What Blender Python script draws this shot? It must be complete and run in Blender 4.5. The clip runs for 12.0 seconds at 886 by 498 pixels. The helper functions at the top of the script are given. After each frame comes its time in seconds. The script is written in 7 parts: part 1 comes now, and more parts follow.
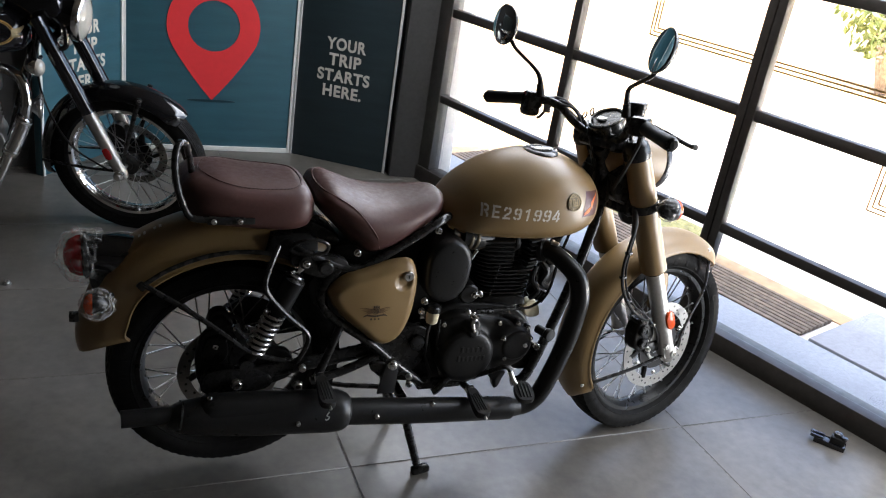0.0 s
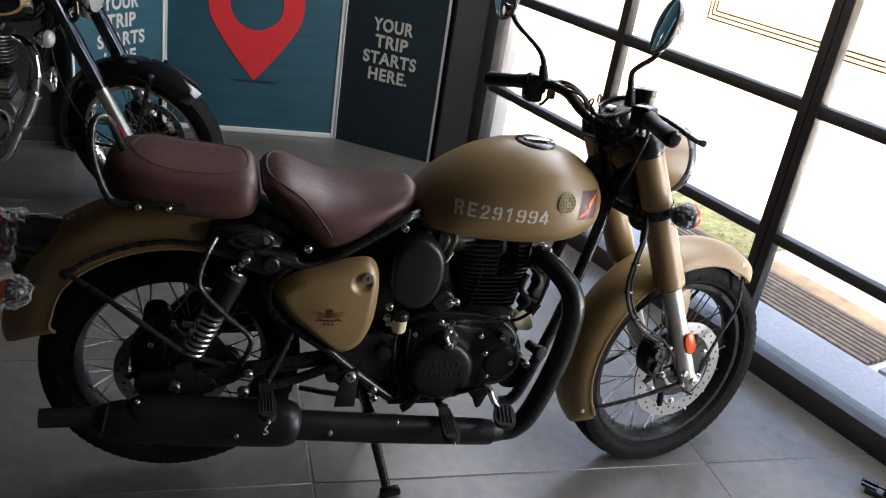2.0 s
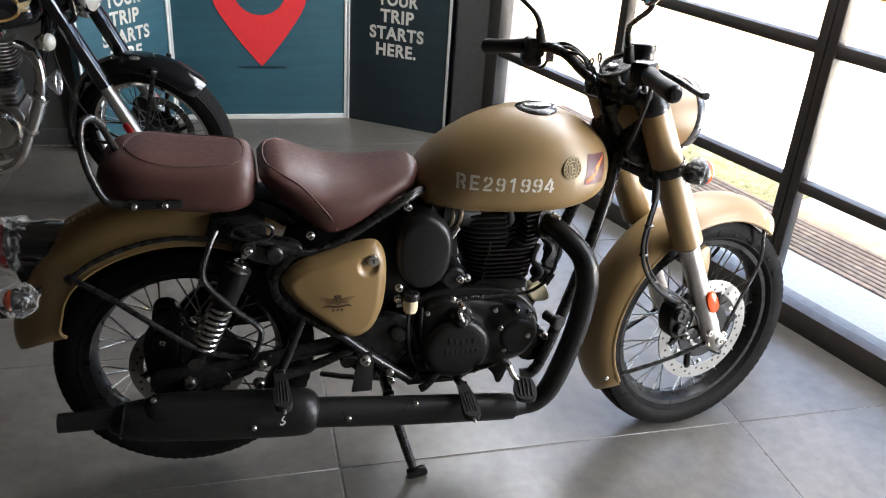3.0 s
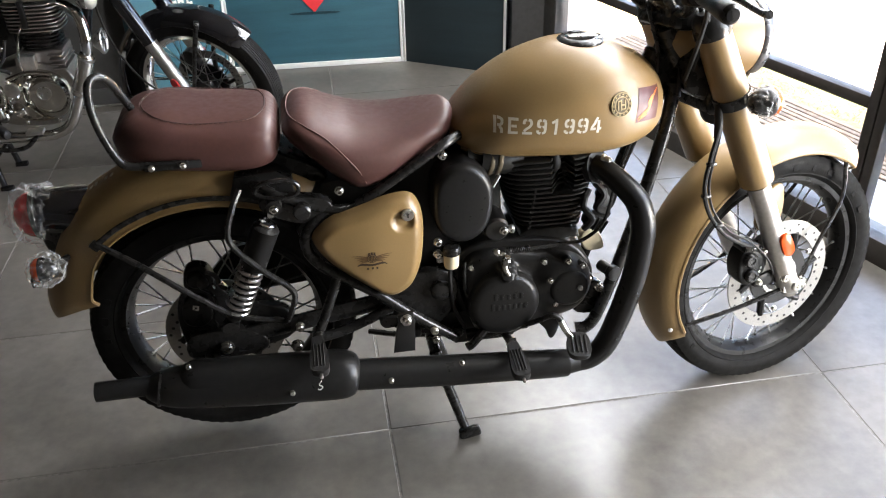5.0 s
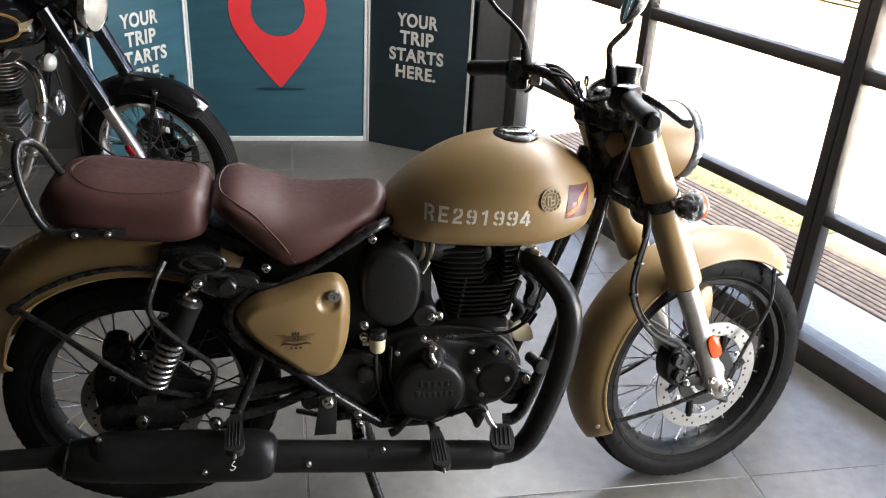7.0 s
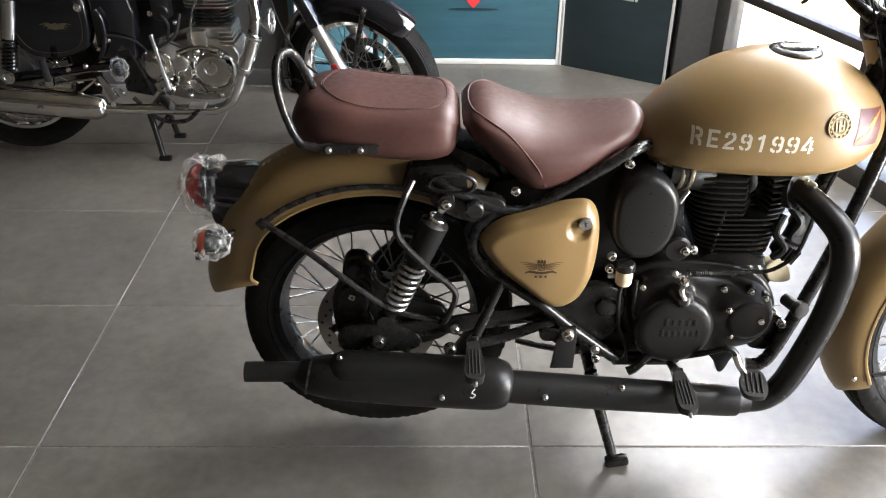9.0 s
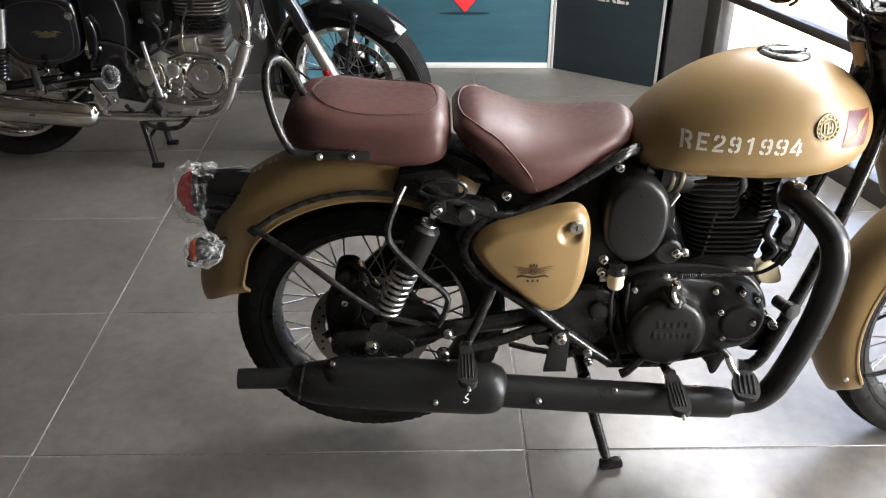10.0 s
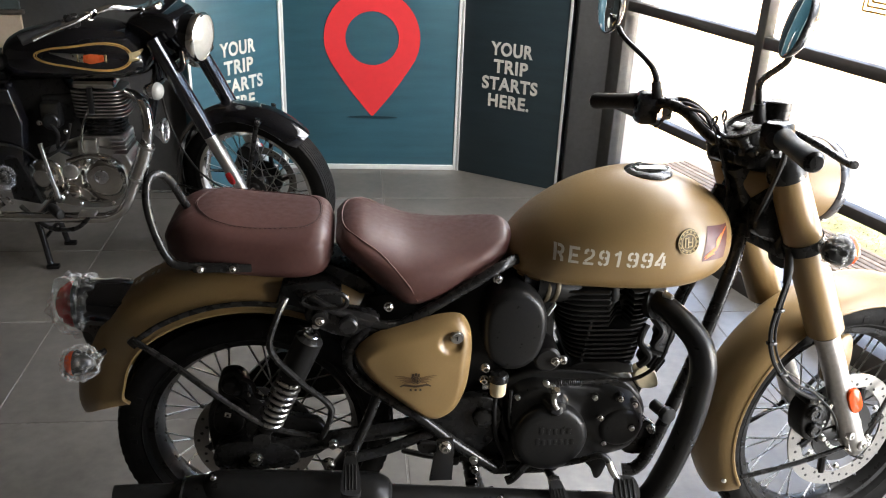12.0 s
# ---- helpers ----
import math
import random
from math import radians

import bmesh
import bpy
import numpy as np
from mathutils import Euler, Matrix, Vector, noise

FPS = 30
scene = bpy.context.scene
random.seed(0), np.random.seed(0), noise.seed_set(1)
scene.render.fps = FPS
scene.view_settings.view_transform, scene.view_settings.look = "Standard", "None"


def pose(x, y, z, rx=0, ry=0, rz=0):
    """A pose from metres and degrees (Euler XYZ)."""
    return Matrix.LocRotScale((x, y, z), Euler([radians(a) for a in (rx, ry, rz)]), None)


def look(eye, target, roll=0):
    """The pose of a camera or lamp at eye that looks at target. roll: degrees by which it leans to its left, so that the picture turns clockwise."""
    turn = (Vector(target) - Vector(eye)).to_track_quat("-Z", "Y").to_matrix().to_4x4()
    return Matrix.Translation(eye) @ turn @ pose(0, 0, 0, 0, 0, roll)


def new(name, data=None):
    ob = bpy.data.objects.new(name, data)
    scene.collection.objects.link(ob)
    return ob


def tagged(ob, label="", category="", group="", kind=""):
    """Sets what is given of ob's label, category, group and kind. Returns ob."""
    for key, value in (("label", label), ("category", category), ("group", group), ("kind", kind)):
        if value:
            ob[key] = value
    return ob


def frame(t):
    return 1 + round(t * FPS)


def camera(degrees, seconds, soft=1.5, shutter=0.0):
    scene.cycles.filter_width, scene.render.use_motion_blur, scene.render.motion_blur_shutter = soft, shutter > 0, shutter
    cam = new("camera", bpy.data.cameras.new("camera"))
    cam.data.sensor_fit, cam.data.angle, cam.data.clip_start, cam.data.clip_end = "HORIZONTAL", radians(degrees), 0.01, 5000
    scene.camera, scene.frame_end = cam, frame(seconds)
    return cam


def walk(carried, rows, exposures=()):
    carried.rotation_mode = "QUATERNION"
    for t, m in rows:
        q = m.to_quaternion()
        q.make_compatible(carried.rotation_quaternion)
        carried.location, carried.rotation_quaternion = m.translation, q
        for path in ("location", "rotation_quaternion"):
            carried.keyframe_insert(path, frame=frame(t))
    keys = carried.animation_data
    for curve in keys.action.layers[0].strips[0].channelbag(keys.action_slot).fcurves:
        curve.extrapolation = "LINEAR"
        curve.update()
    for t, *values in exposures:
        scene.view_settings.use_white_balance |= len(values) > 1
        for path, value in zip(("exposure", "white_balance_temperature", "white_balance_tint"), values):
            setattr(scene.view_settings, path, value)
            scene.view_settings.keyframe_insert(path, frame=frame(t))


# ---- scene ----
cam = camera(55.3, 12.0, 1.1)
PATH = [
    (0, (-0.703, -1.893, 1.619), (0.073, -0.232, 0.82), 9.4),
    (0.5, (-0.707, -1.874, 1.61), (0.094, -0.22, 0.821), 9.0),
    (1, (-0.669, -1.842, 1.598), (0.14, -0.197, 0.799), 8.6),
    (1.5, (-0.563, -1.814, 1.584), (0.181, -0.147, 0.767), 8.8),
    (2, (-0.31, -1.748, 1.574), (0.245, -0.025, 0.723), 9.3),
    (2.5, (-0.2, -1.725, 1.574), (0.25, 0.009, 0.684), 6.8),
    (3, (-0.234, -1.723, 1.575), (0.239, -0.012, 0.654), 4.0),
    (3.2, (-0.266, -1.719, 1.582), (0.219, -0.021, 0.642), 3.8),
    (4.8, (-0.161, -1.606, 1.539), (0.171, 0.067, 0.495), -1.6),
    (5, (-0.112, -1.618, 1.533), (0.158, 0.065, 0.488), -1.2),
    (5.5, (-0.058, -1.604, 1.538), (0.131, 0.072, 0.463), -1.1),
    (6, (-0.078, -1.63, 1.55), (0.186, 0.078, 0.544), 0.4),
    (6.5, (-0.041, -1.627, 1.552), (0.326, 0.124, 0.657), 2.9),
    (6.7, (-0.02, -1.627, 1.551), (0.353, 0.131, 0.675), 3.2),
    (8.3, (-0.167, -1.583, 1.511), (-0.068, 0.155, 0.526), 0.9),
    (8.5, (-0.198, -1.559, 1.501), (-0.151, 0.171, 0.498), 0.4),
    (9, (-0.225, -1.517, 1.482), (-0.215, 0.195, 0.447), 0.2),
    (9.5, (-0.226, -1.513, 1.481), (-0.213, 0.196, 0.442), 0.1),
    (10, (-0.218, -1.518, 1.487), (-0.197, 0.197, 0.459), -0.2),
    (10.5, (-0.215, -1.516, 1.483), (-0.187, 0.204, 0.463), 0.2),
    (11, (-0.211, -1.519, 1.48), (-0.187, 0.198, 0.454), 0.0),
    (11.5, (-0.181, -1.527, 1.501), (-0.107, 0.227, 0.544), 0.2),
    (12, (-0.139, -1.533, 1.538), (0.066, 0.273, 0.703), 2.3),
]
EXPOSURES = [(0.0, 2.85, 6430, 12), (1.5, 2.75, 6430, 12), (2.0, 2.65, 6480, 12), (2.5, 3.55, 6580, 12), (3.0, 3.45, 6630, 12), (5.0, 4.05, 6830, 12), (5.5, 4.0, 6880, 12), (6.0, 4.1, 6880, 12), (6.5, 3.25, 6730, 12), (8.5, 4.71, 6930, 12), (9.0, 4.46, 6930, 12), (9.5, 4.36, 6930, 12), (11.0, 4.36, 6930, 12), (11.5, 4.53, 6930, 12), (12.0, 3.67, 6880, 12)]
walk(cam, [(t, look(eye, target, roll)) for t, eye, target, roll in PATH], EXPOSURES)

# ---- world and light ----
from mathutils import bvhtree

SUN_ELEV, SUN_ROT = radians(70), radians(252)
world = bpy.data.worlds.new("sky_world")
scene.world = world
world.use_nodes = True
wn = world.node_tree
sky = wn.nodes.new("ShaderNodeTexSky")
sky.sky_type, sky.sun_disc = "NISHITA", False
sky.sun_elevation, sky.sun_rotation = SUN_ELEV, SUN_ROT
sky.dust_density = 5.0
wn.links.new(sky.outputs[0], wn.nodes["Background"].inputs[0])
wn.nodes["Background"].inputs[1].default_value = 0.15
sun_data = bpy.data.lights.new("sun", "SUN")
sun_data.energy, sun_data.angle, sun_data.color = 5.0, radians(0.5), (1.0, 0.95, 0.86)
sun = new("sun", sun_data)
sun_dir = Vector((math.sin(SUN_ROT) * math.cos(SUN_ELEV), math.cos(SUN_ROT) * math.cos(SUN_ELEV), math.sin(SUN_ELEV)))
sun.matrix_world = look(sun_dir * 30, (0, 0, 0))
SLANT = math.atan(0.31)
WIN = Matrix.Translation((1.69, 0.62, 0)) @ Matrix.Rotation(SLANT - math.pi / 2, 4, "Z")
# in WIN: x runs along the glass towards the viewer's side of the room, y points outside, z up


def window_light(name, m, sx, sy, watts):
    """The sky's light in a window opening."""
    d = bpy.data.lights.new(name, "AREA")
    d.shape, d.size, d.size_y, d.energy, d.color = "RECTANGLE", sx, sy, watts, (0.93, 0.965, 1.0)
    ob = new(name, d)
    ob.matrix_world = m
    return ob


# lamps shine along their own -z: turned to look into the room
for z, tilt, watts in ((2.50, -66, 3.5), (1.90, -40, 8.0)):
    window_light("window_sky_light", WIN @ pose(-0.2, -0.20, z, tilt, 0, 0), 3.3, 0.64, watts)
window_light("window_sky_light", WIN @ pose(1.54, -0.07, 0.76, -90, 0, 0), 0.86, 1.3, 8)





# ---- materials ----
def material(name, color, rough=0.5, metal=0.0, grain=0.0, scale=30.0, stain=0.0, stain_scale=3.0, bump=0.0,
             bump_scale=200.0, spec=0.5, transmission=0.0, emit=0.0, coat=0.0, stretch=(1, 1, 1), ior=1.45, per_object=0.0):
    m = bpy.data.materials.new(name)
    m.use_nodes = True
    nt = m.node_tree
    b = nt.nodes["Principled BSDF"]
    b.inputs["Base Color"].default_value = (*color, 1)
    b.inputs["Roughness"].default_value = rough
    b.inputs["Metallic"].default_value = metal
    b.inputs["Specular IOR Level"].default_value = spec
    b.inputs["Transmission Weight"].default_value = transmission
    b.inputs["IOR"].default_value = ior
    b.inputs["Coat Weight"].default_value = coat
    b.inputs["Coat Roughness"].default_value = 0.05
    if emit:
        b.inputs["Emission Color"].default_value = (*color, 1)
        b.inputs["Emission Strength"].default_value = emit
    tc = nt.nodes.new("ShaderNodeTexCoord")
    mp = nt.nodes.new("ShaderNodeMapping")
    mp.inputs["Scale"].default_value = stretch
    nt.links.new(tc.outputs["Object"], mp.inputs[0])

    def noise_node(s, detail=4.0):
        n = nt.nodes.new("ShaderNodeTexNoise")
        n.inputs["Scale"].default_value, n.inputs["Detail"].default_value = s, detail
        nt.links.new(mp.outputs[0], n.inputs["Vector"])
        return n

    if grain or stain or per_object:
        h = nt.nodes.new("ShaderNodeHueSaturation")
        h.inputs["Color"].default_value = (*color, 1)
        total = None
        for amount, s in ((grain, scale), (stain, stain_scale)):
            if amount:
                r = nt.nodes.new("ShaderNodeMapRange")
                r.inputs["From Min"].default_value, r.inputs["From Max"].default_value = 0.3, 0.7
                r.inputs["To Min"].default_value, r.inputs["To Max"].default_value = 1 - amount, 1 + amount
                nt.links.new(noise_node(s).outputs[0], r.inputs[0])
                if total is None:
                    total = r.outputs[0]
                else:
                    x = nt.nodes.new("ShaderNodeMath")
                    x.operation = "MULTIPLY"
                    nt.links.new(total, x.inputs[0]), nt.links.new(r.outputs[0], x.inputs[1])
                    total = x.outputs[0]
        if per_object:
            oi = nt.nodes.new("ShaderNodeObjectInfo")
            r = nt.nodes.new("ShaderNodeMapRange")
            r.inputs["To Min"].default_value, r.inputs["To Max"].default_value = 1 - per_object, 1 + per_object
            nt.links.new(oi.outputs["Random"], r.inputs[0])
            if total is None:
                total = r.outputs[0]
            else:
                x = nt.nodes.new("ShaderNodeMath")
                x.operation = "MULTIPLY"
                nt.links.new(total, x.inputs[0]), nt.links.new(r.outputs[0], x.inputs[1])
                total = x.outputs[0]
        nt.links.new(total, h.inputs["Value"])
        nt.links.new(h.outputs[0], b.inputs["Base Color"])
        rr = nt.nodes.new("ShaderNodeMapRange")
        rr.inputs["From Min"].default_value, rr.inputs["From Max"].default_value = 0.3, 0.7
        rr.inputs["To Min"].default_value, rr.inputs["To Max"].default_value = max(rough * 0.8, 0.0), min(rough * 1.25, 1.0)
        nt.links.new(noise_node(scale * 0.6).outputs[0], rr.inputs[0])
        nt.links.new(rr.outputs[0], b.inputs["Roughness"])
    if bump:
        bp = nt.nodes.new("ShaderNodeBump")
        bp.inputs["Strength"].default_value, bp.inputs["Distance"].default_value = bump, 0.002
        nt.links.new(noise_node(bump_scale, 6.0).outputs[0], bp.inputs["Height"])
        nt.links.new(bp.outputs[0], b.inputs["Normal"])
    return m


M_SAND = material("sand_paint", (0.234, 0.148, 0.058), 0.37, spec=0.75, grain=0.03, scale=300, stain=0.04, stain_scale=4, bump=0.03, bump_scale=900)
M_LEATHER = material("brown_leatherette", (0.066, 0.029, 0.024), 0.44, spec=0.36, grain=0.08, scale=120, stain=0.05, stain_scale=6, bump=0.05, bump_scale=900)
M_PIPING = material("piping_thread", (0.115, 0.058, 0.048), 0.6, grain=0.1)
M_SEAM = material("dark_seam", (0.040, 0.018, 0.015), 0.7, grain=0.1)
M_BLACK = material("satin_black", (0.0150, 0.0146, 0.0140), 0.27, spec=0.45, grain=0.12, scale=80, stain=0.1, bump=0.05, bump_scale=600)
M_MATTE = material("matte_black_engine", (0.0110, 0.0107, 0.0103), 0.34, spec=0.36, grain=0.15, scale=150, stain=0.12, stain_scale=8, bump=0.05, bump_scale=900)
M_EXHAUST = material("exhaust_black", (0.0110, 0.0108, 0.0105), 0.33, spec=0.36, grain=0.15, scale=60, stain=0.12, stain_scale=7, bump=0.03, bump_scale=800)
M_GUN = material("dark_satin_metal", (0.10, 0.10, 0.105), 0.28, 0.6, grain=0.08, scale=80)
M_GLOSS = material("gloss_black_paint", (0.006, 0.006, 0.007), 0.08, coat=0.6, stain=0.1)
M_RUBBER = material("tyre_rubber", (0.0100, 0.0096, 0.0091), 0.62, spec=0.10, grain=0.2, scale=60, stain=0.25, stain_scale=5, bump=0.2, bump_scale=300)
M_GRIP = material("grip_rubber", (0.0170, 0.0165, 0.0160), 0.55, spec=0.35, grain=0.15, bump=0.3, bump_scale=500)
M_CHROME = material("chrome", (0.75, 0.74, 0.72), 0.08, 1.0, grain=0.03, scale=15)
M_STEEL = material("brushed_steel", (0.55, 0.54, 0.52), 0.3, 1.0, grain=0.1, scale=120)
M_ALLOY = material("cast_alloy", (0.48, 0.465, 0.44), 0.38, 1.0, grain=0.1, scale=90, stain=0.08, bump=0.1, bump_scale=700)
M_POLISH = material("polished_alloy", (0.58, 0.565, 0.53), 0.13, 1.0, grain=0.08, scale=30, stain=0.15, stain_scale=9, bump=0.16, bump_scale=34)
M_BOLT = material("zinc_bolt", (0.62, 0.6, 0.56), 0.28, 1.0, grain=0.1)
M_DISC = material("brake_disc_steel", (0.27, 0.26, 0.245), 0.36, 1.0, grain=0.12, scale=250)
M_RIM = material("black_rim_paint", (0.010, 0.0098, 0.0095), 0.30, spec=0.22, grain=0.1, scale=80)
M_AMBER = material("orange_reflector", (0.6, 0.07, 0.012), 0.15, grain=0.08, scale=250)
M_RED = material("red_lens", (0.42, 0.016, 0.018), 0.1, grain=0.1, scale=200)
M_LENS = material("clear_lens", (0.38, 0.37, 0.33), 0.08, grain=0.05, scale=60, bump=0.3, bump_scale=60, spec=0.8)
M_FILM = bpy.data.materials.new("clear_film")
M_FILM.use_nodes = True
_nt = M_FILM.node_tree
_nt.nodes.remove(_nt.nodes["Principled BSDF"])
_tr, _gl, _mx, _lw = (_nt.nodes.new("ShaderNode" + n) for n in ("BsdfTransparent", "BsdfPrincipled", "MixShader", "LayerWeight"))
_gl.inputs["Base Color"].default_value = (0.8, 0.8, 0.78, 1)
_gl.inputs["Roughness"].default_value = 0.18
_lw.inputs["Blend"].default_value = 0.16
# white streaks from noise paint the glints of folded film into its colour
_vo, _rg, _ad = (_nt.nodes.new("ShaderNode" + n) for n in ("TexNoise", "MapRange", "Math"))
_vo.inputs["Scale"].default_value, _vo.inputs["Detail"].default_value = 32.0, 2.0
_vo.noise_type, _vo.normalize = "RIDGED_MULTIFRACTAL", False
_rg.inputs["From Min"].default_value, _rg.inputs["From Max"].default_value = 1.15, 1.75
_rg.inputs["To Max"].default_value = 0.75
_ad.operation, _ad.use_clamp = "ADD", True
_tx = _nt.nodes.new("ShaderNodeTexCoord")
_nt.links.new(_tx.outputs["Object"], _vo.inputs["Vector"])
_nt.links.new(_vo.outputs[0], _rg.inputs[0])
_nt.links.new(_rg.outputs[0], _ad.inputs[0])
_nt.links.new(_lw.outputs["Facing"], _ad.inputs[1])
_nt.links.new(_ad.outputs[0], _mx.inputs[0])
_nt.links.new(_tr.outputs[0], _mx.inputs[1])
_nt.links.new(_gl.outputs[0], _mx.inputs[2])
_nt.links.new(_mx.outputs[0], _nt.nodes["Material Output"].inputs[0])
M_WHITE = material("white_lettering", (0.62, 0.59, 0.52), 0.7, spec=0.2, grain=0.06, scale=80)
M_BADGE = material("badge_metal", (0.30, 0.23, 0.12), 0.55, 0.35, grain=0.2, scale=300)
M_BADGE_DARK = material("dark_badge_metal", (0.10, 0.08, 0.05), 0.45, 0.4, grain=0.2, scale=300)
M_DARKPRINT = material("dark_print", (0.035, 0.020, 0.012), 0.5, grain=0.1)
M_FLAME = material("orange_print", (0.80, 0.17, 0.02), 0.45, grain=0.1, scale=60)
M_MAROON = material("maroon_print", (0.07, 0.012, 0.012), 0.45, grain=0.2, scale=90)
M_GOLD = material("gold_line", (0.55, 0.32, 0.10), 0.35, 0.4, grain=0.08)
M_RESERVOIR = material("translucent_plastic", (0.72, 0.62, 0.42), 0.35, grain=0.06)
M_MIRROR = material("mirror", (0.85, 0.86, 0.86), 0.02, 1.0)
M_TEAL = material("teal_board", (0.034, 0.104, 0.132), 0.38, grain=0.05, scale=40, stain=0.12, stain_scale=3, stretch=(1, 1, 8))
# the same teal, darkened: the right board's shade is put into its colour
M_TEAL_SHADED = material("shaded_teal_board", (0.022, 0.037, 0.043), 0.45, grain=0.05, scale=40, stain=0.12, stain_scale=3, stretch=(1, 1, 8))
M_RED_PIN = material("red_vinyl", (0.72, 0.035, 0.04), 0.45, grain=0.03)
M_TRIM = material("white_trim", (0.72, 0.72, 0.69), 0.45, grain=0.05)
M_FRAME = material("dark_window_steel", (0.052, 0.045, 0.039), 0.38, grain=0.15, scale=40, stain=0.15, stain_scale=3)
# frame steel made lighter: the light on the jamb is put into its colour
M_JAMB = material("lit_jamb_steel", (0.085, 0.080, 0.072), 0.45, grain=0.1, scale=40, stain=0.15, stain_scale=3)
M_PLASTER = material("pale_plaster", (0.66, 0.62, 0.55), 0.85, grain=0.05, scale=40, stain=0.1, stain_scale=5, bump=0.2, bump_scale=120)
M_WALL = material("charcoal_wall", (0.062, 0.060, 0.057), 0.6, grain=0.08, scale=60, stain=0.12, stain_scale=2, bump=0.1, bump_scale=150)
M_PALE = material("dark_wall", (0.11, 0.098, 0.084), 0.8, grain=0.05, stain=0.08, bump=0.1, bump_scale=120)
M_CEIL = material("dark_ceiling", (0.09, 0.078, 0.065), 0.85, stain=0.05)
M_TILE = material("grey_porcelain_tile", (0.119, 0.109, 0.095), 0.29, spec=0.58, grain=0.16, scale=24, stain=0.26, stain_scale=3.4, bump=0.0, per_object=0.05)
_nt = M_TILE.node_tree
_ge, _no, _rr = (_nt.nodes.new("ShaderNode" + n) for n in ("NewGeometry", "TexNoise", "MapRange"))
_no.inputs["Scale"].default_value, _no.inputs["Detail"].default_value, _no.inputs["Roughness"].default_value = 6.0, 6.0, 0.6
_rr.inputs["From Min"].default_value, _rr.inputs["From Max"].default_value = 0.1, 0.9
_rr.inputs["To Min"].default_value, _rr.inputs["To Max"].default_value = 0.29, 0.32
for _n in _nt.nodes:
    if _n.bl_idname == "ShaderNodeTexNoise":
        _n.inputs["Detail"].default_value, _n.inputs["Roughness"].default_value = 7.0, 0.6
    if _n.bl_idname == "ShaderNodeMapRange" and _n != _rr and _n.inputs["From Min"].default_value > 0.2:
        _n.clamp = False
    if _n.bl_idname == "ShaderNodeMapping":
        _n.inputs["Location"].default_value = (0.13, 0.29, 0.371)
        _nt.links.new(_ge.outputs["Position"], _n.inputs[0])
        _nt.links.new(_n.outputs[0], _no.inputs["Vector"])
_nt.links.new(_no.outputs[0], _rr.inputs[0])
_nt.links.new(_rr.outputs[0], _nt.nodes["Principled BSDF"].inputs["Roughness"])
M_GROUT = material("pale_grout", (0.148, 0.138, 0.124), 0.85, grain=0.35, scale=60)
M_PAVE = material("pale_paving", (0.72, 0.69, 0.63), 0.8, grain=0.1, scale=20, stain=0.15, stain_scale=0.8, bump=0.2, bump_scale=60)
M_STONE = material("grey_stone_slab", (0.27, 0.28, 0.29), 0.55, grain=0.1, scale=60, stain=0.1, stain_scale=3)
M_EARTH = material("dry_earth", (0.42, 0.30, 0.17), 0.95, grain=0.25, scale=12, stain=0.3, stain_scale=1.2, bump=0.5, bump_scale=30)
M_SLAT = material("weathered_wood_slat", (0.16, 0.125, 0.09), 0.8, grain=0.3, scale=30, stain=0.2, stretch=(1, 1, 1), per_object=0.2)
M_GRASS = material("dry_grass", (0.27, 0.26, 0.11), 0.9, grain=0.35, scale=25, stain=0.35, stain_scale=4)
M_LEAF = material("leaf_green", (0.12, 0.15, 0.04), 0.6, grain=0.3, scale=8)
M_BARK = material("bark", (0.28, 0.22, 0.16), 0.9, grain=0.3, scale=20, bump=0.5)
M_GLASS = material("window_glass", (1, 1, 1), 0.0, transmission=1.0, ior=1.45)


# ---- mesh tools ----
def part(name, bm, mat, parent=None, label="", sharp=38, xf=None):
    """One mesh object made of a bmesh, under its parent."""
    me = bpy.data.meshes.new(name)
    bmesh.ops.recalc_face_normals(bm, faces=bm.faces)
    if xf is not None:
        bm.transform(xf)
    lim = radians(sharp)
    for f in bm.faces:
        f.smooth = True
    for e in bm.edges:
        if len(e.link_faces) == 2 and e.calc_face_angle(0) > lim:
            e.smooth = False
    bm.to_mesh(me)
    bm.free()
    me.materials.append(mat)
    ob = new(name, me)
    if parent is not None:
        ob.parent = parent
        ob.matrix_parent_inverse = Matrix.Identity(4)
    if label:
        ob["label"] = label
    return ob


def share(name, data, parent, m):
    ob = new(name, data)
    ob.parent = parent
    ob.matrix_basis = m
    return ob


def empty(name, m, label, category, group="", kind=""):
    ob = new(name)
    ob.empty_display_size = 0.1
    ob.matrix_basis = m
    return tagged(ob, label, category, group, kind)


def catmull(pts, n=6, closed=False):
    p = [Vector(q) for q in pts]
    if len(p) < 3:
        return p
    out, k = [], len(p)
    for i in range(k if closed else k - 1):
        a = p[(i - 1) % k] if closed or i else p[0] * 2 - p[1]
        b, c = p[i], p[(i + 1) % k]
        d = p[(i + 2) % k] if closed or i + 2 < k else c * 2 - b
        for j in range(n):
            t = j / n
            out.append(0.5 * ((2 * b) + (c - a) * t + (2 * a - 5 * b + 4 * c - d) * t * t + (3 * b - a - 3 * c + d) * t ** 3))
    if not closed:
        out.append(p[-1])
    return out


def loft(rings, bm=None, closed=False, caps=True):
    bm = bm or bmesh.new()
    vs = [[bm.verts.new(p) for p in r] for r in rings]
    n = len(vs[0])
    k = len(vs)
    for i in range(k if closed else k - 1):
        a, b = vs[i], vs[(i + 1) % k]
        for j in range(n):
            bm.faces.new((a[j], a[(j + 1) % n], b[(j + 1) % n], b[j]))
    if caps and not closed:
        bm.faces.new(vs[0][::-1])
        bm.faces.new(vs[-1])
    return bm


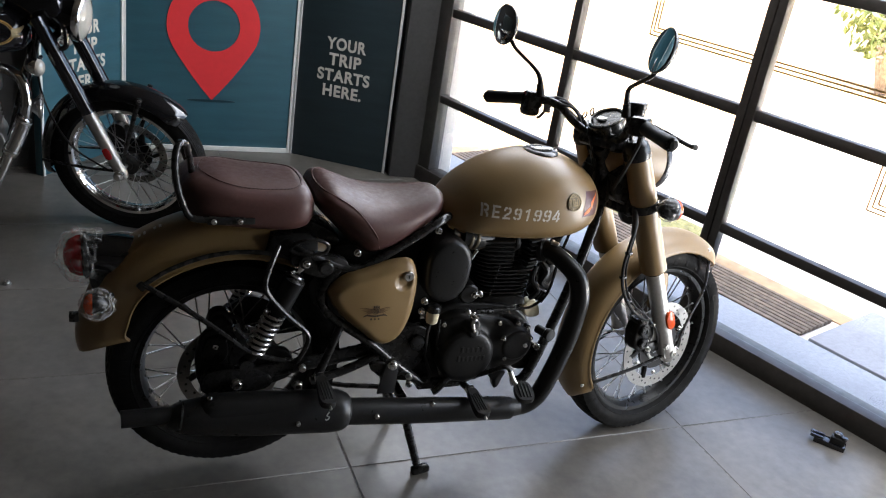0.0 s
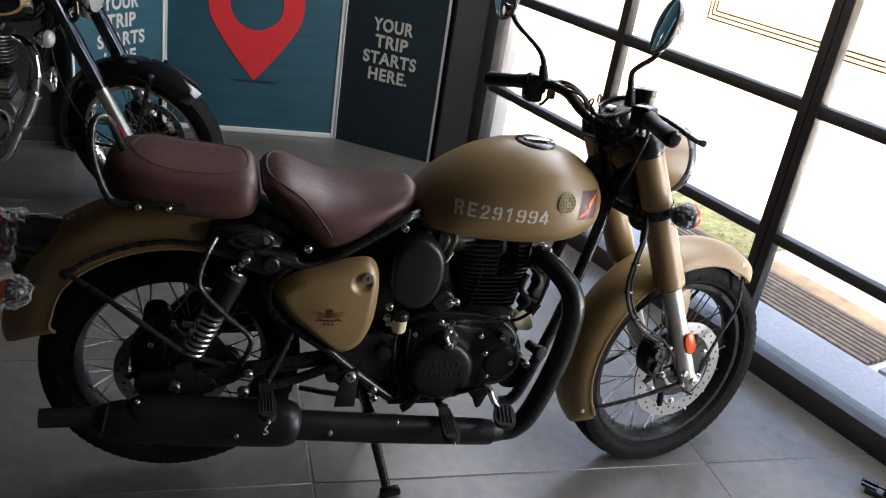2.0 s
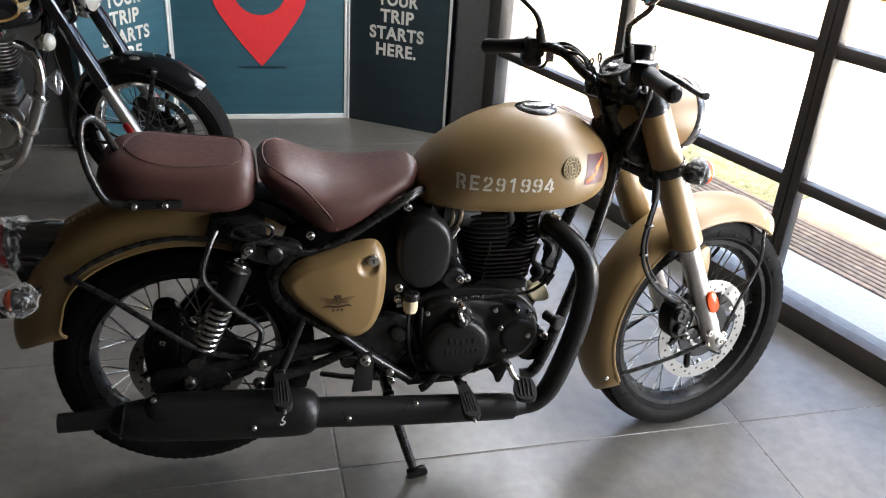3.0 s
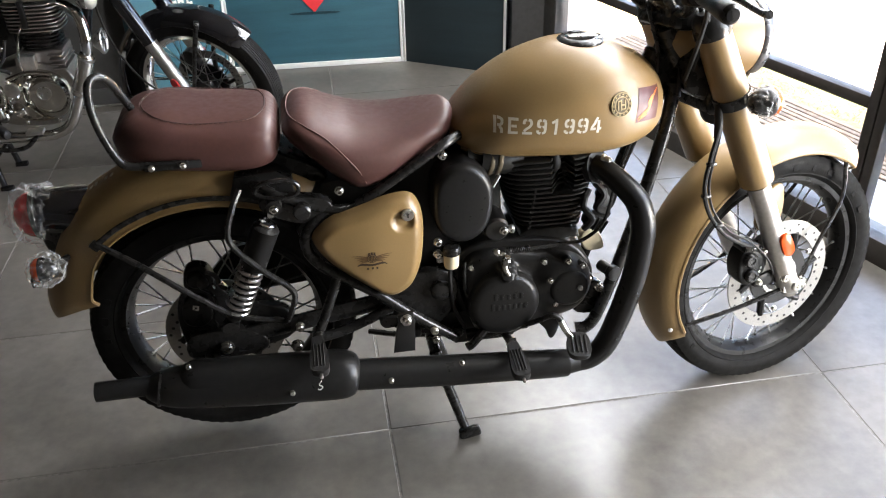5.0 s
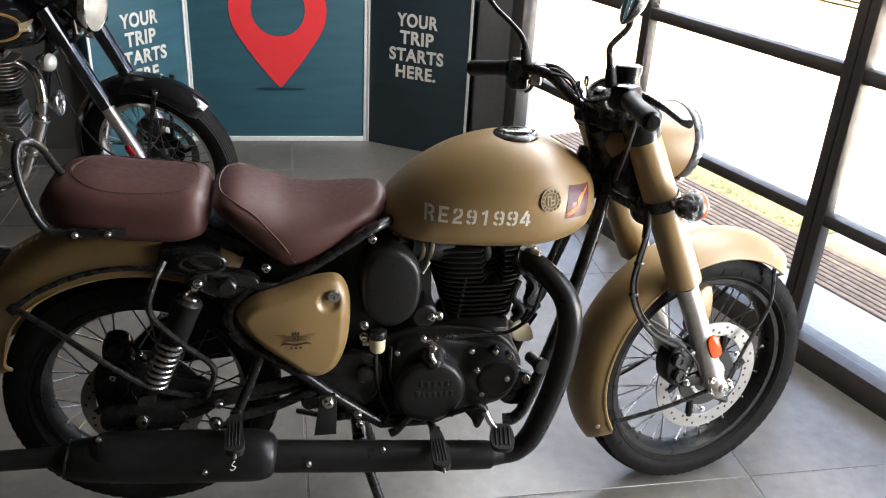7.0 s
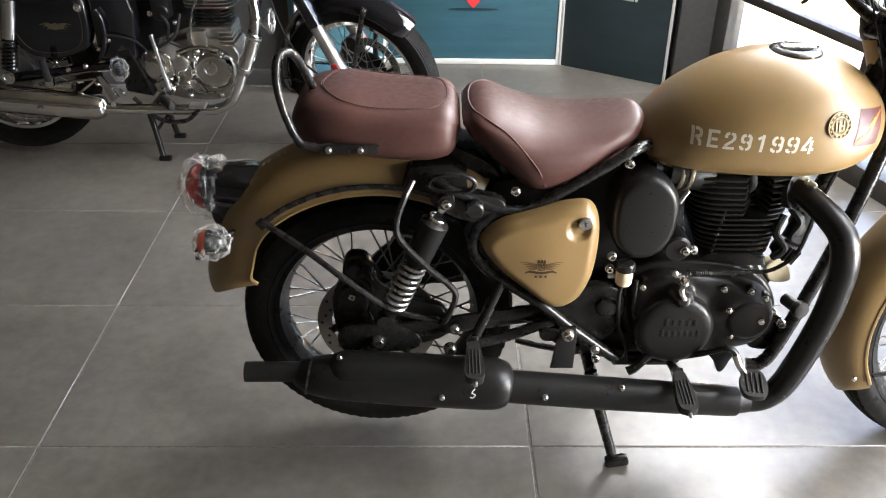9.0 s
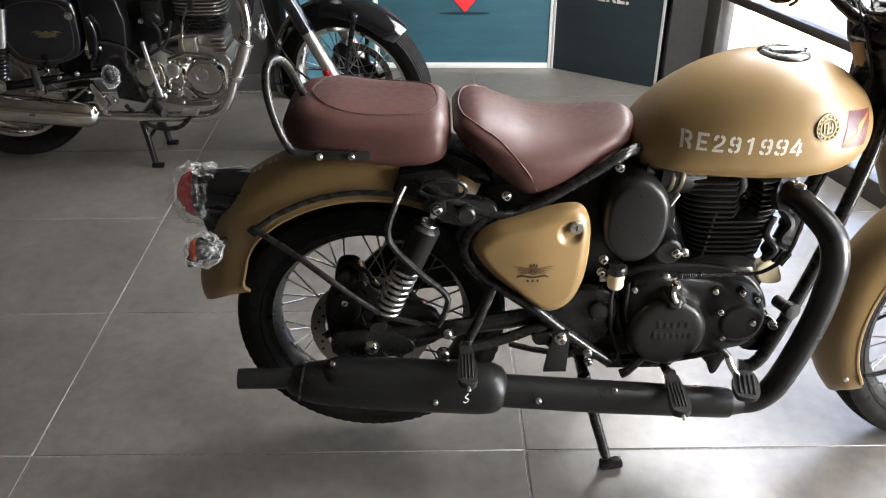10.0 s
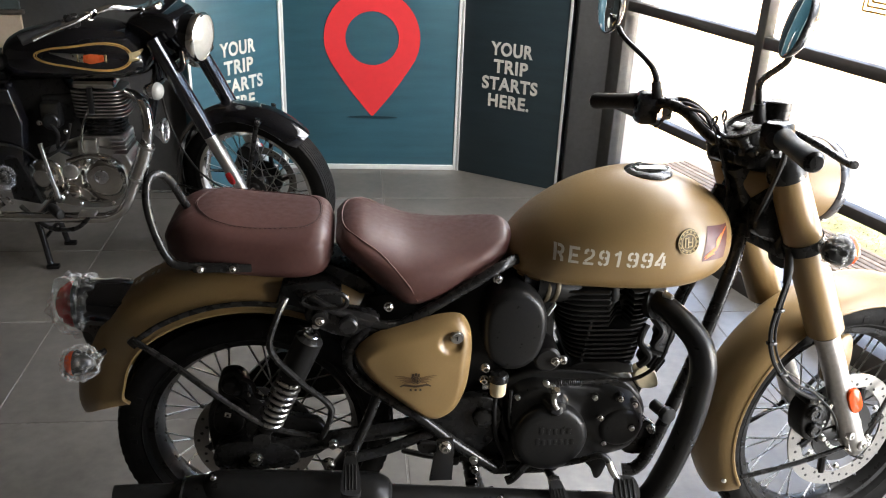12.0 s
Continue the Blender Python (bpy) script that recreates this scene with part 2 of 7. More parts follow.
def sheet(rows, bm=None):
    """A grid of points, open on all sides."""
    bm = bm or bmesh.new()
    vs = [[bm.verts.new(p) for p in r] for r in rows]
    for a, b in zip(vs, vs[1:]):
        for j in range(len(a) - 1):
            bm.faces.new((a[j], a[j + 1], b[j + 1], b[j]))
    return bm


def thicken(bm, t):
    bmesh.ops.recalc_face_normals(bm, faces=bm.faces)
    bmesh.ops.solidify(bm, geom=bm.faces[:], thickness=t)
    return bm


def tube(pts, r, bm=None, n=10, steps=6, closed=False, flat=1.0):
    """A round bar along a smooth line. r: a radius, or one for each point."""
    bm = bm or bmesh.new()
    rs = list(r) if isinstance(r, (list, tuple)) else [r] * len(pts)
    line = catmull(pts, steps, closed)
    k = len(line)
    last = len(rs) if closed else len(rs) - 1
    rad = []
    for i in range(k):
        f = i / (k if closed else max(k - 1, 1)) * last
        a = int(f)
        rad.append(rs[a % len(rs)] * (1 - f + a) + rs[(a + 1) % len(rs) if closed else min(a + 1, len(rs) - 1)] * (f - a))
    rings, up = [], None
    for i, p in enumerate(line):
        t = (line[(i + 1) % k] - line[i - 1]) if closed or 0 < i < k - 1 else (line[1] - line[0] if i == 0 else line[-1] - line[-2])
        t.normalize()
        if up is None:
            up = t.orthogonal().normalized() if abs(t.y) > 0.95 else (Vector((0, 1, 0)) - t * t.y).normalized()
        else:
            up = (up - t * up.dot(t)).normalized()
        side = t.cross(up)
        rings.append([p + (up * math.cos(q) * flat + side * math.sin(q)) * rad[i] for q in (2 * math.pi * j / n for j in range(n))])
    return loft(rings, bm, closed)


def lathe(profile, at=(0, 0, 0), axis=(0, 1, 0), n=32, bm=None, ring=False):
    """A body of turning: profile of (radius, height along the axis)."""
    bm = bm or bmesh.new()
    w = Vector(axis).normalized()
    u = w.orthogonal().normalized() if abs(w.z) > 0.9 else (Vector((0, 0, 1)) - w * w.z).normalized()
    v = w.cross(u)
    o = Vector(at)
    rows = [[o + w * h + (u * math.cos(a) + v * math.sin(a)) * max(r, 1e-4) for a in (2 * math.pi * j / n for j in range(n))] for r, h in profile]
    return loft(rows, bm, closed=ring, caps=not ring)


def box(c, s, bm=None, bevel=0.0, seg=2, rot=None):
    bm = bm or bmesh.new()
    r = bmesh.ops.create_cube(bm, size=1.0)
    vs = r["verts"]
    m = Matrix.Translation(c) @ (rot.to_4x4() if rot is not None else Matrix.Identity(4)) @ Matrix.Diagonal((*s, 1))
    bmesh.ops.transform(bm, matrix=m, verts=vs)
    if bevel:
        es = list({e for v in vs for e in v.link_edges})
        bmesh.ops.bevel(bm, geom=es, offset=bevel, segments=seg, affect="EDGES", profile=0.5)
    return bm


def slab(outline, y0, y1, bevel=0.0, seg=3, steps=4, bm=None, dome=0.0, smooth=True):
    """A plate with an outline in x and z, from y0 (inside) to y1 (outside), with a rounded outer edge."""
    bm = bm or bmesh.new()
    line = catmull([(x, 0, z) for x, z in outline], steps, True) if smooth else [Vector((x, 0, z)) for x, z in outline]
    c = sum(line, Vector()) / len(line)
    size = max((p - c).length for p in line)
    rings = [[Vector((p.x, y0, p.z)) for p in line]]
    sgn = 1 if y1 > y0 else -1
    for i in range(seg + 1):
        a = math.pi / 2 * i / seg
        k = 1 - bevel * (1 - math.cos(a)) / size
        rings.append([Vector((c.x + (p.x - c.x) * k, y1 - sgn * bevel * (1 - math.sin(a)), c.z + (p.z - c.z) * k)) for p in line])
    k0 = 1 - bevel / size
    if dome:
        for f in (0.8, 0.6, 0.4, 0.2):
            rings.append([Vector((c.x + (p.x - c.x) * k0 * f, y1 + sgn * dome * (1 - f * f), c.z + (p.z - c.z) * k0 * f)) for p in line])
    return loft(rings, bm)


def bolt(parent, at, r=0.007, h=0.008, axis=(0, -1, 0), mat=None, name="bolt"):
    bm = lathe([(r * 1.25, 0), (r * 1.25, h * 0.25), (r, h * 0.3), (r, h * 0.85), (r * 0.8, h), (r * 0.45, h), (r * 0.4, h * 0.6)], at, axis, 12)
    return part(name, bm, mat or M_BOLT, parent)


def lettering(text, size, depth=0.0, offset=0.0, spacing=1.0, align="LEFT"):
    """A bmesh of words in the x-y plane."""
    cu = bpy.data.curves.new("words", "FONT")
    cu.body, cu.size, cu.extrude, cu.offset, cu.align_x, cu.space_character = text, size, depth, offset, align, spacing
    cu.space_line = 0.95
    ob = new("words", cu)
    bpy.context.view_layer.update()
    me = ob.evaluated_get(bpy.context.evaluated_depsgraph_get()).to_mesh()
    bm = bmesh.new()
    bm.from_mesh(me)
    bpy.data.objects.remove(ob)
    bpy.data.curves.remove(cu)
    return bm


def islands(bm):
    """The separate pieces of a bmesh, each as a bmesh of its own."""
    out, seen = [], set()
    for v in bm.verts:
        if v in seen:
            continue
        todo, got = [v], {v}
        while todo:
            for e in todo.pop().link_edges:
                for w in e.verts:
                    if w not in got:
                        got.add(w)
                        todo.append(w)
        seen |= got
        nb = bmesh.new()
        made = {w: nb.verts.new(w.co) for w in got}
        for f in {f for w in got for f in w.link_faces}:
            nb.faces.new([made[w] for w in f.verts])
        out.append(nb)
    bm.free()
    return out


# ---- the showroom ----
CEILING = 3.1


def window_wall():
    root = empty("window_1", WIN, "dark steel framed glass shop front with gold line decals", "window", kind="structure")
    cols = [(-1.815, -0.978), (-0.933, -0.046), (0.031, 0.905), (0.950, 1.824), (1.901, 2.775)]
    levels = [(0.085, 0.482), (0.522, 0.945), (0.989, 1.42), (1.462, 1.885), (1.927, 2.35), (2.392, 2.845)]
    part("sill", box((0.53, -0.01, 0.03), (5.04, 0.11, 0.11), bevel=0.004), M_FRAME, root)
    part("head", box((0.53, -0.01, 2.95), (5.04, 0.10, 0.21), bevel=0.004), M_FRAME, root)
    for i, (a, b) in enumerate(zip([-2.0] + [c[1] for c in cols], [c[0] for c in cols] + [cols[-1][1] + 0.11])):
        bm = bmesh.new()
        if i == 0:
            box(((a + b) / 2, -0.015, 1.465), (b - a, 0.08, 2.76), bm, bevel=0.005)
        elif i % 2 == 0:
            box((a + (b - a) * 0.24, -0.027, 1.465), ((b - a) * 0.46, 0.052, 2.76), bm, bevel=0.004)
            box((b - (b - a) * 0.24, -0.029, 1.465), ((b - a) * 0.46, 0.048, 2.76), bm, bevel=0.004)
            box(((a + b) / 2, -0.018, 1.465), (b - a - 0.02, 0.026, 2.75), bm)
        else:
            box(((a + b) / 2, -0.027, 1.465), (b - a, 0.052, 2.76), bm, bevel=0.005)
        part("mullion", bm, M_JAMB if i == 0 else M_FRAME, root)
    for a, b in cols:
        for (z0, z1), (z2, _) in zip(levels, levels[1:]):
            part("transom", box(((a + b) / 2, -0.0255, (z1 + z2) / 2), (b - a, 0.047, z2 - z1), bevel=0.004), M_FRAME, root)
        for z0, z1 in levels:
            pane = part("pane", box(((a + b) / 2, -0.006, (z0 + z1) / 2), (b - a + 0.01, 0.006, z1 - z0 + 0.01)), M_GLASS, root)
            pane.visible_shadow = False
    # gold triple lines stuck on the panes
    bm = bmesh.new()
    for k in range(3):
        o = 0.016 * k
        for a, b in ((-0.565 + o, -0.046), (0.031, 0.905), (0.95, 1.824)):
            box(((a + b) / 2, -0.0115, 1.143 + o), (b - a, 0.002, 0.0065), bm)
        box((-0.565 + o, -0.0115, (1.143 + o + 1.415) / 2), (0.0065, 0.002, 1.415 - 1.143 - o), bm)
        box((0.53 + o, -0.0115, (0.775 + o + 0.94) / 2), (0.0065, 0.002, 0.94 - 0.775 - o), bm)
        box(((0.53 + o + 0.89) / 2, -0.0115, 0.775 + o), (0.89 - 0.53 - o, 0.002, 0.0065), bm)
    part("gold_line_decal", bm, M_GOLD, root, "thin gold triple border lines")
    return root


def wall(name, a, b, z0, z1, thick, mat, label):
    """An upright wall along the line from a to b; its thickness lies to the left of that way."""
    a, b = Vector((*a, 0)), Vector((*b, 0))
    d = (b - a).normalized()
    n = Vector((-d.y, d.x, 0))
    bm = bmesh.new()
    ring = [a, b, b + n * thick, a + n * thick]
    lo, hi = [bm.verts.new((p.x, p.y, z0)) for p in ring], [bm.verts.new((p.x, p.y, z1)) for p in ring]
    bm.faces.new(lo[::-1]), bm.faces.new(hi)
    for i in range(4):
        bm.faces.new((lo[i], lo[(i + 1) % 4], hi[(i + 1) % 4], hi[i]))
    return tagged(part(name, bm, mat), label, "wall", kind="structure")


def room():
    wall("wall_north", (-7.0, 2.5), (-0.93, 2.5), 0, CEILING, 0.2, M_WALL, "charcoal painted back wall of the showroom")
    wall("wall_north_recess", (-0.98, 2.98), (1.1, 2.98), 0, CEILING, 0.12, M_WALL, "charcoal wall behind the display boards")
    wall("wall_west", (-7.0, -6.0), (-7.0, 2.5), 0, CEILING, 0.2, M_PALE, "grey side wall of the showroom")
    wall("wall_south", (3.8, -6.0), (-7.0, -6.0), 0, CEILING, 0.2, M_PALE, "grey wall behind the viewer")
    # unseen wall, added to keep light off the viewer's side of the machines
    bm = box((5.0, 0.0, CEILING / 2), (3.9, 0.2, CEILING))
    bm.transform(WIN)
    tagged(part("wall_east", bm, M_WALL), "unseen charcoal wall added to stop light past the glass front", "wall", kind="structure")
    bm = box((1.035, 2.60, CEILING / 2), (0.20, 0.32, CEILING), bevel=0.006, rot=Matrix.Rotation(-0.15, 3, "Z"))
    tagged(part("wall_column", bm, M_WALL), "dark grey square column beside the glass front", "column", kind="structure")
    bm = box((-1.5, -1.7, CEILING + 0.06), (11.2, 9.6, 0.12))
    bmesh.ops.bisect_plane(bm, geom=bm.verts[:] + bm.edges[:] + bm.faces[:], plane_co=WIN @ Vector((0, 0.12, 0)),
                           plane_no=WIN.to_3x3() @ Vector((0, 1, 0)), clear_outer=True)
    bmesh.ops.holes_fill(bm, edges=bm.edges)
    tagged(part("ceiling", bm, M_CEIL), "plain brown-grey showroom ceiling", "ceiling", kind="structure")
    bm = box((-3.96, 2.494, 0.045), (6.0, 0.012, 0.09), bevel=0.003)
    tagged(part("baseboard", bm, M_WALL), "dark skirting along the back wall", "skirting", kind="structure")
    bm = box((-3.96, 2.484, 0.005), (6.0, 0.010, 0.010), bevel=0.002)
    tagged(part("trim", bm, M_GROUT), "thin pale sealing strip along the wall foot", "trim", kind="structure")


def board(name, a, b, mat_trim, label, base_trim, face=None):
    """A display board from a to b on the floor, with pale edge strips."""
    a, b = Vector((*a, 0)), Vector((*b, 0))
    d = (b - a).normalized()
    ang = math.atan2(d.y, d.x)
    root = empty(name, Matrix.Translation(a) @ Matrix.Rotation(ang, 4, "Z"), label, "display board")
    w = (b - a).length
    part("board", box((w / 2, 0.02, 1.1), (w, 0.04, 2.2), bevel=0.002), face or M_TEAL, root)
    for x in (0.007, w - 0.007):
        part("edge_strip", box((x, -0.004, 1.1), (0.014, 0.008, 2.2), bevel=0.001), mat_trim, root)
    if base_trim:
        part("base_strip", box((w / 2, -0.006, 0.014), (w - 0.03, 0.012, 0.026), bevel=0.001), mat_trim, root)
    return root


def slogan(root, x, z):
    """Four lines of words, each its own part."""
    for i, (line, wide) in enumerate((("YOUR", 0.228), ("TRIP", 0.188), ("STARTS", 0.306), ("HERE.", 0.227))):
        bm = lettering(line, 0.1, 0.001, 0.0030, 1.10, "CENTER")
        xs, zs = [v.co.x for v in bm.verts], [v.co.y for v in bm.verts]
        bm.transform(Matrix.Translation((x, -0.0015, z - 0.0885 * i)) @ Matrix.Rotation(math.pi / 2, 4, "X")
                     @ Matrix.Diagonal((wide / (max(xs) - min(xs)), 0.068 / (max(zs) - min(0, min(zs))), 1, 1)) @ Matrix.Translation((-(max(xs) + min(xs)) / 2, 0, 0)))
        for piece in islands(bm):
            part("slogan_letter", piece, M_WHITE, root, "", 20)


def display_booth():
    left = board("display_board", (-0.894, 2.384), (-0.512, 2.852), M_TRIM, "teal angled display board with white slogan beside the black motorcycle", False)
    slogan(left, 0.312, 0.655)
    mid = board("display_board", (-0.508, 2.855), (0.405, 2.83), M_TRIM, "teal display board with a large red map pin", True)
    right = board("display_board", (0.409, 2.828), (0.898, 2.506), M_TRIM, "teal angled display board with white slogan beside the glass front, shade in its colour", False, M_TEAL_SHADED)
    slogan(right, 0.283, 0.655)
    # map pin: a drop with a round hole
    cx, cz, ro, ri, tip = 0.460, 0.70, 0.245, 0.136, 0.292
    bm = bmesh.new()
    n = 72
    outer, inner = [], []
    for i in range(n):
        a = 2 * math.pi * i / n - math.pi / 2
        inner.append((cx + ri * math.cos(a), cz + ri * math.sin(a)))
        off = abs((a + math.pi / 2 + math.pi) % (2 * math.pi) - math.pi)
        lim = 1.02
        if off < lim:
            f = off / lim
            p0 = Vector((0, tip - cz))
            p2 = Vector((ro * math.sin(lim), -ro * math.cos(lim)))
            p1 = p2 + Vector((-math.cos(lim), -math.sin(lim))) * 0.17
            q = p0 * (1 - f) ** 2 + p1 * 2 * f * (1 - f) + p2 * f * f
            s = 1 if math.cos(a) >= 0 else -1
            outer.append((cx + s * q.x, cz + q.y))
        else:
            outer.append((cx + ro * math.cos(a), cz + ro * math.sin(a)))
    rows = []
    for y in (-0.0005, -0.004):
        rows.append([bm.verts.new((x, y, z)) for x, z in outer])
        rows.append([bm.verts.new((x, y, z)) for x, z in inner])
    for i in range(n):
        j = (i + 1) % n
        bm.faces.new((rows[2][i], rows[2][j], rows[3][j], rows[3][i]))
        bm.faces.new((rows[0][i], rows[0][j], rows[2][j], rows[2][i]))
        bm.faces.new((rows[1][i], rows[1][j], rows[3][j], rows[3][i]))
    part("map_pin", bm, M_RED_PIN, mid, "red map pin with a round hole")
    bm = lathe([(0.0, -0.0045), (0.13, -0.0045), (0.13, -0.0005)], (0, 0, 0), (0, 1, 0), 40)
    bm.transform(Matrix.Translation((cx, 0, 0.289)) @ Matrix.Diagonal((1, 1, 0.055, 1)))
    part("printed_ground_mark", bm, M_DARKTEAL, mid, "dark printed oval under the pin")


M_DARKTEAL = material("dark_teal_print", (0.008, 0.035, 0.048), 0.4, grain=0.05)


def outside():
    bm = sheet([[(x, y, -0.14) for x in (-600, 1.0, 2.5, 12, 600)] for y in (-600, -8, 0, 8, 600)])
    tagged(part("ground", bm, M_EARTH), "sunlit pale dry ground outside the shop", "ground", kind="structure")
    bm = box((6.2, 5.0, -0.08), (17.0, 9.0, 0.11), bevel=0.005)
    bm.transform(WIN)
    tagged(part("pavement", bm, M_PAVE), "bright sunlit pale paving in front of the shop", "pavement", kind="structure")
    bm = box((1.0, 0.275, -0.035), (6.6, 0.40, 0.07), bevel=0.006)
    bm.transform(WIN)
    tagged(part("threshold_slab", bm, M_STONE), "grey stone threshold slab outside the glass", "step", kind="structure")
    bm = box((2.0, 0.80, -0.025), (3.4, 0.62, 0.06), bevel=0.006)
    bm.transform(WIN)
    tagged(part("step_slab", bm, M_STONE), "pale grey stone step slab outside the glass", "step", kind="structure")
    mat_root = empty("slatted_mat", WIN, "weathered wooden slatted walkway outside the glass", "mat")
    for i in range(9):
        bm = box((-1.0, 0.505 + 0.036 * i, -0.012), (2.5, 0.027, 0.022), bevel=0.003)
        part("slat", bm, M_SLAT, mat_root)
    # worn verge with short dry grass beyond the slats
    bm = box((-1.2, 1.02, -0.024), (1.1, 0.38, 0.022), bevel=0.006)
    bm.transform(WIN)
    tagged(part("verge", bm, M_GRASS), "worn grassy verge beyond the slatted walkway", "ground", kind="structure")
    bm = box((-0.17, 0.905, -0.025), (0.95, 0.13, 0.016), bevel=0.004)
    bm.transform(WIN)
    tagged(part("earth_strip", bm, M_EARTH), "strip of dry earth beside the slatted walkway", "ground", kind="structure")
    rng = random.Random(12)
    bm = bmesh.new()
    for i in range(1400):
        x, y, h, a = rng.uniform(-1.73, -0.68), 0.84 + 0.36 * rng.random(), rng.uniform(0.005, 0.014), rng.uniform(0, 6.28)
        c, s = math.cos(a) * 0.0025, math.sin(a) * 0.0025
        lx, ly = rng.uniform(-0.015, 0.015), rng.uniform(-0.015, 0.015)
        bm.faces.new([bm.verts.new(p) for p in ((x - c, y - s, -0.014), (x + c, y + s, -0.014), (x + lx, y + ly, h - 0.014))])
    bm.transform(WIN)
    tagged(part("grass", bm, M_GRASS), "short sparse dry green grass on the verge", "grass", kind="stuff")
    # exterior pier beyond the jamb
    bm = box((-2.015, 0.065, 1.5), (0.40, 0.09, 3.2), bevel=0.006)
    bm.transform(WIN)
    tagged(part("wall_outer_pier", bm, M_PLASTER), "pale plastered pier outside the glass", "pier", kind="structure")


def shrub(name, at, size, seed, label):
    rnd = random.Random(seed)
    root = empty(name, Matrix.Translation(at), label, "shrub")
    bm = bmesh.new()
    for k in range(5):
        a = rnd.random() * 6.28
        e = Vector((math.cos(a) * 0.35, math.sin(a) * 0.35, rnd.uniform(0.5, 0.9))) * size
        tube([(0, 0, -0.02), e * 0.5 + Vector((rnd.uniform(-.1, .1), 0, 0)), e], [0.04 * size, 0.025 * size, 0.008 * size], bm, 6, 3)
    part("stem", bm, M_BARK, root)
    bm = bmesh.new()
    for k in range(1400):
        v = Vector((rnd.gauss(0, 1), rnd.gauss(0, 1), rnd.gauss(0, 1))).normalized() * rnd.random() ** 0.4
        lump = 1 + 0.35 * noise.noise(v * 2.3 + Vector((seed, 0, 0)))
        c = Vector((v.x * 0.6, v.y * 0.6, 0.75 + v.z * 0.5)) * size * lump
        s = size * rnd.uniform(0.03, 0.06)
        q = Euler((rnd.random() * 6, rnd.random() * 6, rnd.random() * 6)).to_matrix()
        vs = [bm.verts.new(c + q @ Vector(p) * s) for p in ((-1, 0, 0), (0, -0.45, 0.1), (1, 0, 0), (0, 0.45, 0.1))]
        bm.faces.new(vs)
    part("foliage", bm, M_LEAF, root)


def floor_tiles():
    bm = box((-1.6, -1.7, -0.0605), (11.0, 9.4, 0.1185))
    bmesh.ops.bisect_plane(bm, geom=bm.verts[:] + bm.edges[:] + bm.faces[:], plane_co=WIN @ Vector((0, 0.02, 0)),
                           plane_no=WIN.to_3x3() @ Vector((0, 1, 0)), clear_outer=True)
    bmesh.ops.holes_fill(bm, edges=bm.edges)
    fl = tagged(part("floor", bm, M_GROUT), "grey porcelain tiled showroom floor with pale joints", "floor", kind="structure")
    whole = None
    inv = WIN.inverted()
    for i in range(-5, 3):
        for j in range(-10, 5):
            x, y = 1.2 * i, 0.6 * j
            if x < -6.9 and y < -6:
                continue
            far = max((inv @ Vector((px, py, 0))).y for px in (x, x + 1.2) for py in (y, y + 0.6))
            near = min((inv @ Vector((px, py, 0))).y for px in (x, x + 1.2) for py in (y, y + 0.6))
            if near > -0.05:
                continue
            if far < -0.03 and whole is not None:
                share("tile", whole, fl, Matrix.Translation((x, y, 0)))
                continue
            bm = box((0.6, 0.3, -0.006), (1.1945, 0.5945, 0.012), bevel=0.0014, seg=1)
            if far >= -0.03:
                bmesh.ops.bisect_plane(bm, geom=bm.verts[:] + bm.edges[:] + bm.faces[:],
                                       plane_co=Matrix.Translation((-x, -y, 0)) @ WIN @ Vector((0, -0.03, 0)),
                                       plane_no=WIN.to_3x3() @ Vector((0, 1, 0)), clear_outer=True)
                bmesh.ops.holes_fill(bm, edges=bm.edges)
            ob = part("tile", bm, M_TILE, fl)
            ob.matrix_basis = Matrix.Translation((x, y, 0))
            if far < -0.03:
                whole = ob.data


window_wall()
room()
display_booth()
outside()
shrub("shrub", (9.0, 6.2, -0.14), 1.5, 3, "sunlit green shrub at the far side of the forecourt")


# ---- motorcycle parts shared by both machines ----
def steer_matrix(p, rake, turn):
    a = Vector((-math.sin(rake), 0, math.cos(rake)))
    return Matrix.Translation(p) @ Matrix.Rotation(turn, 4, a) @ Matrix.Translation(-Vector(p))


SPOKE = None


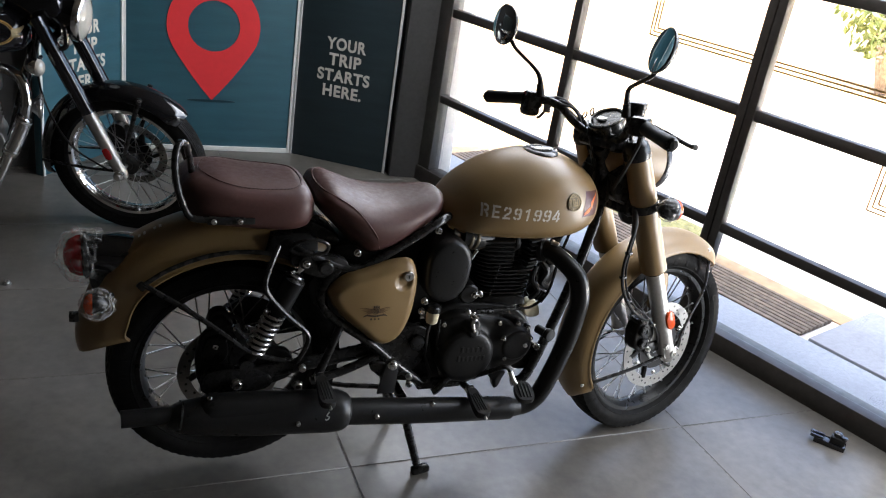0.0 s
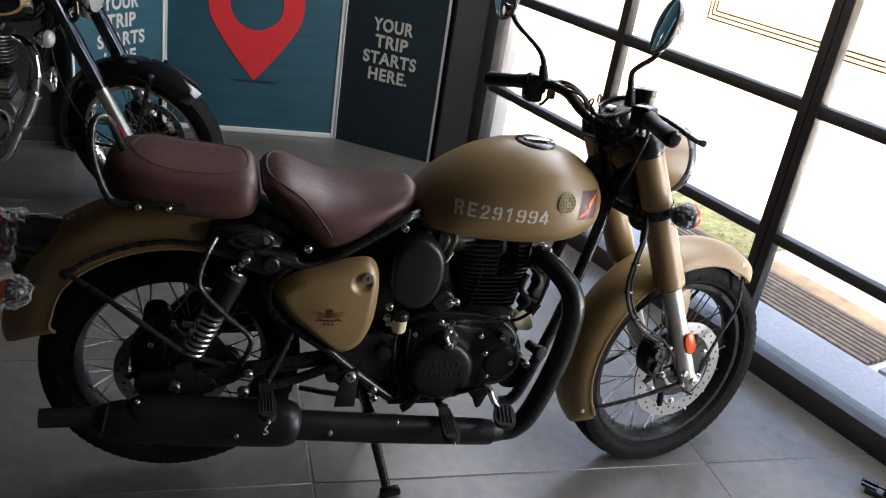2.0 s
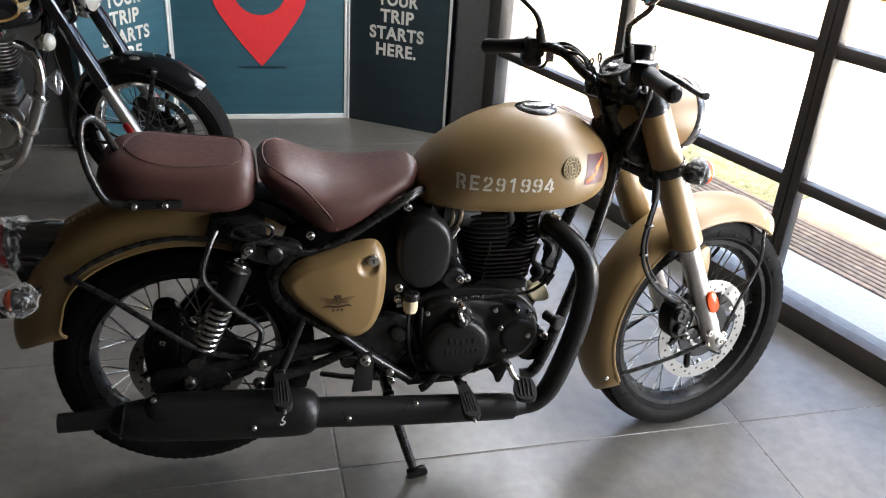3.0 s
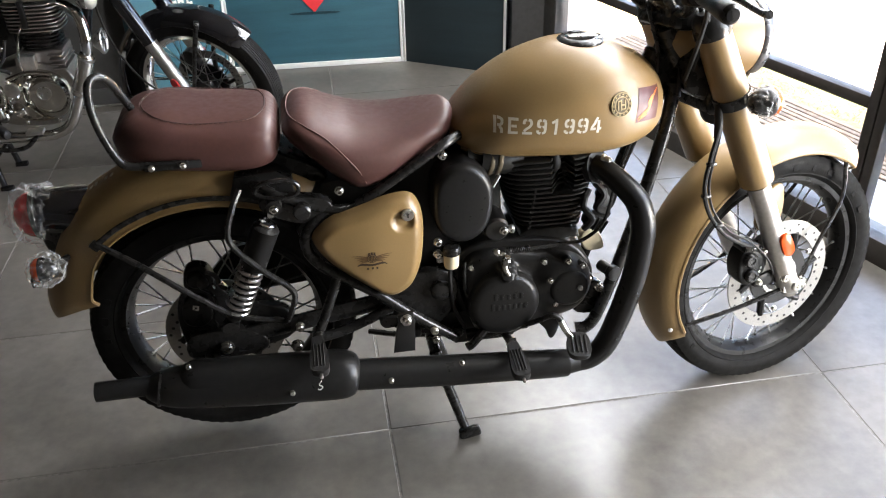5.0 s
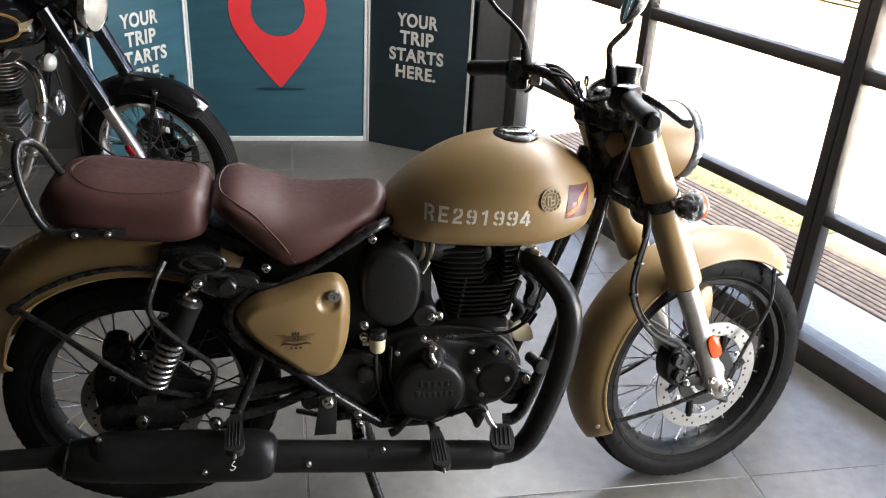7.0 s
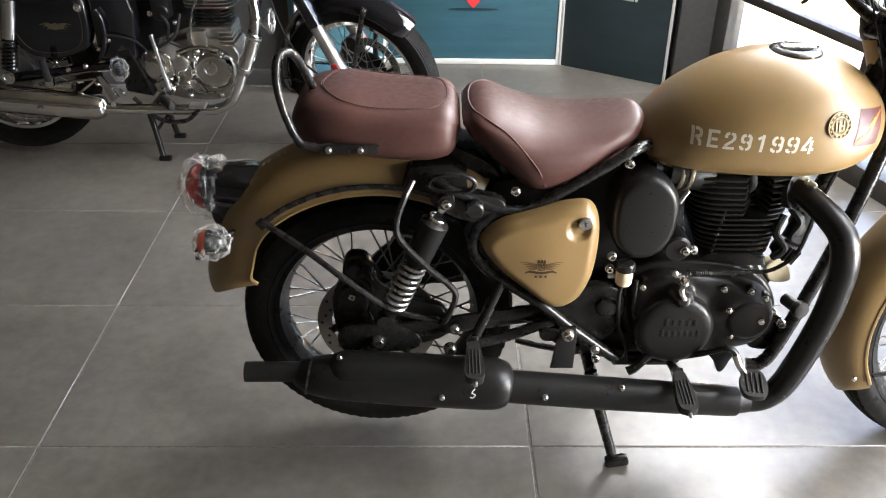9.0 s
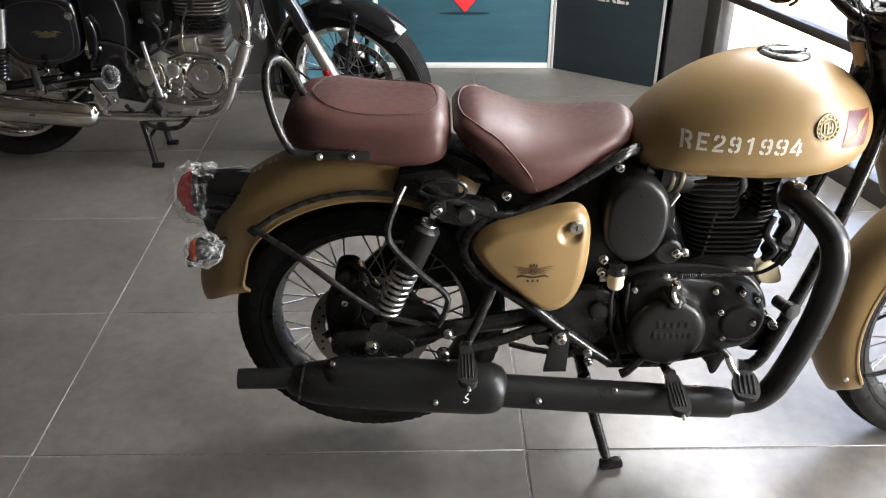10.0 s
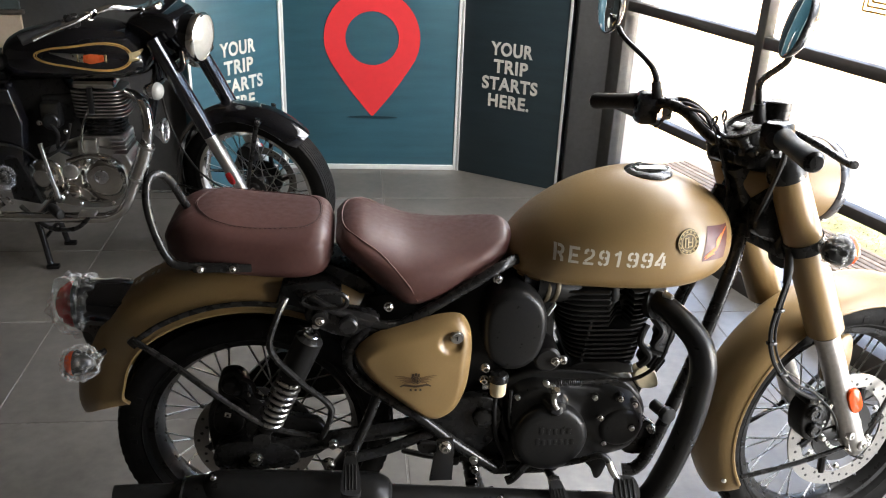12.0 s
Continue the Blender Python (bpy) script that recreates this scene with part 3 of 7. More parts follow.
def wheel(bike, name, at, r_tyre, half, r_rim, hub_r, hub_w, xf, rim_mat, spoke_mat, disc, ribs=False, seed=0, disc_side=-1, hub_mat=None):
    """Rim with its tyre, hub, spokes and brake disc. disc: (radius, offset to the side) or None."""
    global SPOKE
    m = xf @ Matrix.Translation(at)
    rb = r_rim
    prof = [(rb - 0.006, -half * 0.62), (rb + 0.012, -half * 0.66), (rb + 0.010, -half * 0.58), (rb - 0.004, -half * 0.42), (rb - 0.012, -half * 0.2),
            (rb - 0.014, 0), (rb - 0.012, half * 0.2), (rb - 0.004, half * 0.42), (rb + 0.010, half * 0.58), (rb + 0.012, half * 0.66), (rb - 0.006, half * 0.62),
            (rb - 0.012, half * 0.44), (rb - 0.020, half * 0.22), (rb - 0.022, 0), (rb - 0.020, -half * 0.22), (rb - 0.012, -half * 0.44)]
    rim = part(name, lathe(prof, n=72, ring=True), rim_mat, bike, "")
    rim.matrix_basis = m
    # tyre: sidewall, shoulder and tread with grooves
    h = r_tyre - rb
    pr = [(rb + 0.004, -half * 0.60), (rb + h * 0.16, -half * 0.80), (rb + h * 0.22, -half * 0.90), (rb + h * 0.26, -half * 0.885), (rb + h * 0.42, -half * 0.985), (rb + h * 0.58, -half),
          (rb + h * 0.70, -half * 0.965)]
    k = 9 if ribs else 7
    for i in range(k):
        f = -0.9 + 1.8 * (i + 0.5) / k
        w = 0.9 / k
        for off, dip in ((-0.86, 0.0), (0.72, 0.0), (0.80, 0.0035), (0.98, 0.0035)):
            g = f + off * w
            if abs(g) <= 0.9:
                pr.append((rb + h * (0.80 + 0.20 * math.sqrt(max(0, 1 - (g / 0.98) ** 2))) - dip, half * g))
    pr += [(rb + h * 0.70, half * 0.965), (rb + h * 0.58, half), (rb + h * 0.42, half * 0.985), (rb + h * 0.26, half * 0.885), (rb + h * 0.22, half * 0.90), (rb + h * 0.16, half * 0.80), (rb + 0.004, half * 0.60)]
    bm = lathe(pr, n=96 if ribs else 320, ring=True)
    if not ribs:
        # slanted grooves across the shoulders
        for v in bm.verts:
            r, g = math.hypot(v.co.x, v.co.z), abs(v.co.y) / half
            if r > rb + h * 0.68 and 0.42 < g < 0.985:
                ph = (math.atan2(v.co.z, v.co.x) / (2 * math.pi) * 80 + math.copysign(g * 1.1, v.co.y)) % 1.0
                if ph < 0.30:
                    k = (r - 0.0018) / r
                    v.co.x, v.co.z = v.co.x * k, v.co.z * k
    tyre = part("tyre", bm, M_RUBBER, rim, "black rubber tyre with moulded tread")
    for i in range(22):
        if i % 11 in (0, 1, 8, 9, 10):
            continue
        a = 2 * math.pi * (i + 0.3) / 22 * 0.72 + seed
        c = Vector(((rb + h * 0.46) * math.cos(a), -half * 0.996, (rb + h * 0.46) * math.sin(a)))
        part("side_mark", box(c, (h * 0.20, 0.0016, 0.012 + 0.004 * (i % 3)), bevel=0.0006, seg=1, rot=Matrix.Rotation(-a, 3, "Y")), M_RUBBER, tyre)
    # hub
    hub_prof = [(0.018, -hub_w - 0.012), (0.024, -hub_w - 0.01), (0.026, -hub_w), (hub_r, -hub_w + 0.002), (hub_r, -hub_w + 0.007), (hub_r * 0.7, -hub_w + 0.014),
                (hub_r * 0.6, 0), (hub_r * 0.7, hub_w - 0.014), (hub_r, hub_w - 0.007), (hub_r, hub_w - 0.002), (0.026, hub_w), (0.024, hub_w + 0.01), (0.018, hub_w + 0.012)]
    part("hub", lathe(hub_prof, n=32), hub_mat or M_MATTE, rim)
    part("axle", lathe([(0.010, -0.115), (0.010, 0.115)], n=12), M_BOLT, rim)
    if SPOKE is None:
        bm = lathe([(0.0021, 0), (0.0021, 0.965), (0.0034, 0.967), (0.0034, 1.0)], axis=(0, 0, 1), n=6)
        SPOKE = bpy.data.meshes.new("spoke")
        bm.to_mesh(SPOKE)
        bm.free()
        for p in SPOKE.polygons:
            p.use_smooth = True
        SPOKE.materials.append(None)
    data = SPOKE.copy()
    data.materials[0] = spoke_mat
    for i in range(36):
        side = 1 if i % 2 else -1
        cross = 1 if (i // 2) % 2 else -1
        ar = 2 * math.pi * (i + 0.5) / 36
        ah = ar + cross * radians(62)
        p0 = Vector((hub_r * 0.92 * math.cos(ah), side * (hub_w - 0.004), hub_r * 0.92 * math.sin(ah)))
        p1 = Vector(((rb - 0.02) * math.cos(ar), side * 0.006, (rb - 0.02) * math.sin(ar)))
        d = p1 - p0
        q = d.to_track_quat("Z", "Y").to_matrix().to_4x4()
        share("spoke", data, rim, Matrix.Translation(p0) @ q @ Matrix.Diagonal((1, 1, d.length, 1)))
    if disc:
        rd, off = disc
        y = disc_side * off
        bm = lathe([(rd, y - 0.002), (rd, y + 0.002), (rd * 0.76, y + 0.002), (rd * 0.76, y - 0.002)], n=64, ring=True)
        part("brake_disc", bm, M_DISC, rim, "drilled steel brake disc")
        bm = bmesh.new()
        for i in range(40):
            a = 2 * math.pi * i / 40
            rr = rd * (0.815, 0.87, 0.925)[i % 3]
            lathe([(0.0038, y - 0.0024), (0.0038, y + 0.0024)], (rr * math.cos(a), 0, rr * math.sin(a)), n=8, bm=bm)
        part("disc_holes", bm, M_MATTE, rim)["kind"] = "stuff"
        bm = lathe([(rd * 0.55, y - 0.004), (rd * 0.55, y + 0.004), (hub_r * 0.6, y + 0.004), (hub_r * 0.6, y - 0.004)], n=32, ring=True)
        part("disc_carrier", bm, M_MATTE, rim)
        for i in range(6):
            a = 2 * math.pi * i / 6
            bm = tube([(math.cos(a) * rd * 0.52, y, math.sin(a) * rd * 0.52), (math.cos(a + 0.2) * rd * 0.78, y, math.sin(a + 0.2) * rd * 0.78)], 0.009, n=8)
            part("carrier_arm", bm, M_MATTE, rim)
    return rim


def mudguard(parent, at, radius, half, depth, a0, a1, mat, xf, name, label, flare0=0.0, flare1=0.0, crown=2.2, n=44, dent=0.0, slant=0.0, pinch=0.55):
    """A curved guard over a wheel, from angle a0 (in front) to a1 (behind), in degrees above the horizontal ahead."""
    rows = []
    for i in range(n + 1):
        f = i / n
        a = radians(a0 + (a1 - a0) * f)
        tip = min(f, 1 - f)
        w = half * (1 - pinch * max(0, 1 - tip / 0.045) ** 2)
        r0 = radius + flare0 * max(0, 1 - f / 0.25) ** 2 + flare1 * max(0, (f - 0.77) / 0.23) ** 2 - dent * math.exp(-((f - 0.835) / 0.115) ** 2)
        row = []
        for j in range(17):
            g = -1 + 2 * j / 16
            r = r0 - depth * abs(g) ** crown
            a = radians(a0 + (a1 - a0) * f - slant * abs(g) ** 3 * max(0, (f - 0.67) / 0.33) ** 2)
            row.append((at[0] + r * math.cos(a), at[1] + w * (math.sin(g * math.pi / 2) * 0.35 + 0.65 * g), at[2] + r * math.sin(a)))
        rows.append(row)
    bm = thicken(sheet(rows), -0.0025)
    ob = part(name, bm, mat, parent, label, xf=xf)
    bead = bmesh.new()
    for j in (0, 16):
        tube([rows[i][j] for i in range(0, n + 1, 2)], 0.0045, bead, 6, 2)
    part("rolled_edge", bead, mat, ob, xf=xf)
    return ob, rows


def indicator(bike, base, tip, lamp_axis, xf, lens=None, cover=False, size=1.0, body=None):
    """A turn signal on a short stalk."""
    b, t = Vector(base), Vector(tip)
    body = body or M_BLACK
    st = part("indicator", tube([b, b * 0.5 + t * 0.5, t], 0.008 * size, n=8), body, bike, "turn signal with amber lens", xf=xf)
    ax = Vector(lamp_axis).normalized()
    s = size
    bm = lathe([(0.004, -0.034 * s), (0.018 * s, -0.026 * s), (0.028 * s, -0.006 * s), (0.031 * s, 0.006 * s), (0.030 * s, 0.012 * s)], t + ax * 0.004, ax, 24)
    part("lamp_shell", bm, body, st, xf=xf)
    bm = lathe([(0.030 * s, 0.012 * s), (0.029 * s, 0.020 * s), (0.022 * s, 0.029 * s), (0.010 * s, 0.034 * s), (0.001, 0.035 * s)], t + ax * 0.004, ax, 24)
    part("lamp_lens", bm, lens or M_AMBER, st, "amber lens", xf=xf)
    if cover:
        part("film_wrap", crumpled_film(t + ax * 0.004, (0.045 * s * cover, 0.040 * s * cover, 0.043 * s * cover), 5), M_FILM, st, "clear crumpled protective film", xf=xf, sharp=25)
    return st


def crumpled_film(c, size, seed):
    """A wrinkled bag of clear film round a thing."""
    bm = bmesh.new()
    bmesh.ops.create_icosphere(bm, subdivisions=4, radius=1.0)
    o = Vector((seed * 3.1, seed * 1.7, 0))
    for v in bm.verts:
        p = v.co.copy()
        f = 0.93 + 0.12 * noise.noise(p * 2.2 + o) + 0.30 * abs(noise.noise(p * 3.2 + o)) + 0.22 * abs(noise.noise(p * 7 + o)) - 0.10 * abs(noise.noise(p * 15 + o))
        v.co = Vector(c) + Vector((p.x * size[0], p.y * size[1], p.z * size[2])) * f
    return bm


def section(x, w, zb, zt, zc=0.4, up=2.2, dn=2.8, n=28):
    """A closed ring across the machine at x, half w wide, from zb to zt, widest at the share zc of its height."""
    z0 = zb + (zt - zb) * zc
    ring = []
    for i in range(n):
        a = 2 * math.pi * i / n
        c, s = math.cos(a), math.sin(a)
        e = up if s >= 0 else dn
        ring.append((x, w * math.copysign(abs(c) ** (2 / e), c), z0 + (zt - z0 if s >= 0 else z0 - zb) * math.copysign(abs(s) ** (2 / e), s)))
    return ring


def smooth_rows(table, per=4):
    """Rows of numbers, made finer by a smooth curve through them."""
    k = len(table[0])
    cols = [catmull([(i, row[c], 0) for i, row in enumerate(table)], per) for c in range(k)]
    return [[cols[c][i].y for c in range(k)] for i in range(len(cols[0]))]


def body_of(table, zc=0.4, up=2.2, dn=2.8, n=28, per=4):
    return loft([section(x, w, zb, zt, zc, up, dn, n) for x, w, zb, zt in smooth_rows(table, per)])


def side_of(table, x, z, zc, up, dn):
    """How far to the side the body made from a table lies at x, z."""
    for a, b in zip(table, table[1:]):
        if a[0] <= x <= b[0]:
            f = (x - a[0]) / (b[0] - a[0])
            _, w, zb, zt = [p * (1 - f) + q * f for p, q in zip(a, b)]
            z0 = zb + (zt - zb) * zc
            s = (z - z0) / (zt - z0) if z >= z0 else (z0 - z) / (z0 - zb)
            e = up if z >= z0 else dn
            return w * max(0.0, 1 - min(abs(s), 1) ** e) ** (1 / e)
    return 0.0


def relief(outline, y0, y1, roll, bumps, rings=26, per=5):
    """A cast cover over a rounded outline in x, z: a rolled edge from y0 to y1, and bumps (x, z, radius, height, shoulder) on it."""
    loop = catmull([Vector((x, 0, z)) for x, z in outline], per, True)
    mid = sum(loop, Vector()) / len(loop)
    rows = []
    for k in range(rings):
        f = 1 - (1 - k / (rings - 1)) ** 1.6 if k else 0.0
        row = []
        for p in loop:
            q = p.lerp(mid, min(f, 0.985))
            e = min((p - q).length / roll, 1.0)
            y = y0 + (y1 - y0) * math.sqrt(max(0.0, 1 - (1 - e) ** 2))
            for bx, bz, br, bh, bw in bumps:
                g = min(max((br - math.hypot(q.x - bx, q.z - bz)) / bw, 0.0), 1.0)
                y -= bh * g * g * (3 - 2 * g) * min(1.0, e * 1.5)
            row.append(Vector((q.x, y, q.z)))
        rows.append(row)
    return loft(rows)


def press(bm, ob, y0):
    """Lay a flat print, drawn in the plane y0, onto the outer side of a part."""
    me = ob.data
    tree = bvhtree.BVHTree.FromPolygons([v.co.copy() for v in me.vertices], [p.vertices[:] for p in me.polygons])
    for v in bm.verts:
        hit = tree.ray_cast(Vector((v.co.x, -1, v.co.z)), Vector((0, 1, 0)))[0]
        if hit is not None:
            v.co.y = hit.y - 0.0005 + (v.co.y - y0) * 0.4


def stencil(ch, w, h):
    """A flat stencil character in x and y, built of broad strokes with bridges between them."""
    t = 0.0054
    e = t / 2
    r, u = w - e, h - e
    nine = ([(w * 0.43, u), (e + 0.0012, u - 0.002), (e, u - 0.0055), (e, 0.0215), (e + 0.0012, 0.0180), (w * 0.43, 0.0160)],
            [(w * 0.58, u), (r - 0.0012, u - 0.002), (r, u - 0.0055), (r, 0.0078), (r - 0.0012, 0.0045), (w * 0.58, e)],
            [(w * 0.43, e), (e + 0.0012, 0.0045), (e, 0.0070), (e, 0.0095)], [(w * 0.58, 0.0160), (r - e, 0.0172)])
    strokes = {
        "R": ([(e, 0), (e, h)], [(e + 0.0042, u), (w * 0.60, u), (r - 0.0008, u - 0.0022), (r, u - 0.005), (r, 0.0215), (r - 0.0012, 0.0180), (w * 0.60, 0.0162), (e + 0.0042, 0.0162)], [(w * 0.60, 0.0135), (r - 0.0006, 0.0080), (r, 0)]),
        "E": ([(e, 0), (e, h)], [(t, u), (w, u)], [(t + 0.0008, h / 2), (w * 0.86, h / 2)], [(t, e), (w, e)]),
        "2": ([(e, u - 0.0085), (e, u - 0.0045), (e + 0.0014, u - 0.0012), (w * 0.42, u)], [(w * 0.56, u), (r - 0.0014, u - 0.0012), (r, u - 0.0050), (r, 0.0215), (w * 0.70, 0.0160), (w * 0.40, 0.0115), (e + 0.0003, 0.0066)], [(0, e), (w, e)]),
        "9": nine,
        "1": ([(w * 0.56, 0), (w * 0.56, h)], [(w * 0.56 - e, u - 0.0015), (w * 0.12, u - 0.0055)]),
        "4": ([(w * 0.60, h), (w * 0.36, h * 0.62), (e * 0.8, 0.0120)], [(0, 0.0092), (w * 0.52, 0.0092)], [(w * 0.74, 0), (w * 0.74, h * 0.80)], [(w * 0.74 + e, 0.0092), (w * 1.04, 0.0092)]),
    }[ch]
    bm = bmesh.new()
    for line in strokes:
        pts = [Vector(line[0])]
        for a, b in zip(line, line[1:]):
            a, b = Vector(a), Vector(b)
            k = max(1, round((b - a).length / 0.0016))
            pts += [a.lerp(b, (i + 1) / k) for i in range(k)]
        rows = []
        for i, q in enumerate(pts):
            d = (pts[min(i + 1, len(pts) - 1)] - pts[max(i - 1, 0)]).normalized()
            nrm = Vector((-d.y, d.x))
            rows.append([bm.verts.new((*(q + nrm * e * (j / 2 - 1)), 0)) for j in range(5)])
        for a, b in zip(rows, rows[1:]):
            for j in range(4):
                bm.faces.new((a[j], a[j + 1], b[j + 1], b[j]))
    return bm


def coil(a, b, r, wire, turns, n=14):
    a, b = Vector(a), Vector(b)
    d = (b - a)
    u = d.orthogonal().normalized()
    v = d.normalized().cross(u)
    pts = [a + d * (i / (turns * n)) + (u * math.cos(2 * math.pi * i / n) + v * math.sin(2 * math.pi * i / n)) * r for i in range(turns * n + 1)]
    return tube(pts, wire, n=8, steps=1)


# ---- the sand-coloured motorcycle ----
def sand_motorcycle():
    bike = empty("motorcycle", Matrix.Translation((0, 0.08, 0)),
                 "sand-coloured classic motorcycle with brown seats on its centre stand", "motorcycle")
    RX, RZ, FX, FZ = -0.353, 0.358, 1.007, 0.325
    I4 = Matrix.Identity(4)
    RAKE = radians(24.6)
    ST = steer_matrix((0.693, 0, 0.90), RAKE, radians(12.1))
    SB = steer_matrix((0.693, 0, 0.90), radians(24.3), radians(16))

    # wheels
    wheel(bike, "rear_wheel", (-0.361, 0.005, 0.360), 0.305, 0.060, 0.230, 0.062, 0.040, I4, M_RIM, M_STEEL, (0.135, 0.062))
    wheel(bike, "front_wheel", (FX, 0, FZ), 0.321, 0.051, 0.250, 0.050, 0.034, ST, M_RIM, M_STEEL, (0.150, 0.062))

    # frame
    fr = part("frame", tube([(0.64, 0, 0.93), (0.60, 0, 0.84), (0.40, 0, 0.80), (0.15, 0, 0.78)], 0.024), M_BLACK, bike, "black tubular steel frame")
    part("headstock", tube([(0.72, 0, 0.845), (0.655, 0, 0.985)], 0.032, n=16), M_BLACK, fr)
    part("gusset", slab([(0.53, 0.86), (0.66, 0.93), (0.70, 0.86), (0.61, 0.76)], 0.02, -0.02, 0.004, smooth=False), M_BLACK, fr)
    for s in (-1, 1):
        part("down_tube", tube([(0.68, 0.03 * s, 0.86), (0.655, 0.06 * s, 0.76), (0.60, 0.085 * s, 0.56), (0.535, 0.09 * s, 0.33), (0.505, 0.09 * s, 0.27), (0.475, 0.085 * s, 0.262)], 0.0155), M_BLACK, fr)
        part("seat_rail", tube([(0.205, 0.055 * s, 0.800), (0.170, 0.088 * s, 0.802), (0.133, 0.108 * s, 0.790), (0.04, 0.116 * s, 0.733), (-0.02, 0.118 * s, 0.696), (-0.06, 0.118 * s, 0.677), (-0.12, 0.118 * s, 0.686), (-0.20, 0.118 * s, 0.722), (-0.245, 0.098 * s, 0.742), (-0.285, 0.055 * s, 0.740)], 0.0108), M_BLACK, fr)
        part("side_tube", tube([(-0.10, 0.11 * s, 0.69), (-0.155, 0.125 * s, 0.62), (-0.13, 0.125 * s, 0.55), (-0.02, 0.125 * s, 0.465), (0.07, 0.125 * s, 0.385), (0.17, 0.115 * s, 0.30)], 0.0125), M_BLACK, fr)
        part("footrest_tube", tube([(-0.095, 0.125 * s, 0.515), (-0.125, 0.14 * s, 0.44), (-0.155, 0.155 * s, 0.375)], 0.011), M_BLACK, fr)
        part("brace_tube", tube([(-0.165, 0.14 * s, 0.36), (-0.08, 0.13 * s, 0.375), (0.02, 0.12 * s, 0.41)], 0.0125), M_BLACK, fr)
        bm = slab([(0.02, 0.47), (0.10, 0.49), (0.165, 0.475), (0.175, 0.41), (0.13, 0.34), (0.04, 0.33), (0.0, 0.40)], 0.085 * s, 0.108 * s, 0.006)
        part("pivot_plate", bm, M_BLACK, fr)
    part("pivot_cap", lathe([(0.024, 0), (0.024, 0.012), (0.018, 0.016), (0.001, 0.016)], (0.135, -0.108, 0.44), (0, -1, 0), 20), M_BLACK, fr)
    # swinging arm
    arm = part("swingarm", tube([(0.14, -0.085, 0.43), (-0.05, -0.10, 0.41), (-0.25, -0.112, 0.385), (-0.40, -0.112, 0.365)], [0.022, 0.022, 0.021, 0.020], flat=0.6), M_BLACK, bike, "black steel swinging arm")
    part("arm_left", tube([(0.14, 0.085, 0.43), (-0.05, 0.10, 0.41), (-0.25, 0.112, 0.385), (-0.40, 0.112, 0.365)], [0.022, 0.022, 0.021, 0.020], flat=0.6), M_BLACK, arm)
    part("axle_plate", slab([(-0.43, 0.33), (-0.43, 0.395), (-0.33, 0.40), (-0.27, 0.375), (-0.28, 0.335)], -0.10, -0.125, 0.004), M_BLACK, arm)
    for p, r in (((-0.356, -0.126, 0.359), 0.013), ((-0.335, -0.126, 0.42), 0.010), ((-0.19, -0.132, 0.398), 0.009), ((-0.20, -0.135, 0.348), 0.012)):
        bolt(arm, p, r, 0.014)
    # rear brake caliper and hoses
    cal = part("rear_caliper", slab([(-0.425, 0.490), (-0.428, 0.525), (-0.416, 0.548), (-0.390, 0.552), (-0.370, 0.536), (-0.366, 0.505), (-0.380, 0.482)], -0.058, -0.088, 0.006, 3), M_RIM, bike, "black rear brake caliper")
    part("caliper_bracket", slab([(-0.430, 0.330), (-0.455, 0.400), (-0.448, 0.470), (-0.415, 0.505), (-0.365, 0.505), (-0.328, 0.470), (-0.270, 0.440), (-0.215, 0.420), (-0.205, 0.350), (-0.300, 0.320)], -0.072, -0.092, 0.006, 3), M_RIM, cal)
    part("caliper_lug", slab([(-0.440, 0.420), (-0.436, 0.470), (-0.415, 0.485), (-0.385, 0.480), (-0.378, 0.430), (-0.405, 0.405)], -0.090, -0.106, 0.006, 3), M_RIM, cal)
    part("piston_boss", lathe([(0.020, 0), (0.019, 0.012), (0.014, 0.018), (0.001, 0.020)], (-0.402, -0.086, 0.524), (0, -1, 0), 22), M_RIM, cal)
    part("bleed_cap", lathe([(0.012, 0), (0.013, 0.010), (0.009, 0.018), (0.001, 0.020)], (-0.388, -0.094, 0.520), (0.2, -1, -0.3), 18), M_GRIP, cal, "black rubber bleed cap")
    part("pad_pin", tube([(-0.366, -0.098, 0.512), (-0.364, -0.098, 0.500)], 0.0030, n=8, steps=1), M_BOLT, cal)
    mark = part("stamped_mark", box((-0.410, -0.1075, 0.460), (0.013, 0.0016, 0.012), bevel=0.0006, seg=1, rot=Matrix.Rotation(0.3, 3, "Y")), M_STEEL, cal, "small square pale mark")
    part("mark_centre", box((-0.410, -0.1086, 0.460), (0.005, 0.0012, 0.005), rot=Matrix.Rotation(0.3, 3, "Y")), M_MATTE, mark)
    part("sensor_lead", tube([(-0.392, -0.105, 0.508), (-0.372, -0.118, 0.503), (-0.364, -0.120, 0.485), (-0.370, -0.115, 0.455), (-0.376, -0.112, 0.430), (-0.368, -0.110, 0.405)], 0.0032, n=6), M_BLACK, cal)
    part("hose", tube([(-0.375, -0.100, 0.545), (-0.355, -0.112, 0.540), (-0.345, -0.120, 0.515), (-0.330, -0.105, 0.500)], 0.0052, n=8), M_GRIP, cal)
    part("hose_ferrule", tube([(-0.349, -0.118, 0.528), (-0.338, -0.112, 0.508)], 0.0066, n=10, steps=1), M_BOLT, cal, "plated hose ferrule")
    part("chain_guard", slab([(-0.40, 0.40), (-0.34, 0.50), (-0.27, 0.51), (-0.16, 0.44), (-0.15, 0.40)], 0.05, 0.065, 0.004), M_MATTE, cal)

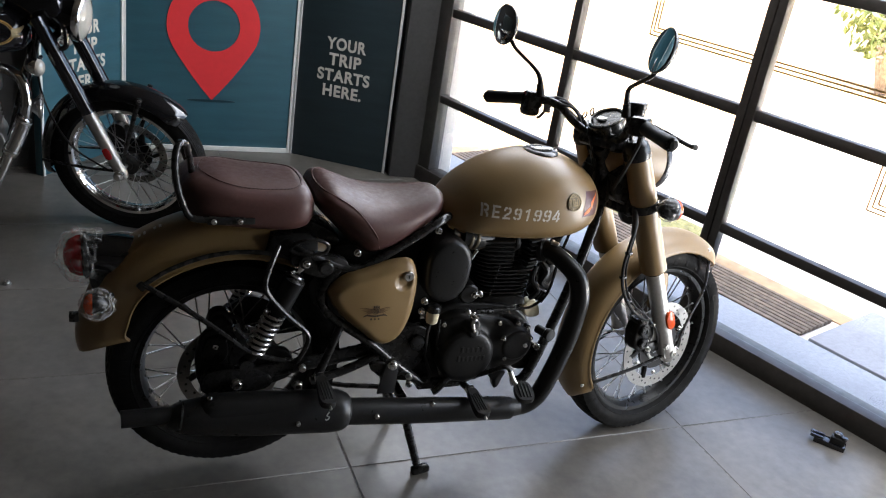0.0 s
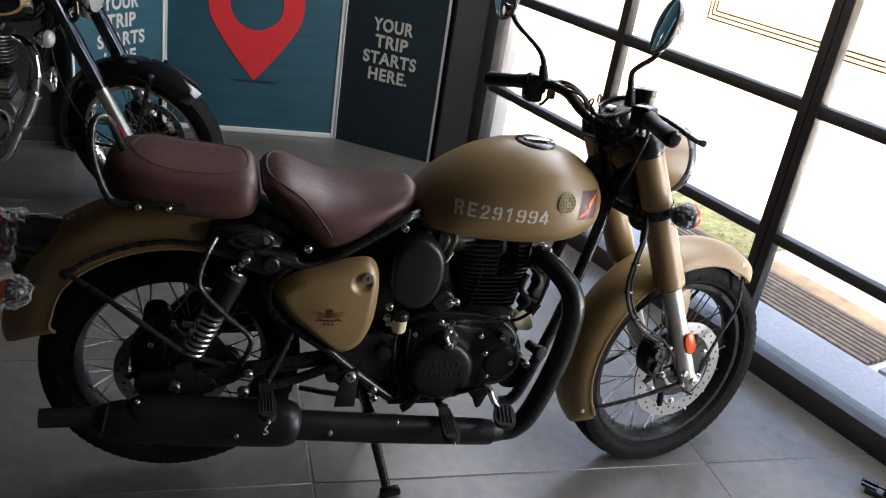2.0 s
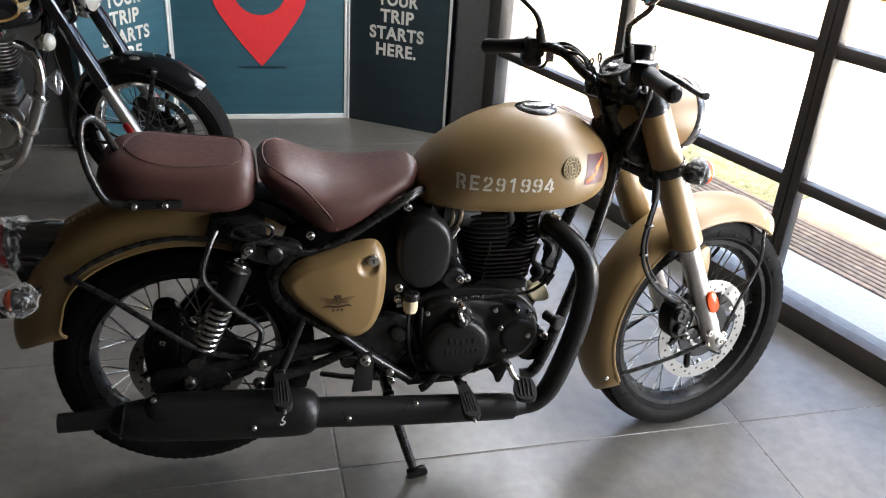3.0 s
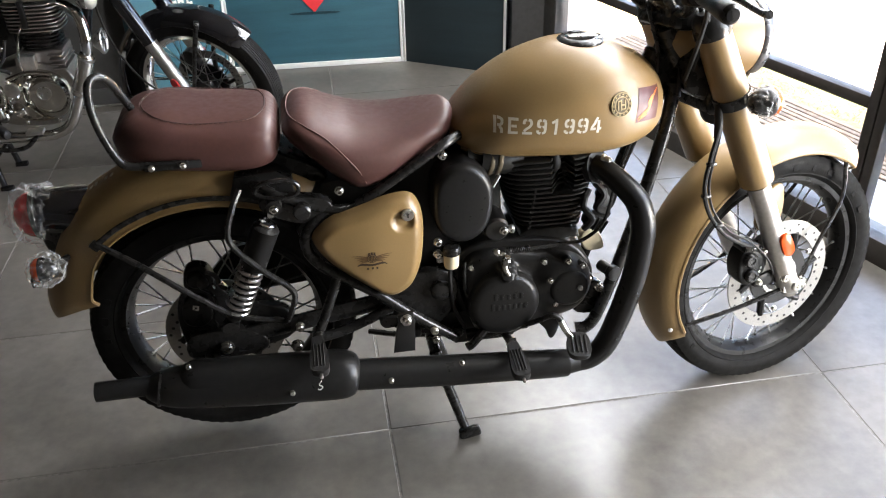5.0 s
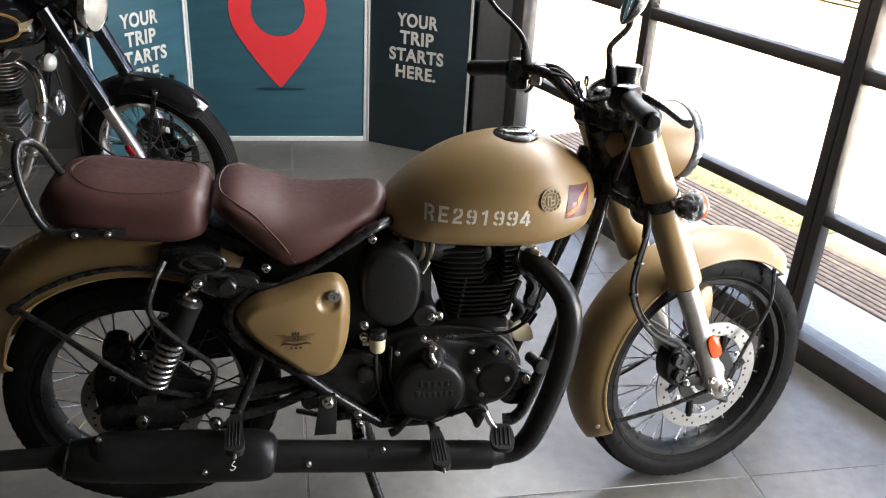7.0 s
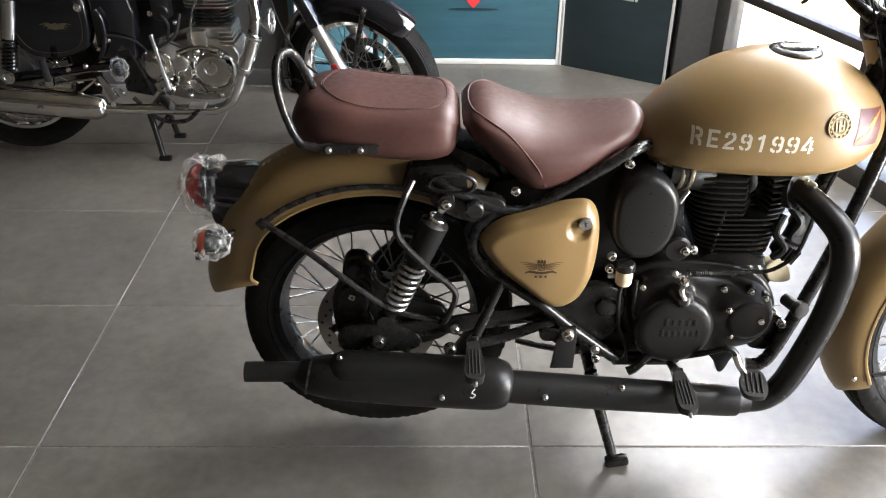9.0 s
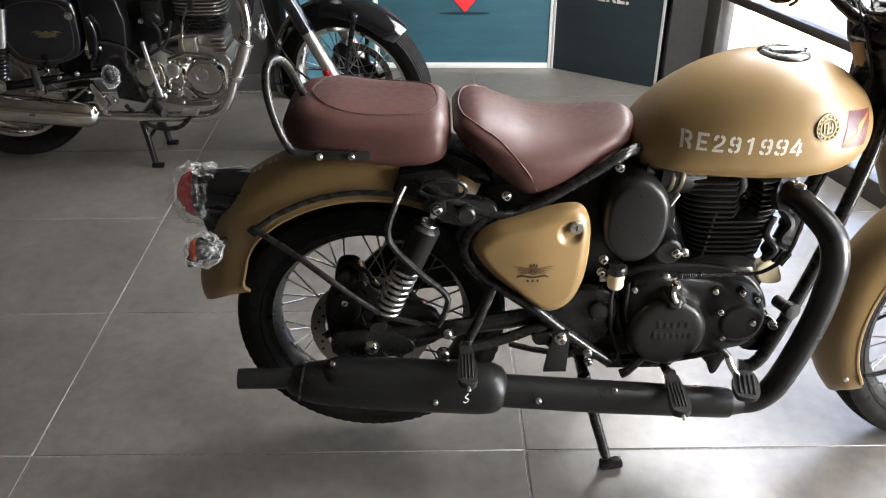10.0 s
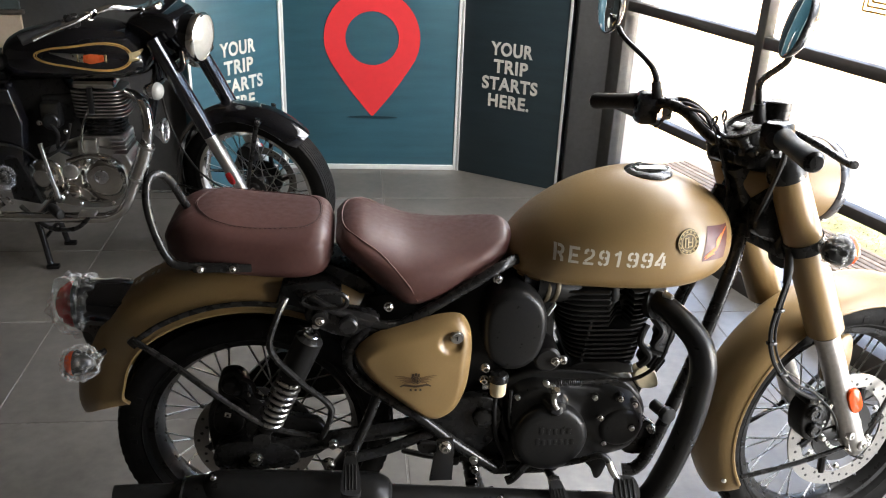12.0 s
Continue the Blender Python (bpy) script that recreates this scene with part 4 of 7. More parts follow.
    # suspension
    for s in (-1, 1):
        top, bot = Vector((-0.210, 0.140 * s, 0.712)), Vector((-0.337, 0.140 * s, 0.425))
        d = (bot - top).normalized()
        sh = part("shock_absorber", tube([top + d * 0.055, top + d * 0.150], 0.0285, n=24, steps=1), M_MATTE, bike, "black shock absorber with chrome spring")
        part("top_eye", lathe([(0.016, -0.014), (0.016, 0.014)], top, (0, 1, 0), 16), M_BLACK, sh)
        part("collar", tube([top + d * 0.045, top + d * 0.054], [0.016, 0.0285], n=24, steps=1), M_BLACK, sh)
        part("top_ring", lathe([(0.017, 0.040), (0.019, 0.042), (0.019, 0.045), (0.017, 0.047)], top, d, 24, ring=True), M_CHROME, sh, "thin chrome ring")
        part("top_nut", lathe([(0.001, 0.010), (0.009, 0.012), (0.010, 0.022), (0.007, 0.028), (0.007, 0.040)], top, d, 10), M_CHROME, sh)
        part("damper_rod", tube([top + d * 0.14, bot - d * 0.02], 0.016, n=12), M_MATTE, sh)
        part("spring", coil(top + d * 0.148, top + d * 0.268, 0.0250, 0.0041, 8), M_STEEL, sh, "chrome coil spring")
        part("bottom_eye", lathe([(0.018, -0.014), (0.018, 0.014)], bot, (0, 1, 0), 16), M_BLACK, sh)
        bolt(sh, (top.x, 0.156 * s, top.z), 0.008, 0.010, (0, s, 0), M_CHROME)
    part("shock_mount", slab([(-0.235, 0.690), (-0.225, 0.722), (-0.11, 0.708), (-0.095, 0.672), (-0.16, 0.655)], -0.10, -0.125, 0.004), M_BLACK, fr)
    part("mount_knob", lathe([(0.019, 0), (0.019, 0.018), (0.015, 0.022), (0.001, 0.022)], (-0.155, -0.125, 0.69), (0, -1, 0), 20), M_BLACK, fr)
    # helmet hook loop and guard rods
    part("hook_loop", tube([(-0.245, -0.13, 0.738), (-0.23, -0.145, 0.765), (-0.185, -0.15, 0.772), (-0.158, -0.148, 0.758), (-0.165, -0.145, 0.735), (-0.21, -0.14, 0.728)], 0.0048, n=8, closed=True), M_BLACK, fr)
    gd = part("leg_guard_rod", tube([(-0.275, -0.13, 0.750), (-0.292, -0.15, 0.72), (-0.308, -0.165, 0.672), (-0.298, -0.168, 0.635), (-0.25, -0.17, 0.578), (-0.198, -0.17, 0.527), (-0.192, -0.17, 0.495), (-0.21, -0.165, 0.445), (-0.222, -0.15, 0.428)], 0.0068, n=8), M_BLACK, bike, "black bent guard rod beside the rear wheel")
    part("stay_rod", tube([(-0.582, -0.100, 0.640), (-0.500, -0.130, 0.596), (-0.425, -0.160, 0.550), (-0.381, -0.162, 0.512), (-0.331, -0.160, 0.471), (-0.278, -0.158, 0.449), (-0.222, -0.150, 0.432)], 0.0068, n=8), M_BLACK, gd)

    # rear mudguard and tail
    rg, rows = mudguard(bike, (RX, 0, RZ), 0.435, 0.092, 0.092, 57, 169.5, M_SAND, I4, "rear_mudguard", "sand-painted deep rear mudguard", flare1=-0.052, crown=3.0, dent=0.024, slant=15.0, pinch=0.06)
    part("mudguard_stay", tube([(RX + 0.362 * math.cos(radians(a)), -0.098, RZ + 0.362 * math.sin(radians(a))) for a in (62, 76, 90, 104, 118, 130)], 0.0062, n=8, flat=0.5), M_BLACK, rg)
    part("stay_clip", box((-0.585, -0.096, 0.634), (0.018, 0.012, 0.022), bevel=0.003, rot=Matrix.Rotation(-0.7, 3, "Y")), M_BLACK, rg)
    for k, ang in enumerate((115.2, 117.0, 120.4, 122.2)):
        t = radians(ang)
        bm = box((RX + 0.4384 * math.cos(t), -0.014, RZ + 0.4384 * math.sin(t)), (0.0060, 0.014 - 0.003 * (k % 2), 0.0012), rot=Matrix.Rotation(math.pi / 2 - t, 3, "Y"))
        part("printed_mark", bm, M_WHITE, rg, "small pale printed mark")
    tl = part("tail_lamp", loft([[Vector((x, y * w, zc + z * h)) for y, z in [(math.cos(2 * math.pi * i / 20), math.sin(2 * math.pi * i / 20)) for i in range(20)]]
              for x, w, h, zc in ((-0.57, 0.058, 0.052, 0.660), (-0.60, 0.058, 0.058, 0.662), (-0.665, 0.056, 0.056, 0.672), (-0.70, 0.054, 0.052, 0.674))]), M_GLOSS, bike, "tail lamp with red lens under protective film")
    part("lamp_ring", lathe([(0.050, 0), (0.057, 0.004), (0.057, 0.012), (0.050, 0.016)], (-0.698, 0, 0.674), (-1, 0, -0.05), 28), M_BLACK, tl)
    part("red_lens", lathe([(0.050, 0.012), (0.049, 0.026), (0.040, 0.044), (0.022, 0.055), (0.001, 0.058)], (-0.698, 0, 0.674), (-1, 0, -0.05), 28), M_RED, tl, "red tail lens")
    part("film_wrap", crumpled_film((-0.712, 0.0, 0.672), (0.060, 0.061, 0.064), 2), M_FILM, tl, "clear crumpled protective film", 25)
    part("film_tuft", crumpled_film((-0.680, 0.0, 0.734), (0.013, 0.013, 0.009), 4), M_FILM, tl, "clear crumpled protective film", 25)
    part("film_edge", tube([(-0.682, 0.0, 0.731), (-0.655, -0.004, 0.7315), (-0.625, 0.002, 0.731), (-0.600, 0.0, 0.730)], [0.0028, 0.0012, 0.0018, 0.0008], n=6), M_TRIM, tl, "rolled edge of the clear film")
    part("lamp_bracket", slab([(-0.60, 0.70), (-0.585, 0.66), (-0.60, 0.59), (-0.64, 0.565), (-0.685, 0.59), (-0.70, 0.635), (-0.69, 0.68)], 0.050, -0.050, 0.006), M_BLACK, tl)
    for s in (-1, 1):
        indicator(bike, (-0.63, 0.04 * s, 0.60), (-0.680, 0.125 * s, 0.607), (-1, 0.0, 0), I4, M_AMBER, 1.0, 0.85)
    part("reflector_stub", box((-0.735, -0.05, 0.535), (0.022, 0.02, 0.022), bevel=0.003), M_BLACK, bike)

    # seats
    table = [(-0.178, 0.081, 0.834, 0.858), (-0.160, 0.115, 0.805, 0.874), (-0.130, 0.133, 0.776, 0.877), (-0.080, 0.147, 0.726, 0.861), (-0.030, 0.148, 0.689, 0.846),
             (0.030, 0.134, 0.703, 0.840), (0.080, 0.116, 0.730, 0.843), (0.130, 0.094, 0.762, 0.850), (0.165, 0.068, 0.784, 0.854), (0.182, 0.028, 0.809, 0.846)]
    seat = part("rider_seat", body_of(table, 0.62, 2.6, 2.0, 44, 6), M_LEATHER, bike, "brown leatherette rider seat with fine piping")
    line = [(-0.017, -0.125, 0.734), (-0.032, -0.147, 0.774), (-0.049, -0.149, 0.799), (-0.071, -0.143, 0.825), (-0.097, -0.129, 0.848), (-0.129, -0.112, 0.865), (-0.157, -0.074, 0.872), (-0.166, -0.025, 0.871)]
    line += [(x, -y, z) for x, y, z in reversed(line)]
    part("piping", tube(line, 0.0017, n=6, steps=5), M_PIPING, seat, "fine seat piping")
    table = [(-0.508, 0.069, 0.841, 0.863), (-0.496, 0.093, 0.813, 0.881), (-0.465, 0.116, 0.794, 0.898), (-0.412, 0.128, 0.783, 0.902), (-0.336, 0.132, 0.775, 0.892),
             (-0.259, 0.131, 0.770, 0.886), (-0.216, 0.123, 0.775, 0.883), (-0.194, 0.105, 0.789, 0.871), (-0.183, 0.075, 0.822, 0.845)]
    pil = part("pillion_seat", body_of(table, 0.5, 3.4, 3.2, 44, 6), M_LEATHER, bike, "brown leatherette pillion seat with stitched top")
    fine = smooth_rows(table, 6)
    loop = []
    half_loop = ((-0.453, 0.0), (-0.450, -0.022), (-0.437, -0.055), (-0.411, -0.086), (-0.373, -0.098), (-0.331, -0.098), (-0.289, -0.094), (-0.246, -0.086), (-0.224, -0.069), (-0.213, -0.040), (-0.209, 0.0))
    for x, g in half_loop + tuple((x, -y) for x, y in half_loop[-2:0:-1]):
        for a, b in zip(fine, fine[1:]):
            if a[0] <= x <= b[0]:
                f = (x - a[0]) / (b[0] - a[0])
                _, w, zb, zt = [p * (1 - f) + q * f for p, q in zip(a, b)]
                z0 = (zb + zt) / 2
                loop.append((x, g, z0 + (zt - z0) * max(0.0, 1 - abs(g / w) ** 3.4) ** (1 / 3.4) + 0.0006))
                break
    part("stitched_seam", tube(loop, 0.0011, n=6, closed=True), M_SEAM, pil, "sunken seam round the seat top")
    line = catmull(loop, 9, True)
    for k in range(0, len(line), 2):
        d = (line[(k + 1) % len(line)] - line[k - 1]).normalized()
        out = Vector((d.y, -d.x, 0)).normalized()
        c = line[k] + out * 0.0030
        part("stitch", tube([c - d * 0.0022, c + d * 0.0022], 0.0007, n=5, steps=1), M_PIPING, pil)

    # grab rail
    rail = [(-0.36, -0.128, 0.818), (-0.43, -0.132, 0.820), (-0.476, -0.131, 0.823), (-0.495, -0.129, 0.843), (-0.512, -0.128, 0.893), (-0.520, -0.126, 0.945), (-0.517, -0.120, 0.983), (-0.508, -0.105, 0.994), (-0.495, -0.088, 0.988), (-0.486, -0.060, 0.962), (-0.475, -0.030, 0.915), (-0.468, 0, 0.880)]
    rail = rail + [(-0.466, 0.05, 0.848), (-0.470, 0.105, 0.828), (-0.43, 0.130, 0.820), (-0.36, 0.128, 0.818)]
    gr = part("grab_rail", tube(rail, 0.0080, n=12), M_BLACK, bike, "black tubular grab rail")
    part("rail_tab", box((-0.392, -0.136, 0.818), (0.11, 0.007, 0.017), bevel=0.003), M_BLACK, gr)
    for x in (-0.432, -0.372):
        bolt(gr, (x, -0.139, 0.818), 0.0055, 0.008)
    bm = slab([(-0.24, 0.785), (-0.20, 0.79), (-0.12, 0.75), (-0.10, 0.715), (-0.18, 0.725), (-0.23, 0.75)], 0.055, -0.055, 0.008)
    part("seat_base", bm, M_BLACK, fr)
    # plain dark slab over the front end of the rear mudguard
    part("inner_guard", slab([(-0.300, 0.715), (-0.285, 0.762), (-0.200, 0.768), (-0.170, 0.748), (-0.165, 0.700), (-0.230, 0.690)], 0.099, -0.099, 0.006, 2, smooth=False), M_RIM, fr)
    part("stand_bracket", slab([(0.150, 0.335), (0.340, 0.325), (0.345, 0.285), (0.300, 0.262), (0.170, 0.262)], 0.060, -0.090, 0.008, 3, smooth=False), M_RIM, fr)
    bolt(fr, (-0.075, -0.13, 0.728), 0.008, 0.012, (0, -1, 0), M_CHROME)
    bolt(fr, (0.145, -0.112, 0.778), 0.008, 0.012, (0, -1, 0), M_CHROME)

    # fuel tank
    table = [(0.177, 0.051, 0.776, 0.825), (0.201, 0.093, 0.762, 0.854), (0.253, 0.130, 0.751, 0.900), (0.328, 0.153, 0.746, 0.943), (0.413, 0.164, 0.741, 0.968), (0.489, 0.163, 0.740, 0.969),
             (0.550, 0.149, 0.747, 0.953), (0.598, 0.127, 0.764, 0.929), (0.629, 0.094, 0.787, 0.901), (0.645, 0.049, 0.817, 0.870)]
    TZ, TU, TD = 0.42, 2.1, 2.9
    tank = part("fuel_tank", body_of(table, TZ, TU, TD, 44, 5), M_SAND, bike, "matt sand-painted teardrop fuel tank")
    fine = smooth_rows(table, 5)
    seam = [(x, -(side_of(fine, x, zb + 0.006, TZ, TU, TD) + 0.002), zb + 0.006) for x, w, zb, zt in fine[4:-3]]
    part("bottom_seam", tube(seam, 0.0048, n=8, steps=2), M_SAND, tank)
    for i, ch in enumerate("RE291994"):
        bm = stencil(ch, 0.0188 + 0.0005 * i, 0.0325 + 0.0002 * i)
        for v in bm.verts:
            v.co = Vector((0.2495 + 0.0278 * i + v.co.x + v.co.y * 0.08, 0, 0.8265 - 0.0006 * i + v.co.y))
        press(bm, tank, 0)
        part("painted_letter", bm, M_WHITE, tank, "white stencil character " + ch)
    # round badge and running emblem square
    def on_tank(bm, lift):
        for v in bm.verts:
            v.co.y = -(side_of(fine, v.co.x, v.co.z, TZ, TU, TD) + lift + v.co.y)
        return bm
    bx, bz = 0.512, 0.874
    bm = lathe([(0.0245, 0), (0.0245, 0.002), (0.021, 0.003), (0.0205, 0.001), (0.0005, 0.0012)], (bx, 0, bz), (0, 1, 0), 32)
    badge = part("tank_badge", on_tank(bm, 0.0), M_BADGE_DARK, tank, "round embossed metal badge")
    for r in (0.0238, 0.0165):
        bm = lathe([(r, 0.0022), (r, 0.0034), (r - 0.0016, 0.0034), (r - 0.0016, 0.0022)], (bx, 0, bz), (0, 1, 0), 32, ring=True)
        part("badge_ring", on_tank(bm, 0.0), M_BADGE, badge)
    for k in range(14):
        a = 2 * math.pi * k / 14
        bm = box((bx + 0.0195 * math.cos(a), 0.0024, bz + 0.0195 * math.sin(a)), (0.0026, 0.0014, 0.0036), rot=Matrix.Rotation(-a, 3, "Y"))
        part("badge_mark", on_tank(bm, 0.0), M_BADGE, badge)
    bm = bmesh.new()
    for x0, z0, w, h in ((-0.008, 0, 0.002, 0.018), (-0.001, 0, 0.002, 0.020), (0.008, 0, 0.002, 0.018), (-0.004, 0.008, 0.007, 0.002), (0.004, 0.0, 0.007, 0.002), (0.004, -0.008, 0.006, 0.002)):
        box((bx + x0, 0.0022, bz + z0), (w, 0.0016, h), bm)
    part("badge_relief", on_tank(bm, 0.0), M_BADGE, badge)
    def decal_at(u, v):
        lo, hi = Vector((0.547, 0.830)).lerp(Vector((0.602, 0.828)), u), Vector((0.556, 0.897)).lerp(Vector((0.611, 0.890)), u)
        return lo.lerp(hi, v)
    bm = bmesh.new()
    vs = [[bm.verts.new((decal_at(i / 9, j / 9).x, 0, decal_at(i / 9, j / 9).y)) for i in range(10)] for j in range(10)]
    for a, b in zip(vs, vs[1:]):
        for i in range(9):
            bm.faces.new((a[i], a[i + 1], b[i + 1], b[i]))
    dec = part("tank_decal", on_tank(bm, 0.001), M_MAROON, tank, "dark red decal with an orange flash")
    bm = bmesh.new()
    for pts in (((0.04, 0.12), (0.22, 0.22), (0.42, 0.34), (0.55, 0.42)), ((0.34, 0.22), (0.50, 0.36), (0.56, 0.50), (0.80, 0.86)), ((0.44, 0.30), (0.58, 0.52), (0.62, 0.66), (0.92, 0.92)),
                ((0.10, 0.06), (0.30, 0.18), (0.48, 0.22)), ((0.52, 0.44), (0.50, 0.58), (0.66, 0.78))):
        line = [decal_at(u, v) for u, v in pts]
        tube([(q.x, 0, q.y) for q in line], [0.0006] + [0.0030] * (len(pts) - 2) + [0.0009], bm, 6, 4, flat=0.15)
    part("decal_flash", on_tank(bm, 0.0016), M_FLAME, dec, "orange flash print")
    cap = part("filler_cap", lathe([(0.050, 0), (0.050, 0.006), (0.044, 0.010), (0.030, 0.011), (0.029, 0.008), (0.001, 0.008)], (0.466, 0, 0.9625), (0.0, 0, 1), 36), M_BLACK, tank, "dark filler cap with bright flip handle")
    part("cap_handle", box((0.468, 0, 0.9735), (0.066, 0.024, 0.008), bevel=0.003), M_STEEL, cap)
    part("cap_hinge", tube([(0.501, -0.02, 0.970), (0.511, 0, 0.972), (0.501, 0.02, 0.970)], 0.004, n=8), M_STEEL, cap)

    # side panel with its lock and print
    out = [(-0.143, 0.620), (-0.126, 0.646), (-0.093, 0.669), (-0.049, 0.684), (-0.006, 0.698), (0.038, 0.708), (0.071, 0.706), (0.089, 0.682), (0.097, 0.643), (0.097, 0.590),
           (0.090, 0.536), (0.071, 0.487), (0.045, 0.463), (0.020, 0.457), (-0.005, 0.467), (-0.041, 0.496), (-0.089, 0.538), (-0.125, 0.580)]
    sp = part("side_panel", relief(out, -0.125, -0.158, 0.030, ((-0.020, 0.590, 0.150, 0.014, 0.150), (0.051, 0.657, 0.028, -0.0085, 0.014)), 54, 9), M_SAND, bike, "sand-painted side panel with printed crest")
    part("panel_left", slab(out, 0.125, 0.158, 0.022, 5, 5, dome=0.014), M_SAND, sp)
    lock = part("lock_barrel", lathe([(0.0135, 0), (0.0135, 0.012), (0.012, 0.014), (0.001, 0.014)], (0.061, -0.1500, 0.670), (0.05, -1, 0.05), 24), M_STEEL, sp, "round steel lock")
    part("key_slot", box((0.0615, -0.1644, 0.670), (0.0025, 0.0012, 0.009)), M_MATTE, lock)
    bm = bmesh.new()
    yq, cx, cz = -0.1768, -0.020, 0.578
    for s in (-1, 1):
        for k in range(5):
            tube([(cx + s * 0.010, yq, cz + 0.006 - 0.0026 * k), (cx + s * (0.026 - 0.0012 * k), yq, cz + 0.0095 - 0.0038 * k), (cx + s * (0.043 - 0.0052 * k), yq, cz + 0.0100 - 0.0050 * k)], [0.0016, 0.0014, 0.0005], bm, 6, 3, flat=0.4)
    press(bm, sp, yq)
    part("crest_wings", bm, M_WINGS, sp, "brown winged crest print")
    bm = bmesh.new()
    for rr in (0.0105, 0.0070):
        tube([(cx + rr * math.cos(a), yq, cz + 0.002 + rr * 0.95 * math.sin(a)) for a in (2 * math.pi * k / 12 for k in range(12))], 0.0010, bm, 6, 1, True, flat=0.4)
    for k in (-1, 0, 1):
        box((cx + 0.006 * k, yq, cz + 0.0145 - 0.001 * abs(k)), (0.0035, 0.0016, 0.006), bm)
        box((cx + 0.010 * k, yq, cz - 0.0235), (0.0042, 0.0016, 0.0055), bm)
        box((cx + 0.003 * k, yq, cz + 0.002), (0.0014, 0.0016, 0.009), bm)
    tube([(cx - 0.032, yq, cz - 0.0155), (cx - 0.022, yq, cz - 0.0115), (cx, yq, cz - 0.0145), (cx + 0.022, yq, cz - 0.0115), (cx + 0.032, yq, cz - 0.0155)], [0.0012, 0.0028, 0.0030, 0.0028, 0.0012], bm, 6, 4, flat=0.3)
    press(bm, sp, yq)
    part("crest_ribbon", bm, M_DARKPRINT, sp, "dark crest shield and ribbon print")

    # air box
    air = part("air_box", slab([(0.120, 0.665), (0.128, 0.725), (0.165, 0.757), (0.205, 0.757), (0.243, 0.722), (0.253, 0.665), (0.240, 0.605), (0.205, 0.572), (0.160, 0.574), (0.128, 0.610)], -0.03, -0.138, 0.022, 5, 4, dome=0.004), M_MATTE, bike, "matt black oval air box cover")
    part("intake_boot", tube([(0.20, -0.06, 0.745), (0.26, -0.05, 0.735), (0.31, -0.04, 0.72)], 0.03, n=14), M_MATTE, air)
    for x in (0.253, 0.271):
        part("hose_clamp", lathe([(0.0335, -0.005), (0.0345, -0.003), (0.0345, 0.003), (0.0335, 0.005)], (x, -0.066, 0.735), (1, 0.1, -0.2), 26), M_BADGE_DARK, air, "dull steel hose clamp")
        bolt(air, (x, -0.092, 0.768), 0.004, 0.012)
    part("intake_hose", tube([(0.235, -0.066, 0.740), (0.27, -0.066, 0.735), (0.32, -0.056, 0.725)], 0.0325, n=20), M_MATTE, air)
    part("starter_motor", tube([(0.262, -0.02, 0.589), (0.262, -0.120, 0.589), (0.262, -0.125, 0.589)], [0.029, 0.029, 0.024], n=22, steps=1), M_MATTE, air)
    for p in ((0.277, -0.124, 0.589), (0.294, -0.120, 0.589), (0.128, -0.122, 0.545), (0.128, -0.130, 0.580)):
        bolt(air, p, 0.008, 0.012)

    # plain dark slabs for battery box and cradle fill the gaps between frame tubes
    part("battery_box", slab([(-0.175, 0.60), (-0.11, 0.71), (0.08, 0.742), (0.27, 0.752), (0.285, 0.66), (0.29, 0.555), (0.24, 0.50), (0.19, 0.40), (0.05, 0.405), (-0.06, 0.462), (-0.16, 0.545)], 0.085, -0.058, 0.008, 2, smooth=False), M_MATTE, fr)
    part("cradle_plate", slab([(0.03, 0.345), (0.06, 0.365), (0.20, 0.36), (0.33, 0.32), (0.37, 0.305), (0.35, 0.285), (0.20, 0.288), (0.06, 0.315)], 0.07, -0.095, 0.006, 2, smooth=False), M_MATTE, fr)
    for k, x in enumerate((0.075, 0.135, 0.175, 0.255, 0.30)):
        part("cradle_lug", box((x, -0.105, 0.325 - 0.006 * k), (0.024, 0.024, 0.026), bevel=0.006), M_BLACK, fr)

    # engine
    case = [(0.158, 0.470), (0.175, 0.515), (0.215, 0.540), (0.27, 0.545), (0.39, 0.535), (0.46, 0.505), (0.500, 0.450), (0.505, 0.395), (0.475, 0.335), (0.42, 0.308), (0.35, 0.292), (0.25, 0.305), (0.185, 0.360)]
    eng = part("engine", slab(case, 0.11, -0.095, 0.012, 3, 4), M_MATTE, bike, "matt black single-cylinder engine")
    cov = [(0.175, 0.470), (0.195, 0.512), (0.235, 0.53), (0.30, 0.528), (0.345, 0.52), (0.40, 0.51), (0.462, 0.488), (0.497, 0.440), (0.497, 0.395), (0.468, 0.345), (0.42, 0.322), (0.35, 0.302), (0.255, 0.315), (0.195, 0.370)]
    cover = part("clutch_cover", relief(cov, -0.088, -0.122, 0.026, ((0.277, 0.402, 0.105, 0.012, 0.040), (0.284, 0.486, 0.028, 0.026, 0.014), (0.428, 0.425, 0.095, 0.020, 0.050), (0.33, 0.33, 0.06, 0.006, 0.05), (0.205, 0.45, 0.05, 0.006, 0.04))), M_MATTE, eng, "matt black clutch cover")
    part("cover_joint", slab(cov, -0.084, -0.0905, 0.002, 1, 4), M_BLACK, cover)
    part("clutch_dome", lathe([(0.086, -0.010), (0.084, 0.014), (0.080, 0.021), (0.073, 0.0255), (0.060, 0.028), (0.030, 0.0295), (0.001, 0.030)], (0.277, -0.128, 0.402), (0, -1, 0), 64), M_MATTE, cover)
    part("case_dome", lathe([(0.049, -0.008), (0.047, 0.004), (0.043, 0.008), (0.036, 0.010), (0.001, 0.012)], (0.433, -0.1385, 0.425), (0, -1, 0), 48), M_MATTE, cover)
